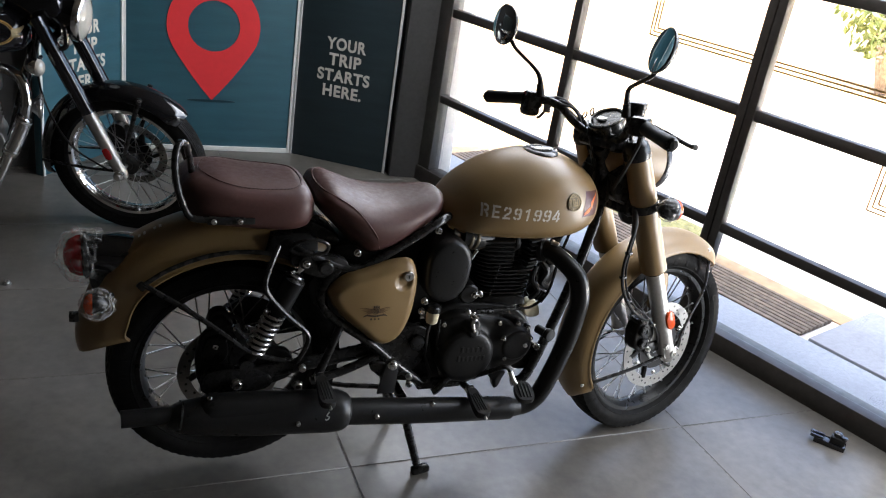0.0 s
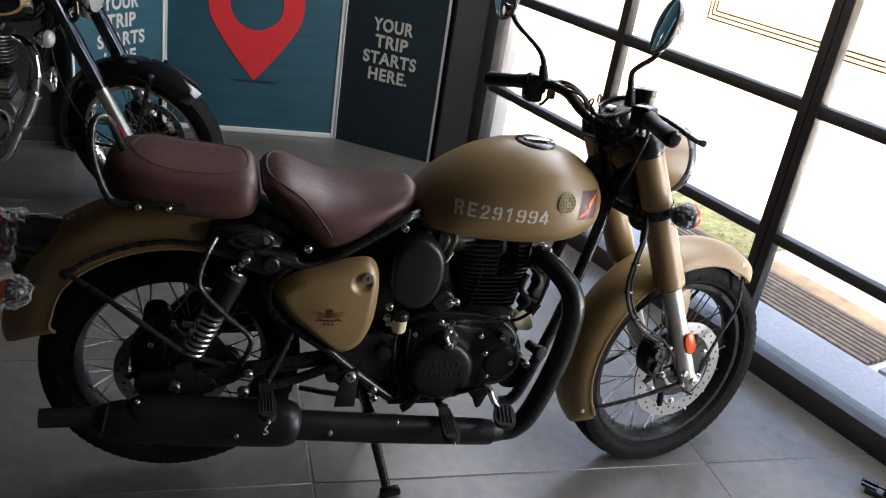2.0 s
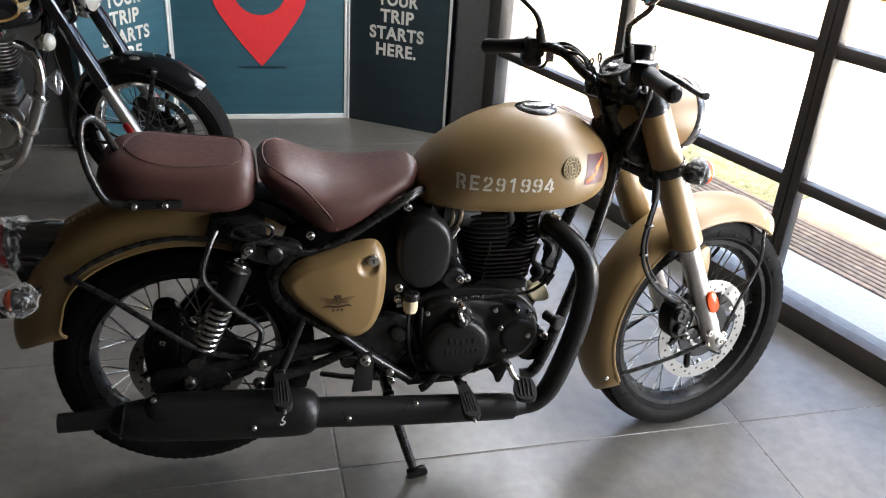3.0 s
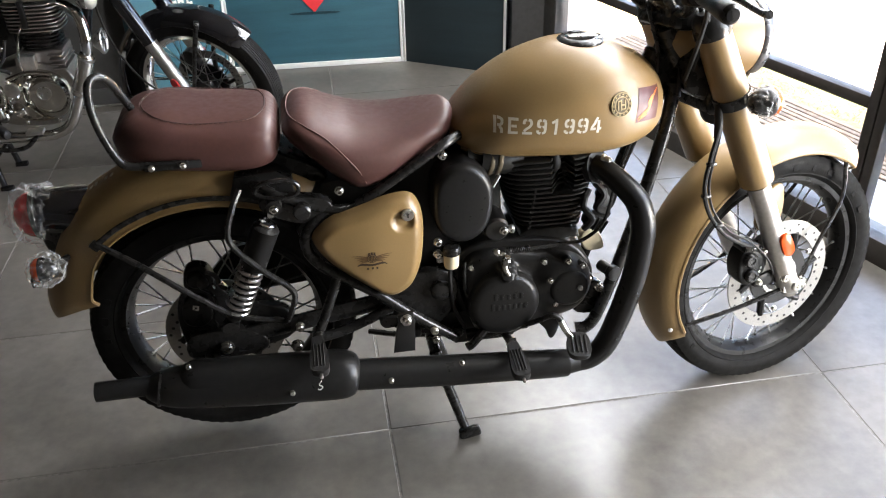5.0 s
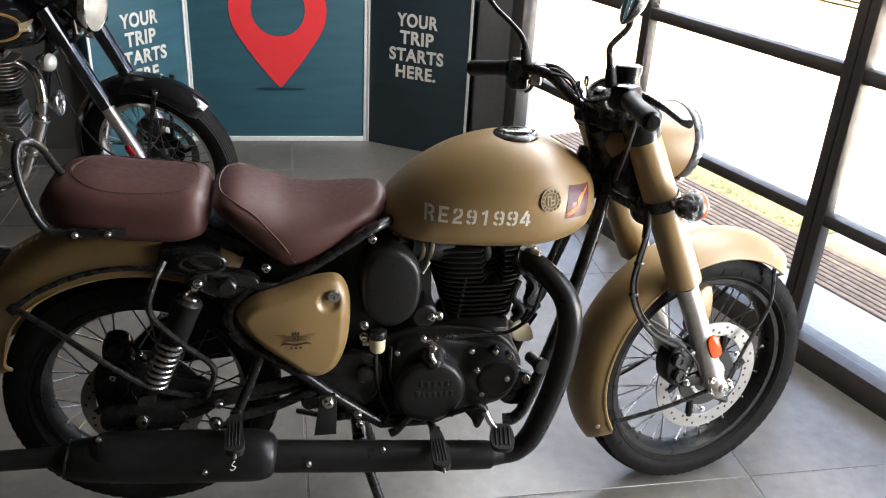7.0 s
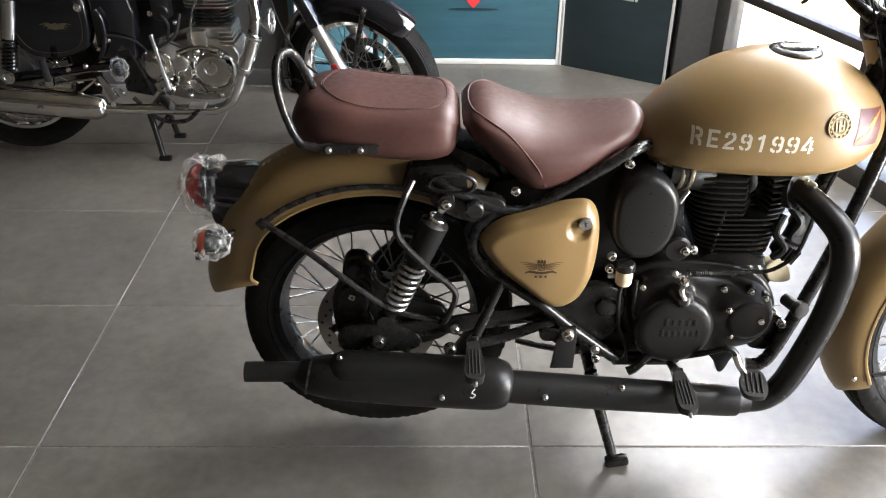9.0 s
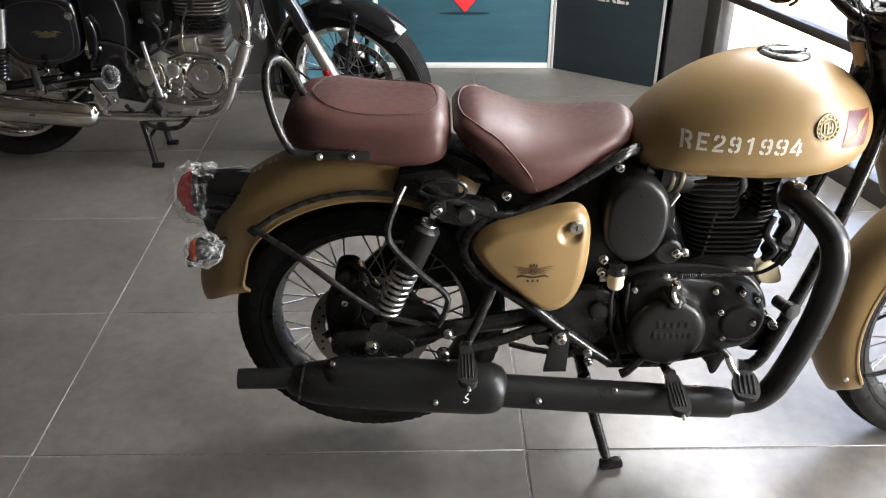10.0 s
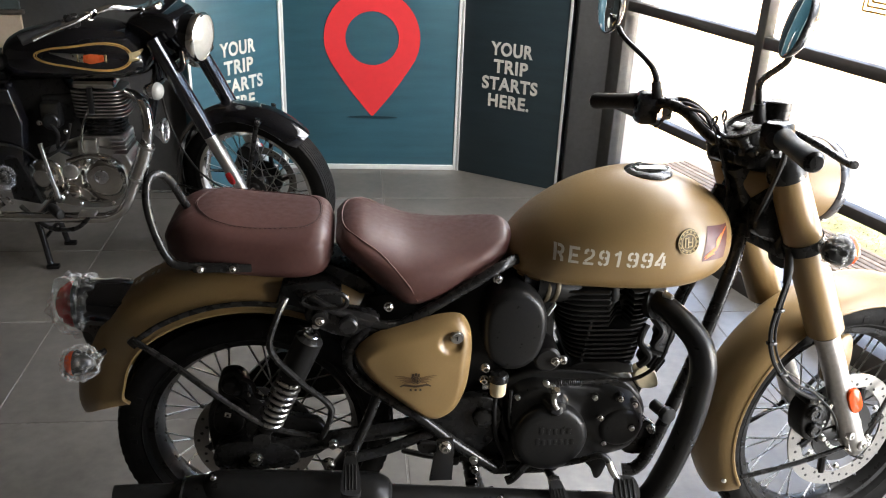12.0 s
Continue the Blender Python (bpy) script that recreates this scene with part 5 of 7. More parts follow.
    for p in ((0.428, -0.134, 0.495), (0.463, -0.130, 0.476), (0.402, -0.138, 0.383), (0.387, -0.140, 0.451), (0.456, -0.149, 0.429), (0.375, -0.122, 0.492), (0.205, -0.118, 0.495), (0.488, -0.118, 0.43)):
        part("bolt_boss", lathe([(0.0105, 0.012), (0.0095, -0.002), (0.001, -0.0022)], p, (0, 1, 0), 14), M_MATTE, cover)
        bolt(cover, p, 0.0056, 0.008)
    # raised cast lettering as plain bars
    for n, z, x0, dx in ((5, 0.430, 0.255, 0.0150), (7, 0.402, 0.248, 0.0128)):
        for k in range(n):
            part("cast_mark", box((x0 + dx * k, -0.1574, z + (0.002 if k == 0 else 0)), (0.0085, 0.0016, 0.019 if k == 0 else 0.015), bevel=0.0007, seg=2), M_MATTE, cover)
    # clutch arm, cable end and spring
    cl = part("clutch_arm", tube([(0.278, -0.135, 0.53), (0.276, -0.15, 0.505), (0.285, -0.15, 0.485)], 0.0065, n=12), M_BOLT, eng, "plated clutch lever arm")
    part("arm_boss", lathe([(0.020, 0), (0.019, 0.03), (0.012, 0.034)], (0.287, -0.118, 0.482), (0, -1, 0), 20), M_MATTE, cl)
    part("arm_nut", lathe([(0.010, 0), (0.010, 0.014), (0.007, 0.016), (0.007, 0.024)], (0.278, -0.145, 0.515), (0.1, -0.4, 0.9), 8), M_BOLT, cl)
    part("cable_clevis", box((0.268, -0.145, 0.541), (0.020, 0.010, 0.009), bevel=0.002), M_BOLT, cl)
    part("clevis_pin", lathe([(0.007, 0), (0.007, 0.010), (0.004, 0.012)], (0.257, -0.140, 0.546), (0, -1, 0.2), 8), M_BOLT, cl)
    part("cable_spring", coil((0.283, -0.142, 0.544), (0.335, -0.142, 0.545), 0.0064, 0.0017, 12), M_BLACK, cl)
    part("cable_adjuster", tube([(0.33, -0.142, 0.545), (0.42, -0.138, 0.545)], 0.005, n=10), M_BLACK, cl)
    part("cable", tube([(0.41, -0.138, 0.545), (0.46, -0.14, 0.553), (0.51, -0.125, 0.59), (0.545, -0.09, 0.68), (0.60, -0.05, 0.80), (0.63, -0.04, 0.92), (0.62, 0.02, 1.02)], 0.0042, n=8), M_BLACK, cl)
    # barrel and head with cooling fins
    barrel = part("cylinder", tube([(0.393, 0, 0.50), (0.372, 0, 0.745)], 0.062, n=28, steps=1), M_MATTE, eng, "black finned cylinder")
    nf = 15
    for i in range(nf):
        f = i / (nf - 1)
        z = 0.548 + 0.0133 * i
        hw = 0.079 + 0.034 * min(1, f * 1.3)
        cx = 0.404 - 0.020 * f
        pts = [(math.copysign(abs(math.cos(a)) ** 0.55, math.cos(a)) * hw, math.copysign(abs(math.sin(a)) ** 0.55, math.sin(a)) * (hw * 0.92)) for a in (2 * math.pi * k / 72 for k in range(72))]
        if i >= 8:
            pts = [(px, py * (0.55 if py < 0 and 0.006 < px < 0.048 else 1.0)) for px, py in pts]
        bm = loft([[(cx + px * k, py * k, z + dz) for px, py in pts] for dz, k in ((-0.0028, 0.985), (-0.0016, 1.0), (0.0016, 1.0), (0.0028, 0.985))])
        part("fin", bm, M_MATTE, barrel)
    part("plug_cap", tube([(0.402, -0.055, 0.69), (0.400, -0.085, 0.725), (0.390, -0.06, 0.78)], [0.010, 0.012, 0.008], n=12), M_GRIP, barrel, "rubber spark plug cap")
    part("base_flange", slab([(0.33, 0.528), (0.325, 0.545), (0.345, 0.556), (0.43, 0.556), (0.465, 0.545), (0.47, 0.525)], 0.08, -0.082, 0.006, smooth=False), M_MATTE, barrel)
    for k in range(8):
        part("fin_stud", box((0.345 + 0.0016 * k, -0.0885 - 0.0004 * k, 0.567 + 0.0133 * k), (0.006, 0.005, 0.008), bevel=0.001, seg=1), M_MATTE, barrel)
    part("rocker_cover", box((0.372, 0, 0.756), (0.185, 0.165, 0.045), bevel=0.016, seg=4), M_MATTE, barrel)
    part("exhaust_port", tube([(0.44, -0.03, 0.69), (0.49, -0.06, 0.70)], 0.030, n=16), M_MATTE, barrel)
    part("intake_stub", tube([(0.31, -0.03, 0.70), (0.26, -0.04, 0.71)], 0.026, n=16), M_MATTE, barrel)
    part("horn", lathe([(0.012, -0.02), (0.024, -0.015), (0.028, 0.0), (0.028, 0.008), (0.012, 0.012)], (0.535, -0.060, 0.605), (0.5, -0.8, 0), 24), M_MATTE, eng, "black horn")
    part("wiring_loom", tube([(0.50, -0.07, 0.66), (0.52, -0.08, 0.63), (0.505, -0.085, 0.60), (0.535, -0.07, 0.575), (0.50, -0.07, 0.55)], 0.010, n=8), M_MATTE, eng)
    part("oil_union", lathe([(0.014, 0), (0.014, 0.035), (0.018, 0.04), (0.018, 0.055)], (0.525, -0.09, 0.445), (0.3, -1, 0.1), 16), M_MATTE, eng)
    bolt(eng, (0.512, -0.12, 0.405), 0.008, 0.016)
    part("ignition_coil", box((0.532, -0.055, 0.628), (0.035, 0.035, 0.05), bevel=0.008, rot=Matrix.Rotation(0.3, 3, "Y")), M_MATTE, eng)
    part("coil_cap", lathe([(0.012, 0), (0.013, 0.02), (0.008, 0.03)], (0.527, -0.070, 0.650), (-0.3, -0.5, 1), 14), M_GRIP, eng)
    part("oil_cooler_cap", slab([(0.478, 0.505), (0.490, 0.522), (0.512, 0.525), (0.530, 0.508), (0.541, 0.474), (0.520, 0.466), (0.494, 0.472)], -0.035, -0.060, 0.008, 3), M_RESERVOIR, eng, "pale cream plastic cover")
    part("regulator", box((0.505, -0.070, 0.560), (0.050, 0.045, 0.042), bevel=0.012, rot=Matrix.Rotation(0.5, 3, "Y")), M_MATTE, eng)
    for k in range(4):
        part("regulator_fin", box((0.492 + 0.010 * k, -0.094, 0.566 - 0.005 * k), (0.003, 0.008, 0.034), bevel=0.001, seg=1, rot=Matrix.Rotation(0.5, 3, "Y")), M_MATTE, eng)
    part("wiring_loom", tube([(0.485, -0.075, 0.645), (0.47, -0.09, 0.61), (0.49, -0.10, 0.58), (0.475, -0.09, 0.55)], 0.008, n=8), M_GRIP, eng)
    part("white_tag", box((0.262, -0.11, 0.705), (0.004, 0.012, 0.03), bevel=0.001, rot=Matrix.Rotation(0.5, 3, "Y")), M_TRIM, eng, "small white paper tag")
    part("breather_pipe", tube([(0.19, -0.115, 0.51), (0.19, -0.125, 0.44), (0.215, -0.125, 0.37), (0.225, -0.12, 0.33)], 0.005, n=8), M_BLACK, eng)
    for x in (0.203, 0.222):
        part("pipe_ferrule", tube([(x, -0.128, 0.368), (x + 0.010, -0.130, 0.342), (x + 0.020, -0.130, 0.332)], 0.0045, n=8), M_STEEL, eng)
    part("engine_mount", slab([(0.47, 0.31), (0.53, 0.30), (0.545, 0.37), (0.50, 0.39)], -0.06, -0.075, 0.004), M_BLACK, eng)
    part("pedal_stop", slab([(0.370, 0.325), (0.425, 0.325), (0.420, 0.300), (0.410, 0.272), (0.398, 0.270), (0.388, 0.295)], -0.105, -0.122, 0.004), M_MATTE, eng)
    # brake fluid cup
    cup = part("fluid_reservoir", lathe([(0.015, 0), (0.017, 0.004), (0.018, 0.036)], (0.157, -0.135, 0.515), (0, 0, 1), 24), M_RESERVOIR, bike, "pale plastic brake fluid reservoir with black cap")
    part("cap", lathe([(0.021, 0), (0.021, 0.012), (0.017, 0.016), (0.001, 0.017)], (0.157, -0.135, 0.551), (0, 0, 1), 24), M_BLACK, cup)
    part("hose", tube([(0.157, -0.13, 0.515), (0.155, -0.125, 0.47), (0.165, -0.12, 0.39), (0.19, -0.12, 0.33)], 0.0045, n=8), M_GRIP, cup)
    part("bracket", box((0.135, -0.125, 0.528), (0.02, 0.006, 0.012), bevel=0.002), M_STEEL, cup)

    # exhaust
    ex = part("exhaust_pipe", tube([(0.470, -0.06, 0.70), (0.500, -0.095, 0.706), (0.532, -0.14, 0.688), (0.561, -0.178, 0.655), (0.574, -0.19, 0.600), (0.574, -0.19, 0.545), (0.568, -0.19, 0.480), (0.554, -0.19, 0.412), (0.534, -0.19, 0.340), (0.512, -0.19, 0.283), (0.482, -0.19, 0.252), (0.45, -0.19, 0.244), (0.40, -0.19, 0.244)],
              [0.0235, 0.0245, 0.0260, 0.0275, 0.0280, 0.0278, 0.0275, 0.0272, 0.0272, 0.0270, 0.0255, 0.0240, 0.0235], n=22), M_EXHAUST, bike, "matt black exhaust pipe with long silencer")
    part("port_flange", lathe([(0.040, -0.006), (0.040, 0.008), (0.03, 0.012)], (0.492, -0.075, 0.703), (0.6, -0.7, 0.2), 18), M_MATTE, ex)
    for p in ((0.50, -0.105, 0.735), (0.505, -0.10, 0.675)):
        bolt(ex, p, 0.006, 0.022, (0.5, -0.8, 0))
    part("heat_shield", tube([(0.45, -0.191, 0.244), (0.42, -0.191, 0.245), (0.40, -0.192, 0.247), (0.15, -0.194, 0.268), (-0.075, -0.196, 0.291)], [0.0240, 0.029, 0.0340, 0.0360, 0.0362], n=22, steps=4), M_EXHAUST, ex)
    sil = part("silencer", tube([(-0.070, -0.196, 0.296), (-0.078, -0.196, 0.297), (-0.095, -0.196, 0.298), (-0.13, -0.196, 0.300), (-0.30, -0.194, 0.309), (-0.43, -0.192, 0.314), (-0.485, -0.190, 0.316), (-0.515, -0.19, 0.321), (-0.528, -0.19, 0.325)],
               [0.030, 0.046, 0.054, 0.0575, 0.0565, 0.050, 0.0435, 0.033, 0.024], n=30, steps=4), M_EXHAUST, ex)
    part("upper_shell", tube([(-0.10, -0.198, 0.302), (-0.15, -0.198, 0.309), (-0.30, -0.196, 0.321), (-0.43, -0.192, 0.330), (-0.465, -0.19, 0.332)], [0.030, 0.047, 0.049, 0.044, 0.022], n=26, steps=4), M_EXHAUST, sil)
    part("joint_band", tube([(-0.500, -0.19, 0.317), (-0.505, -0.19, 0.318)], 0.0420, n=26, steps=1), M_BLACK, sil)
    bm = lathe([(0.0220, 0), (0.0220, 0.118), (0.0185, 0.118), (0.0185, 0.01)], (-0.518, -0.19, 0.326), (-1, 0, 0.0), 24)
    part("tail_pipe", bm, M_EXHAUST, sil)
    bolt(ex, (-0.432, -0.203, 0.3735), 0.0056, 0.006, (0, -0.26, 0.97))
    for p in ((-0.218, -0.249, 0.308), (0.0, -0.2285, 0.290), (0.165, -0.21, 0.300)):
        bolt(ex, p, 0.0056, 0.008)
    part("silencer_bracket", slab([(0.015, 0.32), (0.022, 0.375), (0.028, 0.40), (0.028, 0.425), (0.062, 0.43), (0.066, 0.40), (0.064, 0.32)], -0.165, -0.172, 0.002, smooth=False), M_MATTE, ex, "black steel silencer bracket")
    part("bracket_hook", slab([(0.0, 0.385), (-0.012, 0.40), (-0.006, 0.412), (0.03, 0.408), (0.03, 0.39)], -0.150, -0.162, 0.003), M_BLACK, ex)
    bolt(ex, (0.046, -0.172, 0.412), 0.011, 0.014)

    # foot controls
    def footrest(at, tilt, name, label):
        bm = slab([(-0.010, 0.0), (-0.014, 0.014), (-0.017, 0.040), (-0.020, 0.078), (-0.014, 0.100), (0.014, 0.102), (0.021, 0.080), (0.018, 0.040), (0.014, 0.014), (0.010, 0.0)], 0.012, -0.012, 0.009, 4, 3)
        bm.transform(Matrix.Rotation(math.pi / 2, 4, "X"))
        f = part(name, bm, M_GRIP, bike, label)
        f.matrix_basis = Matrix.Translation(at) @ tilt
        for k in range(4):
            part("rib", box((-0.0105 + 0.007 * k, -0.056, 0.0124), (0.0030, 0.066, 0.004), bevel=0.001, seg=1), M_GRIP, f)
        part("clevis", box((0, 0.006, 0), (0.024, 0.026, 0.020), bevel=0.004), M_BOLT, f)
        part("end_stud", lathe([(0.004, 0), (0.004, 0.010), (0.002, 0.012)], (0.002, -0.102, 0), (0, -1, 0), 10), M_BOLT, f)
        return f
    up = Matrix.Rotation(radians(8), 4, "X")
    footrest((-0.153, -0.185, 0.392), up, "footrest", "black ribbed rubber passenger footrest")
    footrest((0.288, -0.190, 0.314), up, "footrest", "black ribbed rubber rider footrest")
    part("footrest_bar", tube([(0.285, 0.10, 0.30), (0.287, -0.10, 0.30), (0.288, -0.165, 0.310), (0.289, -0.188, 0.322)], 0.010, n=10), M_BLACK, bike)
    ped = part("brake_pedal", tube([(0.20, -0.13, 0.300), (0.30, -0.135, 0.322), (0.350, -0.165, 0.358), (0.378, -0.185, 0.384), (0.397, -0.190, 0.378), (0.409, -0.196, 0.350), (0.425, -0.205, 0.330)], 0.007, n=10), M_BLACK, bike, "black brake pedal with rubber pad")
    bm = slab([(-0.018, -0.032), (-0.027, -0.010), (-0.027, 0.014), (-0.020, 0.032), (0.0, 0.036), (0.020, 0.032), (0.027, 0.014), (0.026, -0.012), (0.018, -0.032), (0.0, -0.035)], 0.009, -0.009, 0.007, 4, 3)
    bm.transform(Matrix.Rotation(math.pi / 2, 4, "X"))
    pad = part("pedal_pad", bm, M_GRIP, ped)
    pad.matrix_basis = Matrix.Translation((0.434, -0.230, 0.322)) @ Matrix.Rotation(radians(14), 4, "X") @ Matrix.Rotation(radians(-8), 4, "Z")
    for k in range(4):
        part("rib", box((-0.015 + 0.010 * k, 0, 0.010), (0.004, 0.05, 0.005), bevel=0.001, seg=1), M_GRIP, pad)
    part("pedal_shank", tube([(0.400, -0.191, 0.372), (0.410, -0.197, 0.350), (0.426, -0.206, 0.328)], 0.0078, n=10), M_BOLT, ped)
    part("toggle_spring", tube([(0.235, -0.14, 0.335), (0.205, -0.145, 0.30), (0.19, -0.145, 0.29)], 0.010, n=8), M_BLACK, ped)
    for p in ((0.115, -0.135, 0.345), (0.225, -0.125, 0.312), (0.245, -0.13, 0.33), (0.118, -0.135, 0.32)):
        bolt(ped, p, 0.008, 0.012)
    part("linkage", box((0.225, -0.125, 0.315), (0.07, 0.02, 0.018), bevel=0.004), M_MATTE, ped)
    bm = tube([(-0.152, -0.288, 0.362), (-0.158, -0.291, 0.354), (-0.151, -0.292, 0.349), (-0.157, -0.293, 0.342), (-0.162, -0.293, 0.345)], 0.0010, n=6)
    part("white_string", bm, M_TRIM, bike, "thin white string tied to the footrest")
    # centre stand
    st = part("centre_stand", tube([(0.12, 0.10, 0.25), (0.12, -0.10, 0.25)], 0.014, n=12), M_BLACK, bike, "black two-legged centre stand")
    for s in (-1, 1):
        leg = part("leg", tube([(0.12, 0.095 * s, 0.25), (0.145, 0.11 * s, 0.16), (0.185, 0.132 * s, 0.03)], [0.015, 0.013, 0.012], n=12), M_BLACK, st)
        part("foot", box((0.198, 0.137 * s, 0.012), (0.055, 0.026, 0.022), bevel=0.006, rot=Matrix.Rotation(-0.2, 3, "Y")), M_BLACK, leg)
    part("cross_bar", tube([(0.143, 0.108, 0.165), (0.143, -0.108, 0.165)], 0.008, n=10), M_BLACK, st)
    part("tread_arm", tube([(0.15, 0.115, 0.14), (0.05, 0.15, 0.13), (-0.02, 0.19, 0.12)], 0.008, n=8), M_BLACK, st)

    # front fork, lamp and bars, turned to the left
    slope = Vector((-math.sin(RAKE), 0, math.cos(RAKE)))
    A = Vector((FX, 0, FZ))
    fork = part("front_fork", tube([A + slope * 0.69 + Vector((0, -0.12, 0)), A + slope * 0.69 + Vector((0, 0.12, 0))], 0.020, n=14), M_BLACK, bike, "sand-covered telescopic front fork", xf=ST)
    for s in (-1, 1):
        o = Vector((-0.006, 0.105 * s, 0))
        leg = part("slider", tube([A + o - slope * 0.035, A + o - slope * 0.015, A + o + slope * 0.02, A + o + slope * 0.33], [0.018, 0.026, 0.0275, 0.0275], n=20, steps=3), M_ALLOY, fork, "alloy fork slider", xf=ST)
        part("axle_clamp", tube([A + o + Vector((0, -0.018, 0)), A + o + Vector((0, 0.018, 0))], 0.024, n=18), M_ALLOY, leg, xf=ST)
        part("dust_seal", tube([A + o + slope * 0.322, A + o + slope * 0.335], 0.031, n=20, steps=1), M_BLACK, leg, xf=ST)
        part("shroud", tube([A + o + slope * 0.335, A + o + slope * 0.35, A + o + slope * 0.55, A + o + slope * 0.725], [0.0385, 0.040, 0.039, 0.0375], n=26, steps=3), M_SAND, fork, "sand-painted fork cover", xf=ST)
        part("fork_cap", tube([A + o + slope * 0.722, A + o + slope * 0.735, A + o + slope * 0.760, A + o + slope * 0.775], [0.040, 0.040, 0.034, 0.020], n=22, steps=3), M_BLACK, fork, xf=ST)
        part("clamp_ring", tube([A + o + slope * 0.550, A + o + slope * 0.575], 0.0425, n=26, steps=1), M_BLACK, fork, xf=ST)
        rf = slab([(-0.015, -0.022), (-0.015, 0.022), (0.0, 0.034), (0.015, 0.022), (0.015, -0.022), (0.0, -0.034)], 0, 0.007 * s, 0.003)
        part("side_reflector", rf, M_AMBER, leg, "orange side reflector", xf=ST @ Matrix.Translation(A + o + slope * 0.14 + Vector((0.012, 0.027 * s, 0))) @ Matrix.Rotation(-RAKE, 4, "Y"))
    bolt(fork, A + Vector((0, -0.123, 0)), 0.014, 0.014).matrix_basis = ST
    bolt(fork, A + Vector((-0.035, -0.123, 0.028)), 0.009, 0.010).matrix_basis = ST
    part("yoke_shroud", slab([(0.67, 0.86), (0.69, 0.94), (0.735, 0.93), (0.77, 0.84), (0.74, 0.82)], 0.075, -0.075, 0.012), M_BLACK, fork, xf=ST)
    part("lower_yoke", slab([(0.725, 0.800), (0.735, 0.862), (0.790, 0.868), (0.812, 0.826), (0.790, 0.790)], 0.088, -0.088, 0.010, 3), M_BLACK, fork, xf=ST)
    part("horn_cover", lathe([(0.020, -0.02), (0.034, -0.012), (0.038, 0.0), (0.036, 0.012), (0.020, 0.018)], (0.762, -0.062, 0.802), (-0.3, -1, 0), 22), M_GRIP, fork, xf=ST)
    # brake caliper in front of the spokes
    cal = part("front_caliper", slab([(0.862, 0.352), (0.852, 0.405), (0.872, 0.442), (0.918, 0.440), (0.936, 0.395), (0.922, 0.350), (0.895, 0.335)], -0.052, -0.098, 0.008), M_MATTE, bike, "black front brake caliper", xf=ST)
    for x, z in ((0.880, 0.412), (0.888, 0.368)):
        part("piston_cap", lathe([(0.019, 0), (0.019, 0.010), (0.015, 0.015), (0.009, 0.015), (0.008, 0.012), (0.001, 0.012)], (x, -0.097, z), (0, -1, 0), 20), M_BLACK, cal, xf=ST)
    for k in range(3):
        part("bridge_rib", box((0.866 + 0.022 * k, -0.078, 0.440 - 0.003 * k), (0.012, 0.05, 0.014), bevel=0.004), M_BLACK, cal, xf=ST)
    part("caliper_lug", slab([(0.925, 0.35), (0.93, 0.43), (0.955, 0.455), (0.985, 0.44), (0.975, 0.39), (0.985, 0.35)], -0.085, -0.097, 0.004), M_STEEL, cal, xf=ST)
    part("link_plate", slab([(0.905, 0.33), (0.915, 0.36), (0.985, 0.365), (0.99, 0.335)], -0.090, -0.102, 0.004), M_MATTE, cal, xf=ST)
    for k in range(4):
        part("cast_mark", box((0.908 + 0.003 * k, -0.0995, 0.352 + 0.010 * k), (0.006, 0.002, 0.007), bevel=0.0008, seg=1, rot=Matrix.Rotation(-0.3, 3, "Y")), M_TRIM, cal, xf=ST)
    for p in ((0.945, -0.099, 0.438), (0.952, -0.099, 0.392), (0.915, -0.10, 0.430), (0.985, -0.102, 0.352), (0.912, -0.102, 0.345)):
        bolt(cal, p, 0.0065, 0.012).matrix_basis = ST
    part("banjo_bolt", lathe([(0.008, 0), (0.008, 0.010), (0.006, 0.012), (0.001, 0.012)], (0.872, -0.100, 0.444), (-0.3, -1, 0.5), 8), M_STEEL, cal, xf=ST)
    part("brake_hose", tube([(0.885, -0.112, 0.455), (0.845, -0.118, 0.468), (0.768, -0.133, 0.518), (0.712, -0.139, 0.586), (0.692, -0.141, 0.653), (0.702, -0.138, 0.714), (0.722, -0.127, 0.770), (0.730, -0.104, 0.840), (0.700, -0.085, 0.950), (0.66, -0.10, 1.07)], 0.0050, n=8), M_GRIP, cal, xf=ST)
    part("sensor_wire", tube([(0.95, -0.11, 0.36), (0.91, -0.125, 0.42), (0.852, -0.125, 0.478), (0.774, -0.138, 0.528), (0.720, -0.143, 0.592), (0.700, -0.145, 0.655), (0.709, -0.140, 0.712), (0.729, -0.128, 0.770), (0.745, -0.10, 0.83)], 0.0028, n=6), M_GRIP, cal, xf=ST)
    for x, z in ((0.740, 0.550), (0.698, 0.630), (0.703, 0.705)):
        part("hose_clip", box((x, -0.141, z), (0.020, 0.014, 0.008), bevel=0.002), M_BLACK, cal, xf=ST)
    part("cable_boot", tube([(0.718, -0.130, 0.758), (0.726, -0.122, 0.785), (0.730, -0.108, 0.825)], [0.007, 0.010, 0.008], n=10), M_GRIP, cal, xf=ST)
    # front mudguard
    fg, rows = mudguard(bike, (FX + 0.010, 0, FZ + 0.008), 0.371, 0.073, 0.052, 50, 207.5, M_SAND, ST, "front_mudguard", "sand-painted deep front mudguard", flare0=-0.012, flare1=-0.020, crown=2.3)
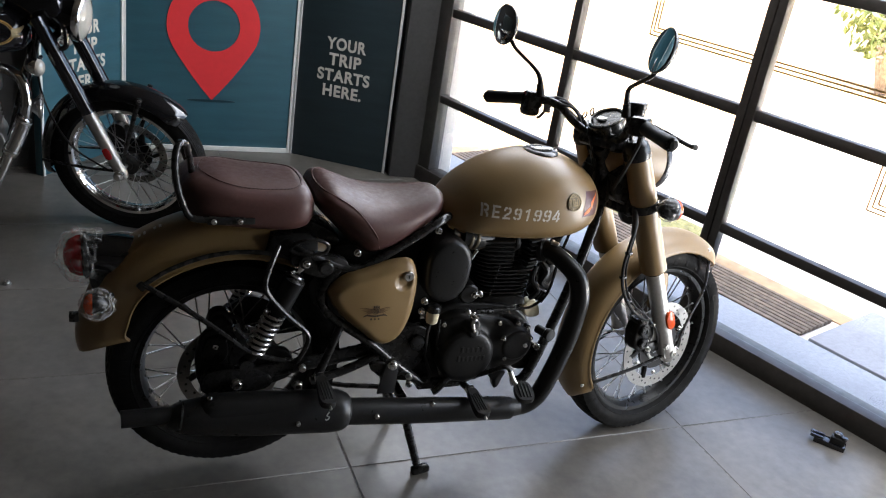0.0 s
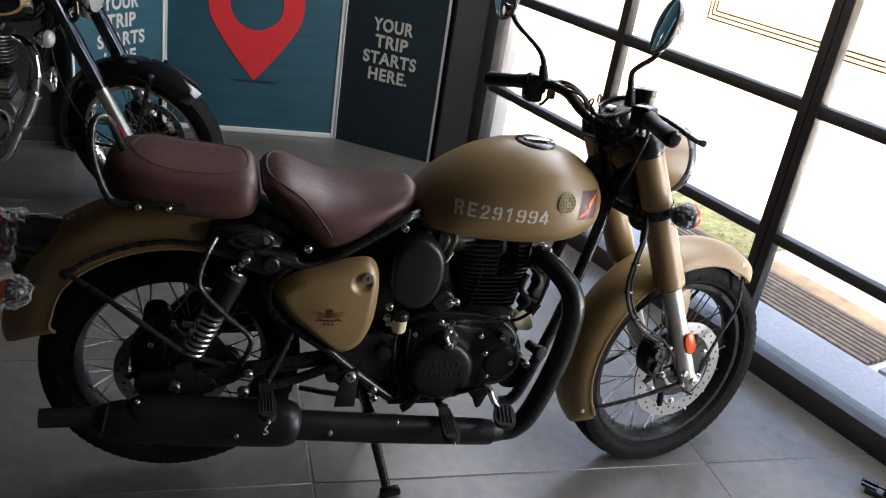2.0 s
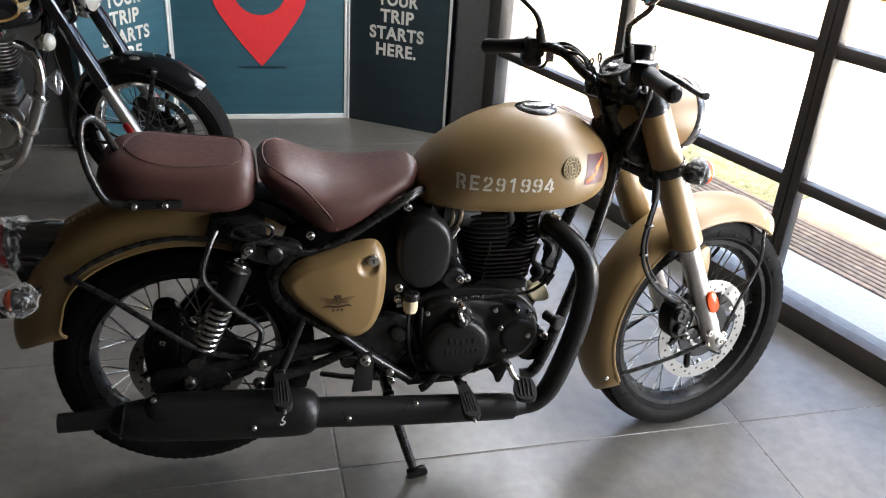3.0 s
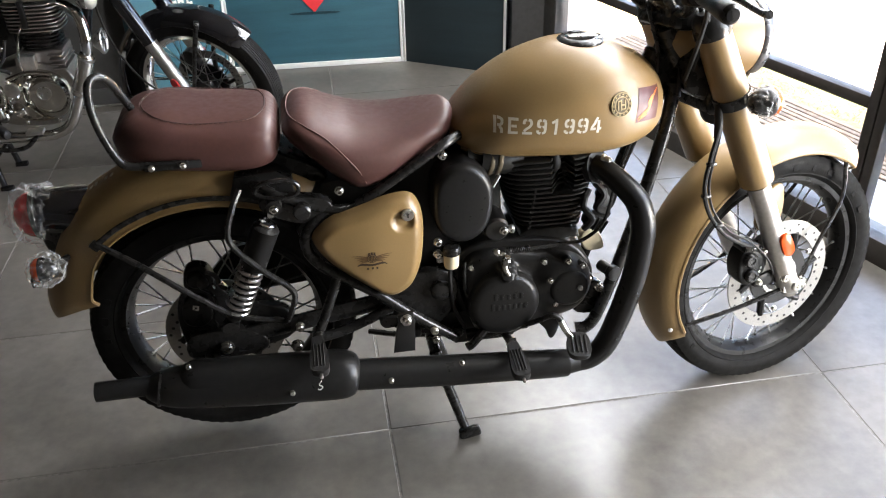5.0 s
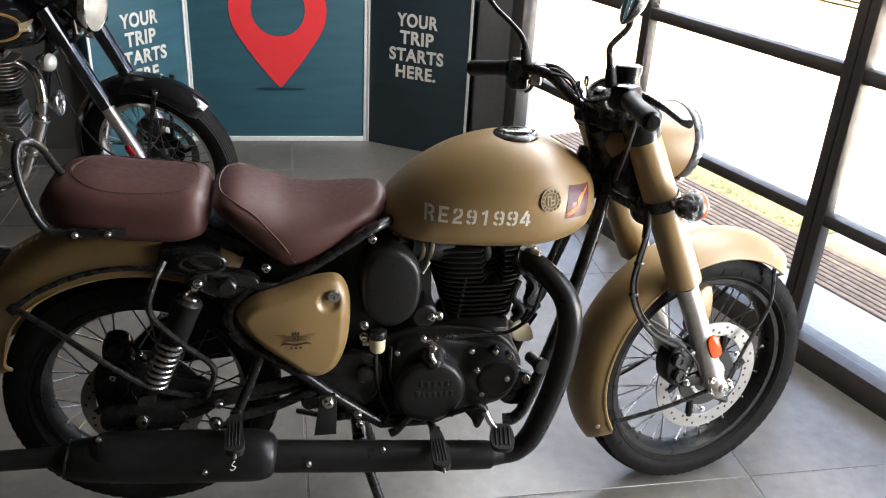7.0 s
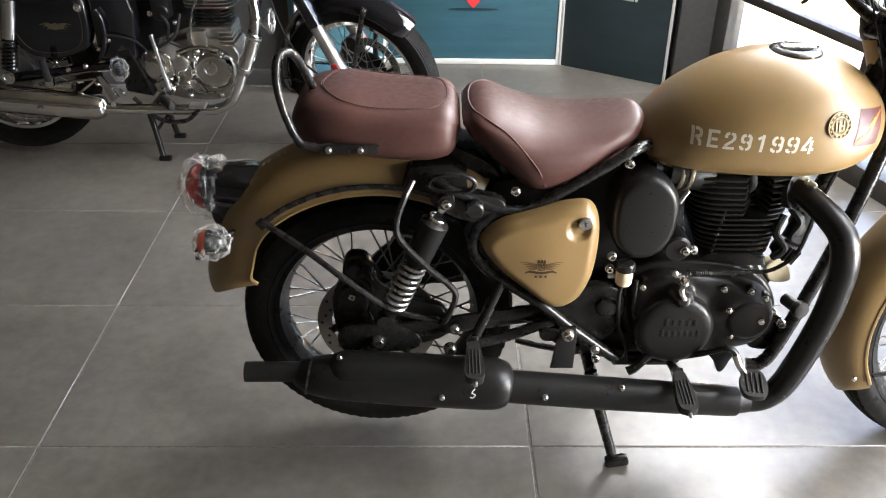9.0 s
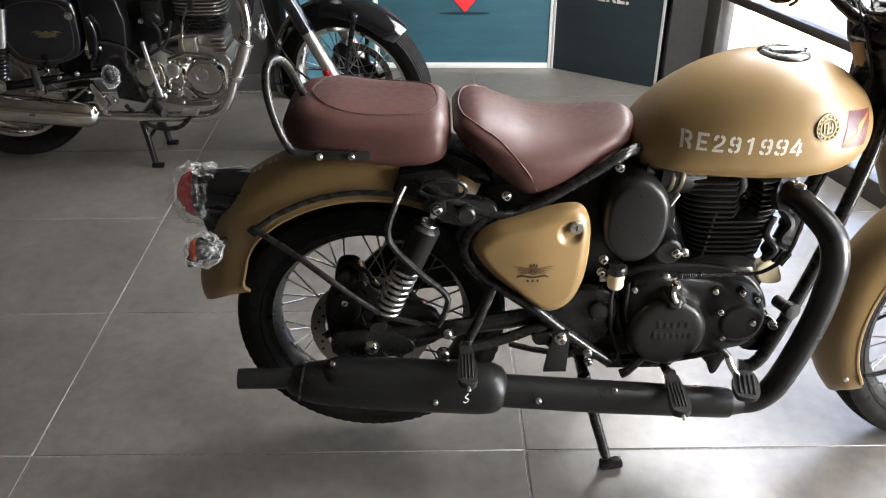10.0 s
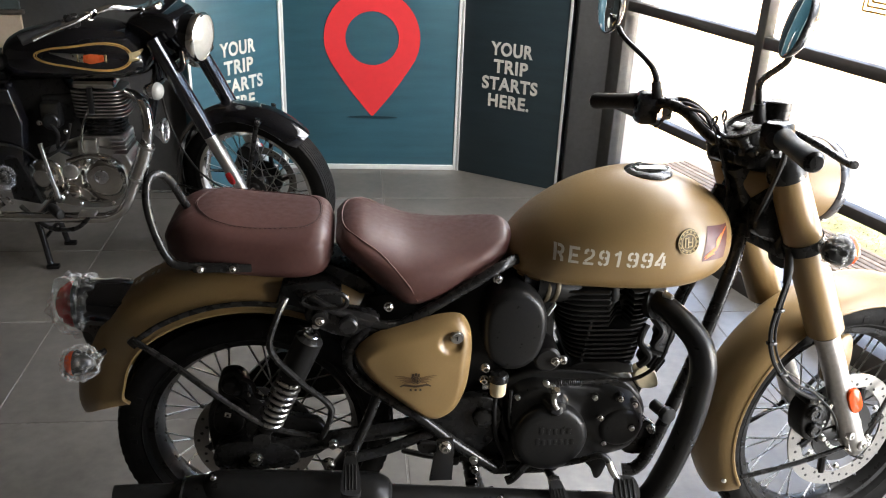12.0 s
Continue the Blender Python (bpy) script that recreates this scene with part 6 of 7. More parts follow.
    for s in (-1, 1):
        e0, e1 = Vector(rows[3][0 if s < 0 else 16]), Vector(rows[-4][0 if s < 0 else 16])
        part("stay", tube([e0 + Vector((-0.012, 0.001 * s, 0.004)), (FX + 0.155, 0.076 * s, FZ + 0.185), (FX + 0.085, 0.094 * s, FZ + 0.088), (FX + 0.045, 0.108 * s, FZ + 0.030), (FX + 0.030, 0.110 * s, FZ + 0.004)], [0.0052, 0.0048, 0.0048, 0.0055, 0.0065], n=8), M_BLACK, fg, xf=ST)
        part("stay", tube([e1 + Vector((0.010, 0.001 * s, 0.004)), (FX - 0.14, 0.094 * s, FZ - 0.048), (FX - 0.02, 0.110 * s, FZ - 0.012)], 0.0058, n=8), M_BLACK, fg, xf=ST)
        for q in (rows[4][2 if s < 0 else 14], rows[-4][2 if s < 0 else 14]):
            bolt(fg, Vector(q) + Vector((0, 0.0005 * s, 0)), 0.0055, 0.005, (0, s, 0)).matrix_basis = ST
        bolt(fg, (FX + 0.030, 0.112 * s, FZ + 0.004), 0.0075, 0.010, (0, s, 0)).matrix_basis = ST
        bolt(fg, (FX - 0.022, 0.112 * s, FZ - 0.012), 0.0075, 0.010, (0, s, 0)).matrix_basis = ST
    # toothed ring and hub bolts inside the brake disc
    bm = lathe([(0.052, -0.070), (0.052, -0.066), (0.043, -0.066), (0.043, -0.070)], (FX, 0, FZ), n=48, ring=True)
    for k in range(30):
        a = 2 * math.pi * k / 30
        box((FX + 0.0475 * math.cos(a), -0.0708, FZ + 0.0475 * math.sin(a)), (0.008, 0.0016, 0.004), bm, rot=Matrix.Rotation(-a, 3, "Y"))
    part("sensor_ring", bm, M_STEEL, fg, "slotted steel sensor ring", xf=ST)
    for k in range(6):
        a = 2 * math.pi * (k + 0.5) / 6
        bolt(fg, (FX + 0.098 * math.cos(a), -0.067, FZ + 0.098 * math.sin(a)), 0.0065, 0.006).matrix_basis = ST
    # painted bridge between the fork and the guard
    part("guard_bracket", slab([(FX - 0.105, FZ + 0.170), (FX - 0.080, FZ + 0.245), (FX - 0.040, FZ + 0.262), (FX - 0.028, FZ + 0.205), (FX - 0.040, FZ + 0.150), (FX - 0.072, FZ + 0.140)], -0.070, -0.078, 0.003), M_SAND, fg, "sand-painted mudguard bracket", xf=ST)
    bolt(fg, (FX - 0.052, -0.079, FZ + 0.160), 0.0065, 0.008).matrix_basis = ST
    # headlamp nacelle
    L0, LA = Vector((0.686, 0, 0.957)), Vector((1, 0, -0.12)).normalized()
    nac = part("headlamp", lathe([(0.03, -0.03), (0.056, 0.0), (0.072, 0.04), (0.083, 0.09), (0.089, 0.14), (0.0915, 0.170), (0.0915, 0.179), (0.088, 0.180)], L0, LA, 40), M_SAND, bike, "sand-painted headlamp nacelle", xf=SB)
    part("lamp_rim", lathe([(0.086, 0.164), (0.0925, 0.166), (0.0955, 0.172), (0.0960, 0.182), (0.0930, 0.192), (0.085, 0.198), (0.082, 0.188)], L0, LA, 48, ring=True), M_GUN, nac, "dark grey headlamp rim", xf=SB)
    part("lamp_glass", lathe([(0.085, 0.185), (0.074, 0.198), (0.052, 0.209), (0.025, 0.214), (0.001, 0.215)], L0, LA, 40), M_LENS, nac, "clear headlamp lens", xf=SB)
    bolt(nac, L0 + LA * 0.17 + Vector((0, -0.055, -0.076)), 0.005, 0.006).matrix_basis = SB
    part("nacelle_top", slab([(0.635, 0.985), (0.64, 1.015), (0.70, 1.045), (0.76, 1.035), (0.785, 1.00), (0.72, 0.975)], 0.062, -0.062, 0.016, 4), M_BLACK, nac, xf=SB)
    DA = Vector((-0.55, 0, 1)).normalized()
    part("speedometer", lathe([(0.040, -0.03), (0.050, -0.012), (0.053, 0.006), (0.053, 0.014), (0.049, 0.018), (0.045, 0.013), (0.001, 0.013)], (0.672, 0.0, 1.052), DA, 36), M_BLACK, nac, "round speedometer", xf=SB)
    part("dial_glass", lathe([(0.044, 0.0135), (0.044, 0.0145)], (0.672, 0, 1.052), DA, 28), M_BLACK, nac, xf=SB)
    part("dial_bezel", lathe([(0.0495, 0.016), (0.0525, 0.019), (0.0495, 0.021), (0.046, 0.018)], (0.672, 0, 1.052), DA, 36, ring=True), M_STEEL, nac, xf=SB)
    part("ignition_barrel", lathe([(0.012, 0), (0.012, 0.018), (0.009, 0.02)], (0.640, -0.035, 1.03), DA, 16), M_BLACK, nac, xf=SB)
    for s in (-1, 1):
        part("bar_clamp", box((0.652, 0.032 * s, 1.018), (0.036, 0.022, 0.036), bevel=0.006), M_BLACK, nac, xf=SB)
    part("dial_display", box((0.655, 0.010, 1.0635), (0.018, 0.030, 0.003), bevel=0.001, rot=Matrix.Rotation(-0.50, 3, "Y")), M_STEEL, nac, "grey dial display", xf=SB)
    for x, y, z, lean in ((0.622, 0.045, 1.068, 0.55), (0.634, 0.030, 1.080, 0.05)):
        bm = lathe([(0.0085, -0.002), (0.0105, -0.003), (0.0125, 0.0), (0.0105, 0.003), (0.0085, 0.002)], (0, 0, 0), (1, -0.09, 0), 20, ring=True)
        bm.transform(Matrix.Translation((x, y, z)) @ Matrix.Rotation(lean, 4, "X") @ Matrix.Diagonal((1, 0.62, 1.1, 1)))
        part("key_loop", bm, M_GRIP, nac, "black rubber key loop", xf=SB)
        part("key_cord", tube([(x, y, z - 0.014), (x + 0.003, y - 0.006, z - 0.030), (x + 0.006, y - 0.006, z - 0.048)], 0.0022, n=6), M_GRIP, nac, xf=SB)
    # handlebar
    bars = [(0.518, -0.342, 1.072), (0.540, -0.275, 1.080), (0.568, -0.20, 1.088), (0.605, -0.14, 1.080), (0.637, -0.10, 1.040), (0.650, -0.06, 1.018), (0.652, 0, 1.015)]
    bars = bars + [(x, -y, z) for x, y, z in reversed(bars[:-1])]
    hb = part("handlebar", tube(bars, 0.0125, n=14), M_BLACK, bike, "black handlebar with rubber grips", xf=SB)
    for s in (-1, 1):
        gp = [Vector((0.516, 0.350 * s, 1.071)), Vector((0.540, 0.275 * s, 1.080)), Vector((0.556, 0.234 * s, 1.085))]
        part("grip", tube([gp[0], gp[0] * 0.96 + gp[1] * 0.04, gp[1], gp[2]], [0.016, 0.0195, 0.0175, 0.0195], n=18), M_GRIP, hb, "ribbed rubber grip", xf=SB)
        part("bar_end", lathe([(0.016, 0), (0.018, 0.004), (0.012, 0.012), (0.001, 0.013)], gp[0], (-0.3, s, -0.05), 18), M_BLACK, hb, xf=SB)
        part("switch_pod", box((0.565, 0.206 * s, 1.086), (0.050, 0.05, 0.052), bevel=0.012, rot=Matrix.Rotation(-0.3 * s, 3, "Z")), M_BLACK, hb, xf=SB)
        part("lever", tube([(0.594, 0.178 * s, 1.088), (0.611, 0.203 * s, 1.084), (0.608, 0.268 * s, 1.075), (0.585, 0.348 * s, 1.066), (0.579, 0.376 * s, 1.066)], [0.009, 0.0085, 0.007, 0.0062, 0.008], n=10), M_BLACK, hb, "black hand lever", xf=SB)
        part("lever_perch", box((0.596, 0.175 * s, 1.089), (0.032, 0.034, 0.026), bevel=0.006), M_BLACK, hb, xf=SB)
        b0, dz = (0.150, -0.012) if s < 0 else (0.180, -0.010)
        mr = part("mirror", tube([(0.570, b0 * s, 1.098), (0.560, (b0 + 0.002) * s, 1.150), (0.546, (b0 + 0.02) * s, 1.180), (0.520, 0.252 * s, 1.232 + dz), (0.512, 0.270 * s, 1.255 + dz)], [0.0085, 0.0075, 0.0058, 0.0058, 0.007], n=10), M_BLACK, bike, "round black rear-view mirror on a bent stem", xf=SB)
        mc, ma = Vector((0.500, 0.290 * s, 1.298 + dz)), Vector((-1, 0.10, 0.06)) if s > 0 else Vector((-0.86, 0.43, 0.27)).normalized()
        part("mirror_shell", lathe([(0.001, -0.026), (0.030, -0.022), (0.050, -0.010), (0.0575, 0.0), (0.0575, 0.004), (0.055, 0.005)], mc, ma, 32), M_BLACK, mr, xf=SB)
        part("mirror_glass", lathe([(0.0545, 0.0040), (0.0540, 0.0052), (0.046, 0.0064), (0.034, 0.0076), (0.018, 0.0085), (0.001, 0.0088)], mc, ma, 40), M_MIRROR, mr, "mirror glass", xf=SB)
        part("stem_boot", tube([(0.569, b0 * s, 1.10), (0.563, (b0 + 0.002) * s, 1.135)], [0.013, 0.010], n=12), M_GRIP, mr, xf=SB)
        indicator(bike, (0.765, 0.10 * s, 0.845), (0.772, 0.185 * s, 0.838), (1, 0.1 * s, 0), SB, M_AMBER, 0.74, 1.08)
    part("switch_housing", box((0.562, 0.212, 1.064), (0.046, 0.058, 0.052), bevel=0.012, rot=Matrix.Rotation(-0.3, 3, "Z")), M_BLACK, hb, xf=SB)
    part("switch_button", box((0.540, 0.205, 1.060), (0.010, 0.020, 0.012), bevel=0.003), M_GRIP, hb, xf=SB)
    part("lever_pivot", lathe([(0.011, -0.012), (0.012, 0.0), (0.011, 0.012), (0.006, 0.016)], (0.588, 0.165, 1.066), (0, 0, 1), 14), M_STEEL, hb, "plated lever pivot", xf=SB)
    part("lever_stop", tube([(0.585, 0.170, 1.058), (0.580, 0.182, 1.040), (0.574, 0.190, 1.034)], 0.004, n=8), M_BLACK, hb, xf=SB)
    for k in range(2):
        part("control_cable", tube([(0.590, 0.165 - 0.02 * k, 1.075), (0.612, 0.135 - 0.015 * k, 1.092 - 0.01 * k), (0.640, 0.100, 1.070), (0.655, 0.075, 1.020), (0.672, 0.050, 0.955)], 0.0042, n=8), M_GRIP, hb, xf=SB)
    part("brake_master", lathe([(0.024, 0), (0.024, 0.035), (0.027, 0.036), (0.027, 0.052), (0.022, 0.055), (0.001, 0.055)], (0.608, -0.150, 1.085), (0, 0, 1), 24), M_BLACK, hb, "black brake fluid cup", xf=SB)
    part("clutch_cable", tube([(0.600, 0.19, 1.085), (0.635, 0.145, 1.075), (0.665, 0.09, 1.03), (0.69, 0.0, 0.96), (0.655, -0.06, 0.84)], 0.0045, n=8), M_GRIP, hb, xf=SB)
    part("throttle_cable", tube([(0.590, -0.195, 1.085), (0.625, -0.165, 1.035), (0.645, -0.12, 0.96), (0.660, -0.07, 0.88)], 0.0052, n=8), M_GRIP, hb, xf=SB)
    part("throttle_cable", tube([(0.595, -0.195, 1.075), (0.64, -0.15, 1.05), (0.665, -0.12, 0.99), (0.675, -0.075, 0.90)], 0.0045, n=8), M_GRIP, hb, xf=SB)
    part("wiring_sleeve", tube([(0.585, 0.215, 1.085), (0.63, 0.16, 1.095), (0.655, 0.10, 1.06), (0.69, 0.06, 0.99)], 0.006, n=8), M_GRIP, hb, xf=SB)
    return bike


M_WINGS = material("brown_print", (0.105, 0.058, 0.024), 0.5, grain=0.15, scale=300)
sand_motorcycle()


# ---- the black motorcycle ----
def black_motorcycle():
    bike = empty("motorcycle", Matrix.Translation((-1.52, 1.75, 0)),
                 "gloss black classic motorcycle with polished engine and chrome exhaust", "motorcycle")
    RX, RZ, FX, FZ = -0.385, 0.345, 0.996, 0.324
    I4 = Matrix.Identity(4)
    RAKE = radians(26.2)
    ST = steer_matrix((0.69, 0, 0.86), RAKE, radians(-25.2))
    SB = steer_matrix((0.69, 0, 0.86), radians(27), radians(-20))
    wheel(bike, "rear_wheel", (RX, 0, RZ), 0.325, 0.055, 0.232, 0.085, 0.045, I4, M_CHROME, M_STEEL, None, hub_mat=M_ALLOY)
    wheel(bike, "front_wheel", (FX, 0, FZ), 0.326, 0.047, 0.242, 0.050, 0.034, ST, M_CHROME, M_STEEL, (0.140, 0.060), ribs=True, disc_side=1)

    # frame
    fr = part("frame", tube([(0.64, 0, 0.90), (0.60, 0, 0.84), (0.40, 0, 0.78), (0.10, 0, 0.76)], 0.024), M_GLOSS, bike, "gloss black tubular frame")
    part("down_tube", tube([(0.66, 0, 0.86), (0.60, 0, 0.62), (0.545, 0, 0.40), (0.50, 0, 0.30)], 0.020), M_GLOSS, fr)
    for s in (-1, 1):
        part("rear_tube", tube([(0.12, 0.07 * s, 0.74), (-0.10, 0.10 * s, 0.72), (-0.35, 0.11 * s, 0.735), (-0.55, 0.10 * s, 0.74)], 0.013), M_GLOSS, fr)
        part("seat_tube", tube([(0.12, 0.08 * s, 0.74), (0.10, 0.09 * s, 0.55), (0.12, 0.09 * s, 0.33)], 0.015), M_GLOSS, fr)
        part("swingarm", tube([(0.12, 0.09 * s, 0.40), (-0.10, 0.105 * s, 0.38), (RX, 0.105 * s, RZ)], 0.019), M_GLOSS, fr)
        top, bot = Vector((-0.285, 0.13 * s, 0.66)), Vector((-0.355, 0.13 * s, 0.365))
        d = (bot - top).normalized()
        sh = part("shock_absorber", tube([top, top + d * 0.15], 0.029, n=20, steps=1), M_CHROME, bike, "chrome covered shock absorber")
        part("spring", coil(top + d * 0.15, top + d * 0.27, 0.025, 0.005, 8), M_GLOSS, sh)
        part("damper", tube([top + d * 0.14, bot], 0.015, n=12), M_MATTE, sh)
        bolt(sh, (bot.x, 0.15 * s, bot.z), 0.022, 0.012, (0, s, 0), M_CHROME)
        bolt(sh, (top.x, 0.15 * s, top.z), 0.012, 0.012, (0, s, 0), M_CHROME)
    # mudguards
    mudguard(bike, (RX, 0, RZ), 0.405, 0.085, 0.07, 55, 178, M_GLOSS, I4, "rear_mudguard", "gloss black rear mudguard")
    fg, rows = mudguard(bike, (FX, 0, FZ), 0.357, 0.066, 0.048, 47.5, 198, M_GLOSS, ST, "front_mudguard", "gloss black front mudguard", flare0=0.0, flare1=0.014, pinch=0.40)
    for s in (-1, 1):
        part("stay", tube([(FX + 0.07, 0.066 * s, FZ + 0.335), (FX + 0.03, 0.085 * s, FZ + 0.16), (FX, 0.10 * s, FZ)], [0.011, 0.009, 0.008], n=10, flat=0.6), M_BLACK, fg, xf=ST)
        part("stay", tube([(FX - 0.34, 0.068 * s, FZ - 0.03), (FX - 0.17, 0.085 * s, FZ - 0.02), (FX - 0.02, 0.10 * s, FZ)], 0.006, n=8), M_BLACK, fg, xf=ST)
    bolt(fg, (FX + 0.072, -0.068, FZ + 0.327), 0.007, 0.006, mat=M_CHROME).matrix_basis = ST
    # fork
    slope = Vector((-math.sin(RAKE), 0, math.cos(RAKE)))
    A = Vector((FX, 0, FZ))
    fork = part("front_fork", tube([A + slope * 0.58 + Vector((0, -0.12, 0)), A + slope * 0.58 + Vector((0, 0.12, 0))], 0.018, n=14), M_CHROME, bike, "telescopic fork with gloss black covers and alloy sliders", xf=ST)
    for s in (-1, 1):
        o = Vector((0, 0.10 * s, 0))
        leg = part("slider", tube([A + o - slope * 0.03, A + o - slope * 0.012, A + o + slope * 0.02, A + o + slope * 0.29], [0.017, 0.024, 0.026, 0.0265], n=20, steps=3), M_ALLOY, fork, "bright alloy fork slider", xf=ST)
        part("axle_cap", lathe([(0.020, 0), (0.020, 0.02), (0.013, 0.026), (0.013, 0.034), (0.001, 0.035)], A + Vector((0, 0.118 * s, 0)), (0, s, 0), 14), M_BOLT, leg, xf=ST)
        part("cover", tube([A + o + slope * 0.285, A + o + slope * 0.30, A + o + slope * 0.55, A + o + slope * 0.68], [0.029, 0.030, 0.030, 0.029], n=22, steps=3), M_GLOSS, fork, "gloss black fork cover", xf=ST)
        rf = slab([(-0.013, -0.018), (-0.013, 0.018), (0.0, 0.026), (0.013, 0.018), (0.013, -0.018), (0.0, -0.026)], 0, 0.006 * s, 0.003)
        part("side_reflector", rf, M_RED, leg, "red side reflector", xf=ST @ Matrix.Translation(A + o + slope * 0.10 + Vector((0.0, 0.026 * s, 0))) @ Matrix.Rotation(-RAKE, 4, "Y"))
        part("lamp_bracket", tube([A + slope * 0.55 + Vector((0, 0.10 * s, 0)), A + slope * 0.55 + Vector((0.05, 0.10 * s, 0.02)), (0.80, 0.085 * s, 0.90)], 0.010, n=10), M_GLOSS, fork, xf=ST)
        indicator(bike, (0.690, 0.08 * s, 0.765), (0.690, 0.165 * s, 0.757), (1, 0.0, 0), SB, M_LENS, False, 1.10, M_CHROME)
    part("brake_hose", tube([(0.90, 0.12, 0.42), (0.84, 0.13, 0.55), (0.80, 0.11, 0.72), (0.70, 0.05, 0.95)], 0.005, n=8), M_GRIP, fork, xf=ST)
    part("mudguard_cable", tube([(0.66, -0.06, 0.82), (0.70, -0.10, 0.60), (0.80, -0.115, 0.42), (0.95, -0.115, 0.33)], 0.004, n=8), M_GRIP, fork, xf=ST)
    part("caliper", slab([(0.905, 0.36), (0.89, 0.43), (0.93, 0.465), (0.965, 0.44), (0.955, 0.37)], 0.04, 0.095, 0.008), M_MATTE, fork, xf=ST)
    # headlamp
    L0, LA = Vector((0.71, 0, 0.925)), Vector((1, 0, -0.08)).normalized()
    nac = part("headlamp", lathe([(0.03, -0.04), (0.060, 0.0), (0.076, 0.04), (0.084, 0.08), (0.087, 0.10)], L0, LA, 40), M_GLOSS, bike, "black headlamp with chrome rim and clear lens", xf=SB)
    part("lamp_rim", lathe([(0.085, 0.095), (0.093, 0.10), (0.095, 0.112), (0.092, 0.122), (0.084, 0.128), (0.080, 0.12)], L0, LA, 44, ring=True), M_CHROME, nac, "chrome headlamp rim", xf=SB)
    part("lamp_glass", lathe([(0.084, 0.12), (0.070, 0.132), (0.045, 0.142), (0.02, 0.146), (0.001, 0.147)], L0, LA, 40), M_LENS, nac, "clear fluted headlamp lens", xf=SB)
    part("nacelle_top", slab([(0.57, 0.93), (0.59, 0.99), (0.68, 1.02), (0.76, 1.00), (0.77, 0.94), (0.68, 0.90)], 0.08, -0.08, 0.02, 4), M_GLOSS, nac, xf=SB)
    part("speedometer", lathe([(0.045, 0), (0.047, 0.012), (0.042, 0.018), (0.001, 0.014)], (0.65, 0, 1.005), (-0.4, 0, 1), 28), M_CHROME, nac, xf=SB)
    # handlebar
    bars = [(0.365, -0.36, 0.985), (0.43, -0.29, 1.005), (0.50, -0.22, 1.025), (0.57, -0.15, 1.05), (0.61, -0.09, 1.03), (0.62, 0, 1.015)]
    bars = bars + [(x, -y, z) for x, y, z in reversed(bars[:-1])]
    hb = part("handlebar", tube(bars, 0.0115, n=14), M_CHROME, bike, "chrome handlebar with black grips", xf=SB)
    for s in (-1, 1):
        part("grip", tube([(0.355, 0.37 * s, 0.982), (0.40, 0.32 * s, 0.997), (0.45, 0.265 * s, 1.012)], [0.019, 0.0175, 0.019], n=16), M_GRIP, hb, "black rubber grip", xf=SB)
        part("switch_pod", box((0.475, 0.24 * s, 1.02), (0.05, 0.04, 0.045), bevel=0.01, rot=Matrix.Rotation(-0.8 * s, 3, "Z")), M_BLACK, hb, xf=SB)
        part("lever", tube([(0.53, 0.22 * s, 1.04), (0.52, 0.26 * s, 1.035), (0.45, 0.34 * s, 1.01), (0.415, 0.385 * s, 0.995)], [0.009, 0.008, 0.0065, 0.008], n=10), M_CHROME, hb, "polished hand lever", xf=SB)
        part("lever_perch", box((0.53, 0.205 * s, 1.042), (0.03, 0.035, 0.024), bevel=0.005), M_CHROME, hb, xf=SB)
    # fuel tank
    table = [(0.10, 0.06, 0.780, 0.860), (0.13, 0.095, 0.762, 0.898), (0.20, 0.125, 0.752, 0.930), (0.32, 0.145, 0.748, 0.958), (0.44, 0.150, 0.750, 0.965), (0.54, 0.142, 0.757, 0.945), (0.61, 0.115, 0.775, 0.905), (0.64, 0.065, 0.81, 0.865)]
    tank = part("fuel_tank", body_of(table, 0.45, 2.2, 2.6, 40, 5), M_GLOSS, bike, "gloss black fuel tank with gold pinstripes")
    fine = smooth_rows(table, 5)

    def side(x, z, lift=0.001):
        return (x, -(side_of(fine, x, z, 0.45, 2.2, 2.6) + lift), z)
    for k, (rx, rz) in enumerate(((0.150, 0.067), (0.143, 0.061))):
        loop = [side(0.432 + rx * math.cos(a) * (1 if math.cos(a) > 0 else 1.25), 0.852 + rz * math.sin(a) * (0.55 + 0.45 * max(0, math.cos(a) + 0.35) / 1.35)) for a in (2 * math.pi * i / 40 for i in range(40))]
        part("pinstripe", tube(loop, (0.0030, 0.0014)[k], n=6, steps=2, closed=True, flat=0.4), M_GOLD, tank, "gold pinstripe")
    bm = bmesh.new()
    tube([side(0.30, 0.865, 0.002), side(0.36, 0.857, 0.003), side(0.42, 0.850, 0.004)], [0.001, 0.009, 0.016], bm, 8, 4, flat=0.25)
    part("badge_wing", bm, M_STEEL, tank, "chrome wing of the tank badge")
    bm = tube([side(0.405, 0.850, 0.004), side(0.445, 0.848, 0.005), side(0.49, 0.851, 0.004)], [0.010, 0.019, 0.012], n=10, flat=0.25)
    part("badge_centre", bm, M_FLAMEDARK2, tank, "orange-red tank badge")
    for x in (0.400, 0.496):
        part("badge_end", box(side(x, 0.850, 0.004), (0.006, 0.006, 0.026), bevel=0.001), M_BADGE, tank)
    bm = bmesh.new()
    tube([side(0.574, 0.855, 0.002), side(0.60, 0.862, 0.003), side(0.615, 0.875, 0.003)], [0.012, 0.010, 0.002], bm, 8, 3, flat=0.3)
    tube([side(0.574, 0.845, 0.002), side(0.605, 0.842, 0.003)], [0.010, 0.003], bm, 8, 3, flat=0.3)
    part("badge_trim", bm, M_BADGE, tank, "gold badge trim")
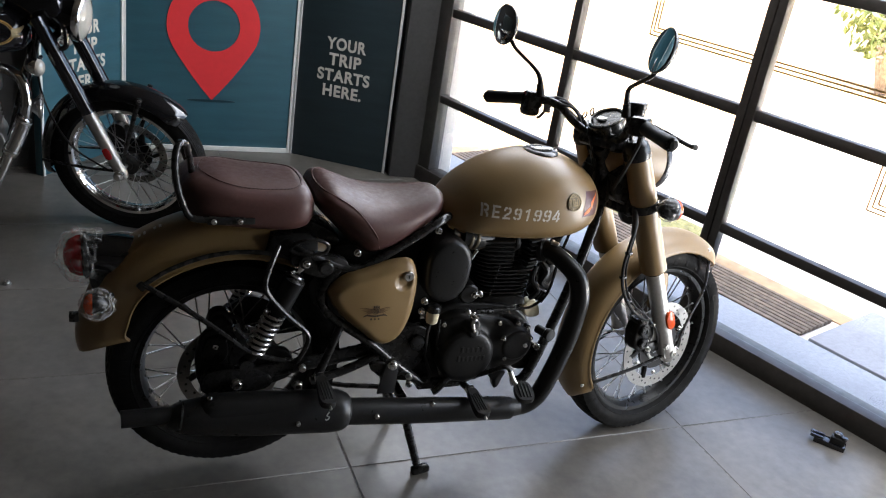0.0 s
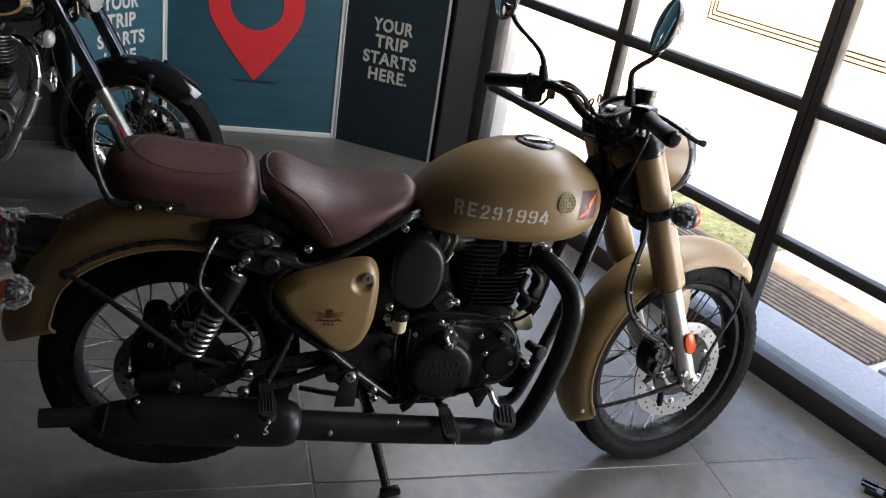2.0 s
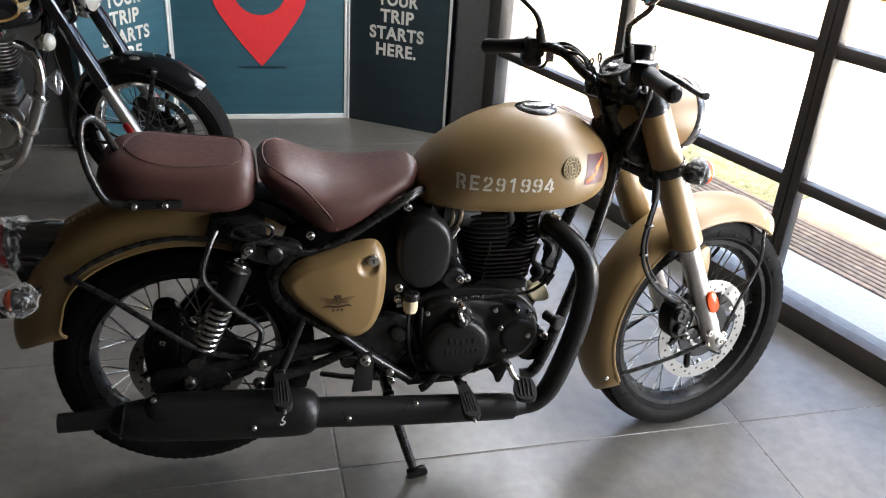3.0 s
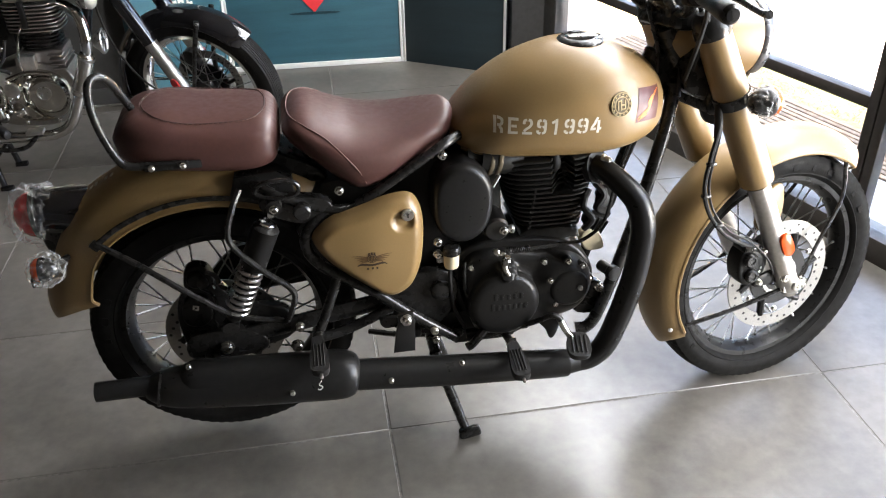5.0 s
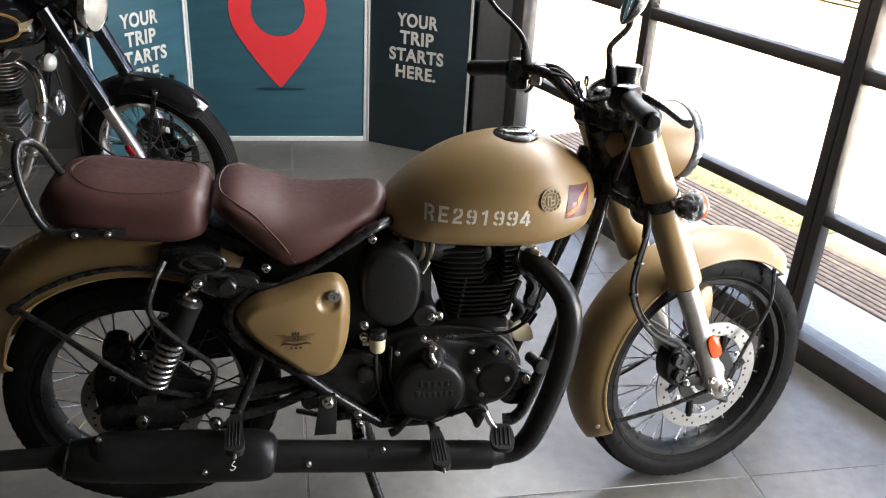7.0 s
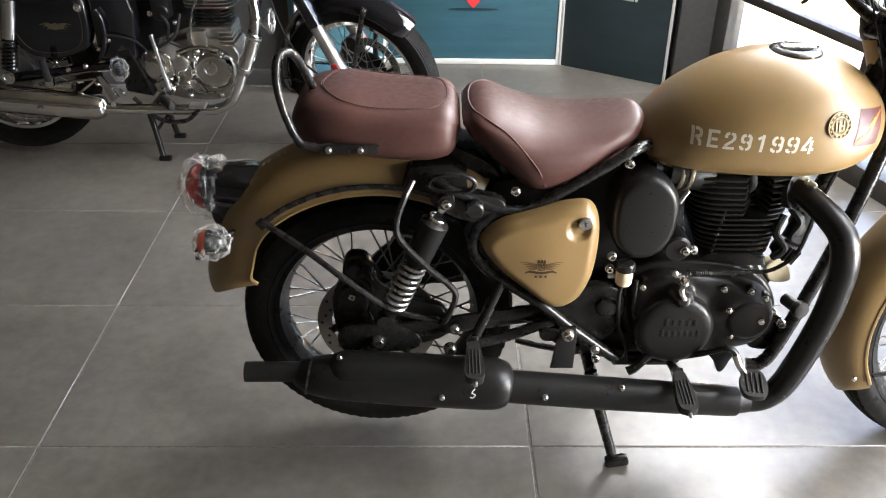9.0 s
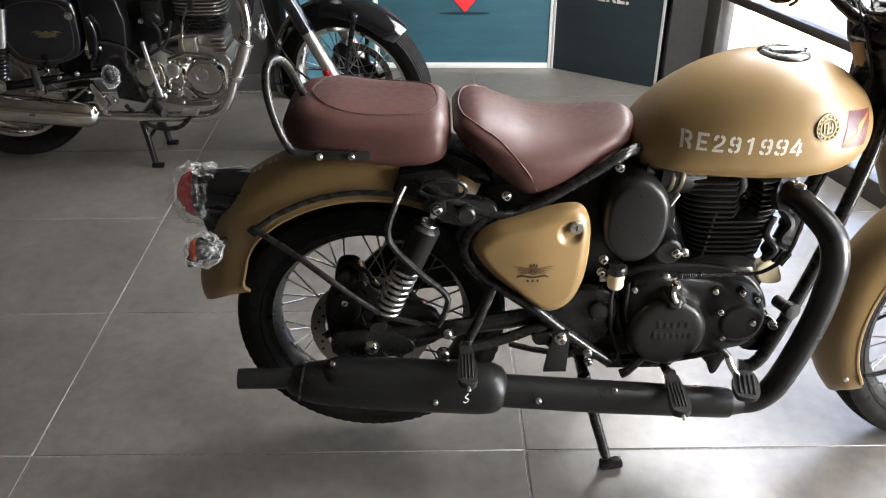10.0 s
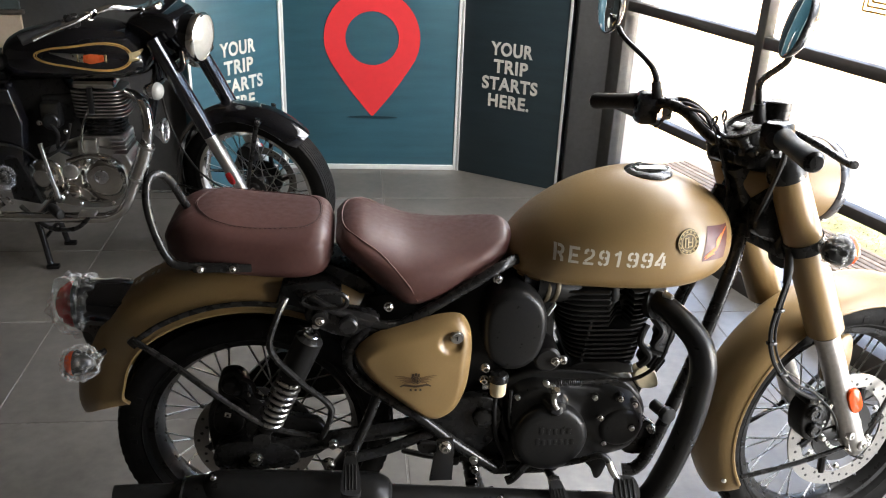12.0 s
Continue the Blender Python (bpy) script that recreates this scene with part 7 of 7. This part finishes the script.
    part("filler_cap", lathe([(0.035, 0), (0.035, 0.012), (0.028, 0.018), (0.001, 0.019)], (0.40, 0, 0.958), (0, 0, 1), 28), M_CHROME, tank, "chrome filler cap")
    # seat
    table = [(-0.56, 0.07, 0.79, 0.83), (-0.52, 0.115, 0.765, 0.872), (-0.40, 0.135, 0.755, 0.885), (-0.28, 0.138, 0.755, 0.872), (-0.17, 0.138, 0.755, 0.838), (-0.05, 0.13, 0.758, 0.83), (0.05, 0.105, 0.768, 0.84), (0.11, 0.08, 0.785, 0.845), (0.135, 0.045, 0.80, 0.83)]
    part("dual_seat", body_of(table, 0.55, 3.0, 3.0, 32), M_GRIP, bike, "black dual seat")
    # tool boxes and battery cover
    tb = part("tool_box", slab([(-0.31, 0.50), (-0.33, 0.60), (-0.28, 0.68), (-0.15, 0.705), (-0.03, 0.68), (-0.01, 0.58), (-0.03, 0.48), (-0.12, 0.435), (-0.24, 0.44)], -0.08, -0.135, 0.018, 4, 4, dome=0.008), M_GLOSS, bike, "gloss black tool box with gold line and winged badge")
    line = [(-0.28, 0.52), (-0.295, 0.60), (-0.255, 0.66), (-0.15, 0.682), (-0.055, 0.66), (-0.035, 0.58), (-0.052, 0.495), (-0.12, 0.46), (-0.23, 0.465)]
    part("pinstripe", tube([(x, -0.1375, z) for x, z in line], 0.0006, n=6, closed=True), M_BADGE_DARK, tb, "gold pinstripe")
    bm = bmesh.new()
    for s in (-1, 1):
        for k in range(3):
            tube([(-0.13 + s * 0.008, -0.1446, 0.564 - 0.006 * k), (-0.13 + s * (0.034 - 0.004 * k), -0.1446, 0.570 - 0.008 * k), (-0.13 + s * (0.058 - 0.012 * k), -0.144, 0.566 - 0.009 * k)], [0.004, 0.0045, 0.001], bm, 6, 3, flat=0.25)
    lathe([(0.013, 0), (0.013, 0.002), (0.001, 0.003)], (-0.13, -0.1440, 0.560), (0, -1, 0), 18, bm)
    part("winged_badge", bm, M_BADGE_DARK, tb, "dull copper winged badge")
    bolt(tb, (-0.035, -0.14, 0.628), 0.012, 0.012, mat=M_CHROME)
    part("battery_cover", slab([(0.0, 0.42), (0.0, 0.72), (0.13, 0.73), (0.16, 0.60), (0.14, 0.43)], -0.06, -0.125, 0.015, 4, smooth=False), M_GLOSS, bike, "gloss black battery cover")
    part("chrome_hoop", tube([(0.025, -0.14, 0.62), (0.045, -0.145, 0.58), (0.04, -0.145, 0.50), (0.01, -0.14, 0.44)], 0.010, n=10), M_GLOSS, tb)
    # engine
    case = [(0.19, 0.38), (0.22, 0.46), (0.30, 0.49), (0.40, 0.50), (0.50, 0.47), (0.535, 0.40), (0.53, 0.32), (0.46, 0.26), (0.34, 0.25), (0.22, 0.28)]
    eng = part("engine", slab(case, 0.10, -0.09, 0.012, 3, 4), M_ALLOY, bike, "polished alloy single-cylinder engine")
    cover = part("timing_cover", relief([(0.265, 0.36), (0.29, 0.44), (0.36, 0.475), (0.44, 0.47), (0.50, 0.42), (0.505, 0.34), (0.46, 0.285), (0.36, 0.27), (0.29, 0.30)], -0.085, -0.110, 0.018, ((0.430, 0.385, 0.098, 0.026, 0.040), (0.305, 0.412, 0.036, 0.012, 0.014), (0.30, 0.32, 0.035, 0.014, 0.02))), M_POLISH, eng, "polished rounded engine cover")
    part("round_badge", lathe([(0.026, 0), (0.026, 0.004), (0.022, 0.005), (0.021, 0.003), (0.001, 0.004)], (0.420, -0.1355, 0.395), (0, -1, 0), 28), M_STEEL, cover, "round embossed metal plate")
    part("cover_rib", tube([(0.30, -0.128, 0.455), (0.38, -0.132, 0.478), (0.46, -0.130, 0.466)], 0.008, n=10), M_POLISH, cover)
    part("oil_plug", lathe([(0.017, 0), (0.017, 0.008), (0.012, 0.010), (0.001, 0.010)], (0.315, -0.128, 0.325), (0, -1, 0), 6), M_CHROME, cover)
    part("cap_boss", lathe([(0.030, 0), (0.029, 0.008), (0.024, 0.011), (0.001, 0.011)], (0.305, -0.120, 0.412), (0, -1, 0), 28), M_ALLOY, cover)
    part("gearbox_cover", relief([(0.12, 0.33), (0.13, 0.42), (0.19, 0.46), (0.26, 0.44), (0.28, 0.36), (0.25, 0.29), (0.16, 0.28)], -0.05, -0.095, 0.016, ((0.19, 0.38, 0.06, 0.014, 0.03), (0.24, 0.31, 0.035, 0.012, 0.02))), M_POLISH, eng, "polished gearbox cover")
    for p in ((0.30, -0.128, 0.445), (0.38, -0.13, 0.462), (0.47, -0.128, 0.452), (0.50, -0.124, 0.36), (0.45, -0.126, 0.285), (0.33, -0.126, 0.285), (0.28, -0.125, 0.33), (0.21, -0.115, 0.435), (0.15, -0.112, 0.31)):
        bolt(eng, p, 0.007, 0.009, mat=M_CHROME)
    kick = part("kick_starter", tube([(0.255, -0.145, 0.315), (0.245, -0.150, 0.38), (0.227, -0.155, 0.50), (0.222, -0.155, 0.535)], [0.011, 0.009, 0.009, 0.010], n=12), M_CHROME, eng, "chrome kick start lever")
    part("kick_boss", lathe([(0.022, 0), (0.022, 0.045), (0.016, 0.05)], (0.255, -0.10, 0.315), (0, -1, 0), 20), M_POLISH, kick)
    part("barrel_base", box((0.43, 0, 0.51), (0.155, 0.15, 0.06), bevel=0.01), M_ALLOY, eng)
    part("tappet_cover", box((0.375, -0.095, 0.505), (0.07, 0.03, 0.055), bevel=0.006), M_ALLOY, eng)
    for k in range(4):
        part("base_rib", box((0.49 - 0.003 * k, -0.02, 0.475 + 0.017 * k), (0.055, 0.17, 0.005), bevel=0.002, seg=1), M_ALLOY, eng)
    barrel = part("cylinder", tube([(0.432, 0, 0.53), (0.42, 0, 0.72)], 0.060, n=28, steps=1), M_MATTE, eng, "finned cylinder, black below and alloy above")
    for i in range(13):
        z = 0.548 + 0.0135 * i
        hw = 0.078 + (0.020 if i > 4 else -0.006)
        pts = [(math.copysign(abs(math.cos(a)) ** 0.5, math.cos(a)) * hw, math.copysign(abs(math.sin(a)) ** 0.5, math.sin(a)) * hw * 0.95) for a in (2 * math.pi * k / 24 for k in range(24))]
        part("fin", loft([[(0.43 - 0.0008 * i + px, py, z + dz) for px, py in pts] for dz in (-0.0025, 0.0025)]), M_BLACK if i < 5 else M_ALLOY, barrel)
    part("rocker_box", box((0.42, -0.02, 0.738), (0.15, 0.14, 0.034), bevel=0.012), M_POLISH, barrel)
    part("rocker_pillar", box((0.405, -0.09, 0.68), (0.022, 0.02, 0.10), bevel=0.005), M_MATTE, barrel)
    part("intake", tube([(0.34, -0.02, 0.68), (0.27, -0.03, 0.67), (0.22, -0.04, 0.66)], 0.028, n=16), M_MATTE, eng)
    part("carburettor", box((0.25, -0.06, 0.62), (0.07, 0.07, 0.10), bevel=0.015), M_MATTE, eng)
    part("hose", tube([(0.24, -0.10, 0.61), (0.28, -0.12, 0.56), (0.27, -0.11, 0.50), (0.31, -0.10, 0.47)], 0.007, n=8), M_GRIP, eng)
    part("clutch_cable", tube([(0.21, -0.12, 0.46), (0.30, -0.13, 0.52), (0.33, -0.12, 0.60)], 0.006, n=8), M_GRIP, eng)
    part("cable", tube([(0.19, -0.115, 0.45), (0.15, -0.13, 0.50), (0.10, -0.14, 0.52), (0.02, -0.14, 0.53)], 0.004, n=8), M_GRIP, eng)
    # plain dark slabs that fill the gaps behind the engine and under the seat
    part("inner_guard", slab([(-0.02, 0.40), (0.0, 0.74), (0.30, 0.75), (0.345, 0.66), (0.34, 0.53), (0.20, 0.48), (0.13, 0.36), (0.04, 0.34)], 0.06, -0.045, 0.006, 2, smooth=False), M_RIM, bike)
    part("seat_pan", slab([(-0.50, 0.70), (-0.48, 0.775), (-0.20, 0.775), (0.10, 0.775), (0.12, 0.70), (0.06, 0.56), (-0.20, 0.56), (-0.33, 0.64)], 0.060, -0.060, 0.006, 2, smooth=False), M_RIM, bike)
    part("side_plate", slab([(0.08, 0.30), (0.07, 0.46), (0.12, 0.47), (0.16, 0.36), (0.18, 0.28)], -0.06, -0.1255, 0.004, 2, smooth=False), M_RIM, bike)
    for p in ((0.235, -0.075, 0.655), (0.275, -0.075, 0.615), (0.30, -0.09, 0.56), (0.205, -0.08, 0.59), (0.05, -0.13, 0.505), (0.01, -0.13, 0.47), (-0.06, -0.12, 0.40), (-0.13, -0.12, 0.385), (-0.17, -0.12, 0.415)):
        bolt(bike, p, 0.008, 0.010, mat=M_CHROME)
    part("carburettor_bowl", lathe([(0.030, -0.03), (0.031, 0.02), (0.026, 0.026), (0.001, 0.03)], (0.255, -0.085, 0.60), (0, -1, 0), 20), M_MATTE, eng)
    part("oil_pipe", tube([(0.37, -0.12, 0.465), (0.36, -0.125, 0.52), (0.375, -0.115, 0.60), (0.40, -0.09, 0.66)], 0.0042, n=8), M_CHROME, eng)
    for x, z, tilt in ((-0.02, 0.335, 0.5), (0.03, 0.315, -0.4), (0.07, 0.300, 0.9), (-0.09, 0.345, 0.2)):
        lk = part("linkage", box((x, -0.138, z), (0.034, 0.006, 0.010), bevel=0.002, rot=Matrix.Rotation(tilt, 3, "Y")), M_POLISH, bike)
        bolt(lk, (x, -0.142, z), 0.006, 0.008, mat=M_CHROME)
    part("brake_rod", tube([(-0.27, -0.13, 0.345), (-0.08, -0.13, 0.375), (0.03, -0.13, 0.388)], 0.0045, n=8), M_CHROME, bike)
    # exhaust
    ex = part("exhaust_pipe", tube([(0.50, -0.02, 0.69), (0.555, -0.06, 0.695), (0.600, -0.11, 0.668), (0.614, -0.135, 0.600), (0.603, -0.14, 0.525), (0.576, -0.14, 0.455), (0.545, -0.14, 0.385), (0.514, -0.14, 0.310), (0.482, -0.14, 0.262), (0.432, -0.14, 0.236), (0.36, -0.14, 0.229), (0.0, -0.145, 0.238)], 0.0205, n=18), M_CHROME, bike, "bright chrome exhaust with long silencer")
    gd = part("heat_guard", tube([(0.607, -0.146, 0.536), (0.603, -0.146, 0.526), (0.576, -0.146, 0.455), (0.549, -0.146, 0.394), (0.543, -0.146, 0.382)], [0.024, 0.030, 0.030, 0.030, 0.024], n=20), M_CHROME, ex, "chrome header guard")
    for x, z in ((0.602, 0.522), (0.552, 0.402)):
        part("guard_clip", tube([(x - 0.002, -0.146, z - 0.004), (x + 0.002, -0.146, z + 0.004)], 0.0312, n=20, steps=1), M_STEEL, gd)
    part("silencer", tube([(0.0, -0.145, 0.240), (-0.012, -0.145, 0.241), (-0.035, -0.145, 0.244), (-0.09, -0.146, 0.250), (-0.35, -0.15, 0.276), (-0.70, -0.152, 0.305), (-0.78, -0.152, 0.312)], [0.022, 0.040, 0.050, 0.0535, 0.054, 0.050, 0.030], n=26, steps=5), M_CHROME, ex, "chrome silencer")
    for p in ((-0.235, -0.205, 0.262), (0.035, -0.168, 0.262)):
        bolt(ex, p, 0.008, 0.008)
    part("hanger", slab([(0.02, 0.26), (-0.02, 0.36), (-0.005, 0.37), (0.05, 0.28)], -0.13, -0.14, 0.002, smooth=False), M_POLISH, ex, "bright silencer hanger")
    for z in (0.30, 0.352):
        part("hanger_rod", tube([(-0.17, -0.15, z - 0.01), (-0.10, -0.15, z), (-0.02, -0.145, 0.358)], 0.005, n=8), M_POLISH, ex)
    # foot controls, wrapped lamp, horn
    fp = part("footrest", tube([(-0.195, -0.165, 0.36), (-0.190, -0.185, 0.41), (-0.186, -0.195, 0.455)], 0.0135, n=14), M_GRIP, bike, "folded black rubber passenger footrest")
    part("hinge", box((-0.195, -0.155, 0.35), (0.03, 0.03, 0.04), bevel=0.006), M_POLISH, fp)
    fp = part("footrest", tube([(0.225, -0.14, 0.278), (0.232, -0.165, 0.280), (0.255, -0.20, 0.282), (0.280, -0.235, 0.282), (0.284, -0.24, 0.282)], [0.012, 0.019, 0.020, 0.019, 0.014], n=18), M_GRIP, bike, "black rubber rider footrest")
    part("brake_pedal", tube([(0.10, -0.12, 0.27), (0.20, -0.16, 0.20), (0.30, -0.17, 0.195), (0.355, -0.175, 0.235), (0.37, -0.19, 0.262)], 0.009, n=10), M_BLACK, bike, "black brake pedal with alloy pad")
    part("pedal_pad", box((0.370, -0.195, 0.270), (0.062, 0.05, 0.014), bevel=0.004), M_ALLOY, bike)
    part("wrapped_lamp", crumpled_film((0.085, -0.17, 0.405), (0.033, 0.03, 0.045), 7), M_FILM, bike, "small lamp wrapped in clear film", 25)
    part("small_lamp", lathe([(0.012, -0.02), (0.024, -0.01), (0.026, 0.01), (0.01, 0.02)], (0.085, -0.17, 0.405), (0, -1, 0), 20), M_BLACK, bike)
    hn = part("horn", lathe([(0.02, -0.03), (0.034, -0.012), (0.047, -0.002), (0.048, 0.006), (0.044, 0.010), (0.040, 0.004), (0.012, 0.006), (0.001, 0.010)], (0.658, -0.090, 0.566), (0.998, -0.06, 0), 32), M_STEEL, bike, "grey ribbed horn disc")
    for k in range(12):
        a = 2 * math.pi * k / 12
        u, v = Vector((0.06, 0.998, 0)), Vector((0, 0, 1))
        c = Vector((0.658, -0.090, 0.566)) + Vector((0.998, -0.06, 0)) * 0.007
        part("horn_rib", tube([c + (u * math.cos(a) + v * math.sin(a)) * 0.014, c + (u * math.cos(a) + v * math.sin(a)) * 0.039], 0.0022, n=6, steps=1), M_GUN, hn)
    # centre stand
    st = part("centre_stand", tube([(0.14, 0.10, 0.205), (0.14, -0.10, 0.205)], 0.013, n=12), M_GLOSS, bike, "black two-legged centre stand")
    for s in (-1, 1):
        leg = part("leg", tube([(0.14, 0.09 * s, 0.205), (0.155, 0.10 * s, 0.12), (0.170, 0.112 * s, 0.02)], [0.014, 0.012, 0.012], n=12), M_GLOSS, st)
        part("foot", box((0.180, 0.115 * s, 0.010), (0.05, 0.026, 0.018), bevel=0.005), M_GLOSS, leg)
    part("cross_bar", tube([(0.155, 0.10, 0.12), (0.155, -0.10, 0.12)], 0.008, n=10), M_GLOSS, st)
    return bike


M_FLAMEDARK2 = material("orange_enamel", (0.42, 0.07, 0.02), 0.3, grain=0.1, scale=80)
black_motorcycle()


# ---- small things ----
def clamp_bracket():
    root = empty("clamp_bracket", Matrix.Translation((1.705, -0.19, 0)) @ Matrix.Rotation(radians(-52), 4, "Z"), "small black clamp bracket lying on the floor by the window", "bracket")
    part("base", box((0, 0, 0.010), (0.105, 0.045, 0.020), bevel=0.004), M_GLOSS, root)
    part("block", box((0.022, 0.004, 0.030), (0.05, 0.04, 0.026), bevel=0.005), M_MATTE, root)
    part("knob", lathe([(0.014, 0), (0.014, 0.014), (0.010, 0.017), (0.001, 0.017)], (0.018, 0.004, 0.042), (0, 0, 1), 18), M_GLOSS, root)
    part("knob", lathe([(0.010, 0), (0.010, 0.010), (0.001, 0.012)], (0.040, -0.004, 0.042), (0, 0, 1), 16), M_GLOSS, root)
    part("prong", box((-0.045, 0.012, 0.022), (0.05, 0.012, 0.012), bevel=0.003), M_GLOSS, root)
    part("prong", box((-0.045, -0.012, 0.022), (0.045, 0.012, 0.012), bevel=0.003), M_GLOSS, root)


clamp_bracket()


def wall_board():
    root = empty("wall_board", Matrix.Translation((-2.28, 2.484, 0)), "beige wall board with a grey-teal upper panel behind the black motorcycle", "wall board")
    part("lower_panel", box((0, 0, 0.535), (1.33, 0.022, 0.62), bevel=0.003), M_BEIGE, root)
    part("upper_panel", box((0, 0, 1.10), (1.33, 0.022, 0.46), bevel=0.003), M_TEALGREY, root)
    for z in (0.218, 0.857, 1.34):
        part("rail", box((0, -0.002, z), (1.36, 0.028, 0.020), bevel=0.003), M_FRAME, root)


M_BEIGE = material("beige_board", (0.36, 0.29, 0.22), 0.6, grain=0.05, scale=60, stain=0.1, stain_scale=4)
M_TEALGREY = material("grey_teal_board", (0.06, 0.075, 0.072), 0.5, grain=0.06, scale=60, stain=0.15, stain_scale=4)
wall_board()


def loose_nut():
    root = empty("loose_nut", pose(-0.98, 1.25, 0.0), "small dull steel flanged nut lying on the floor tiles", "nut")
    part("flange", lathe([(0.015, 0.0), (0.015, 0.003), (0.011, 0.005)], (0, 0, 0), (0, 0, 1), 20), M_STEEL, root)
    part("hexagon", lathe([(0.011, 0.004), (0.011, 0.013), (0.006, 0.014), (0.006, 0.008)], (0, 0, 0), (0, 0, 1), 6), M_STEEL, root)


loose_nut()

floor_tiles()
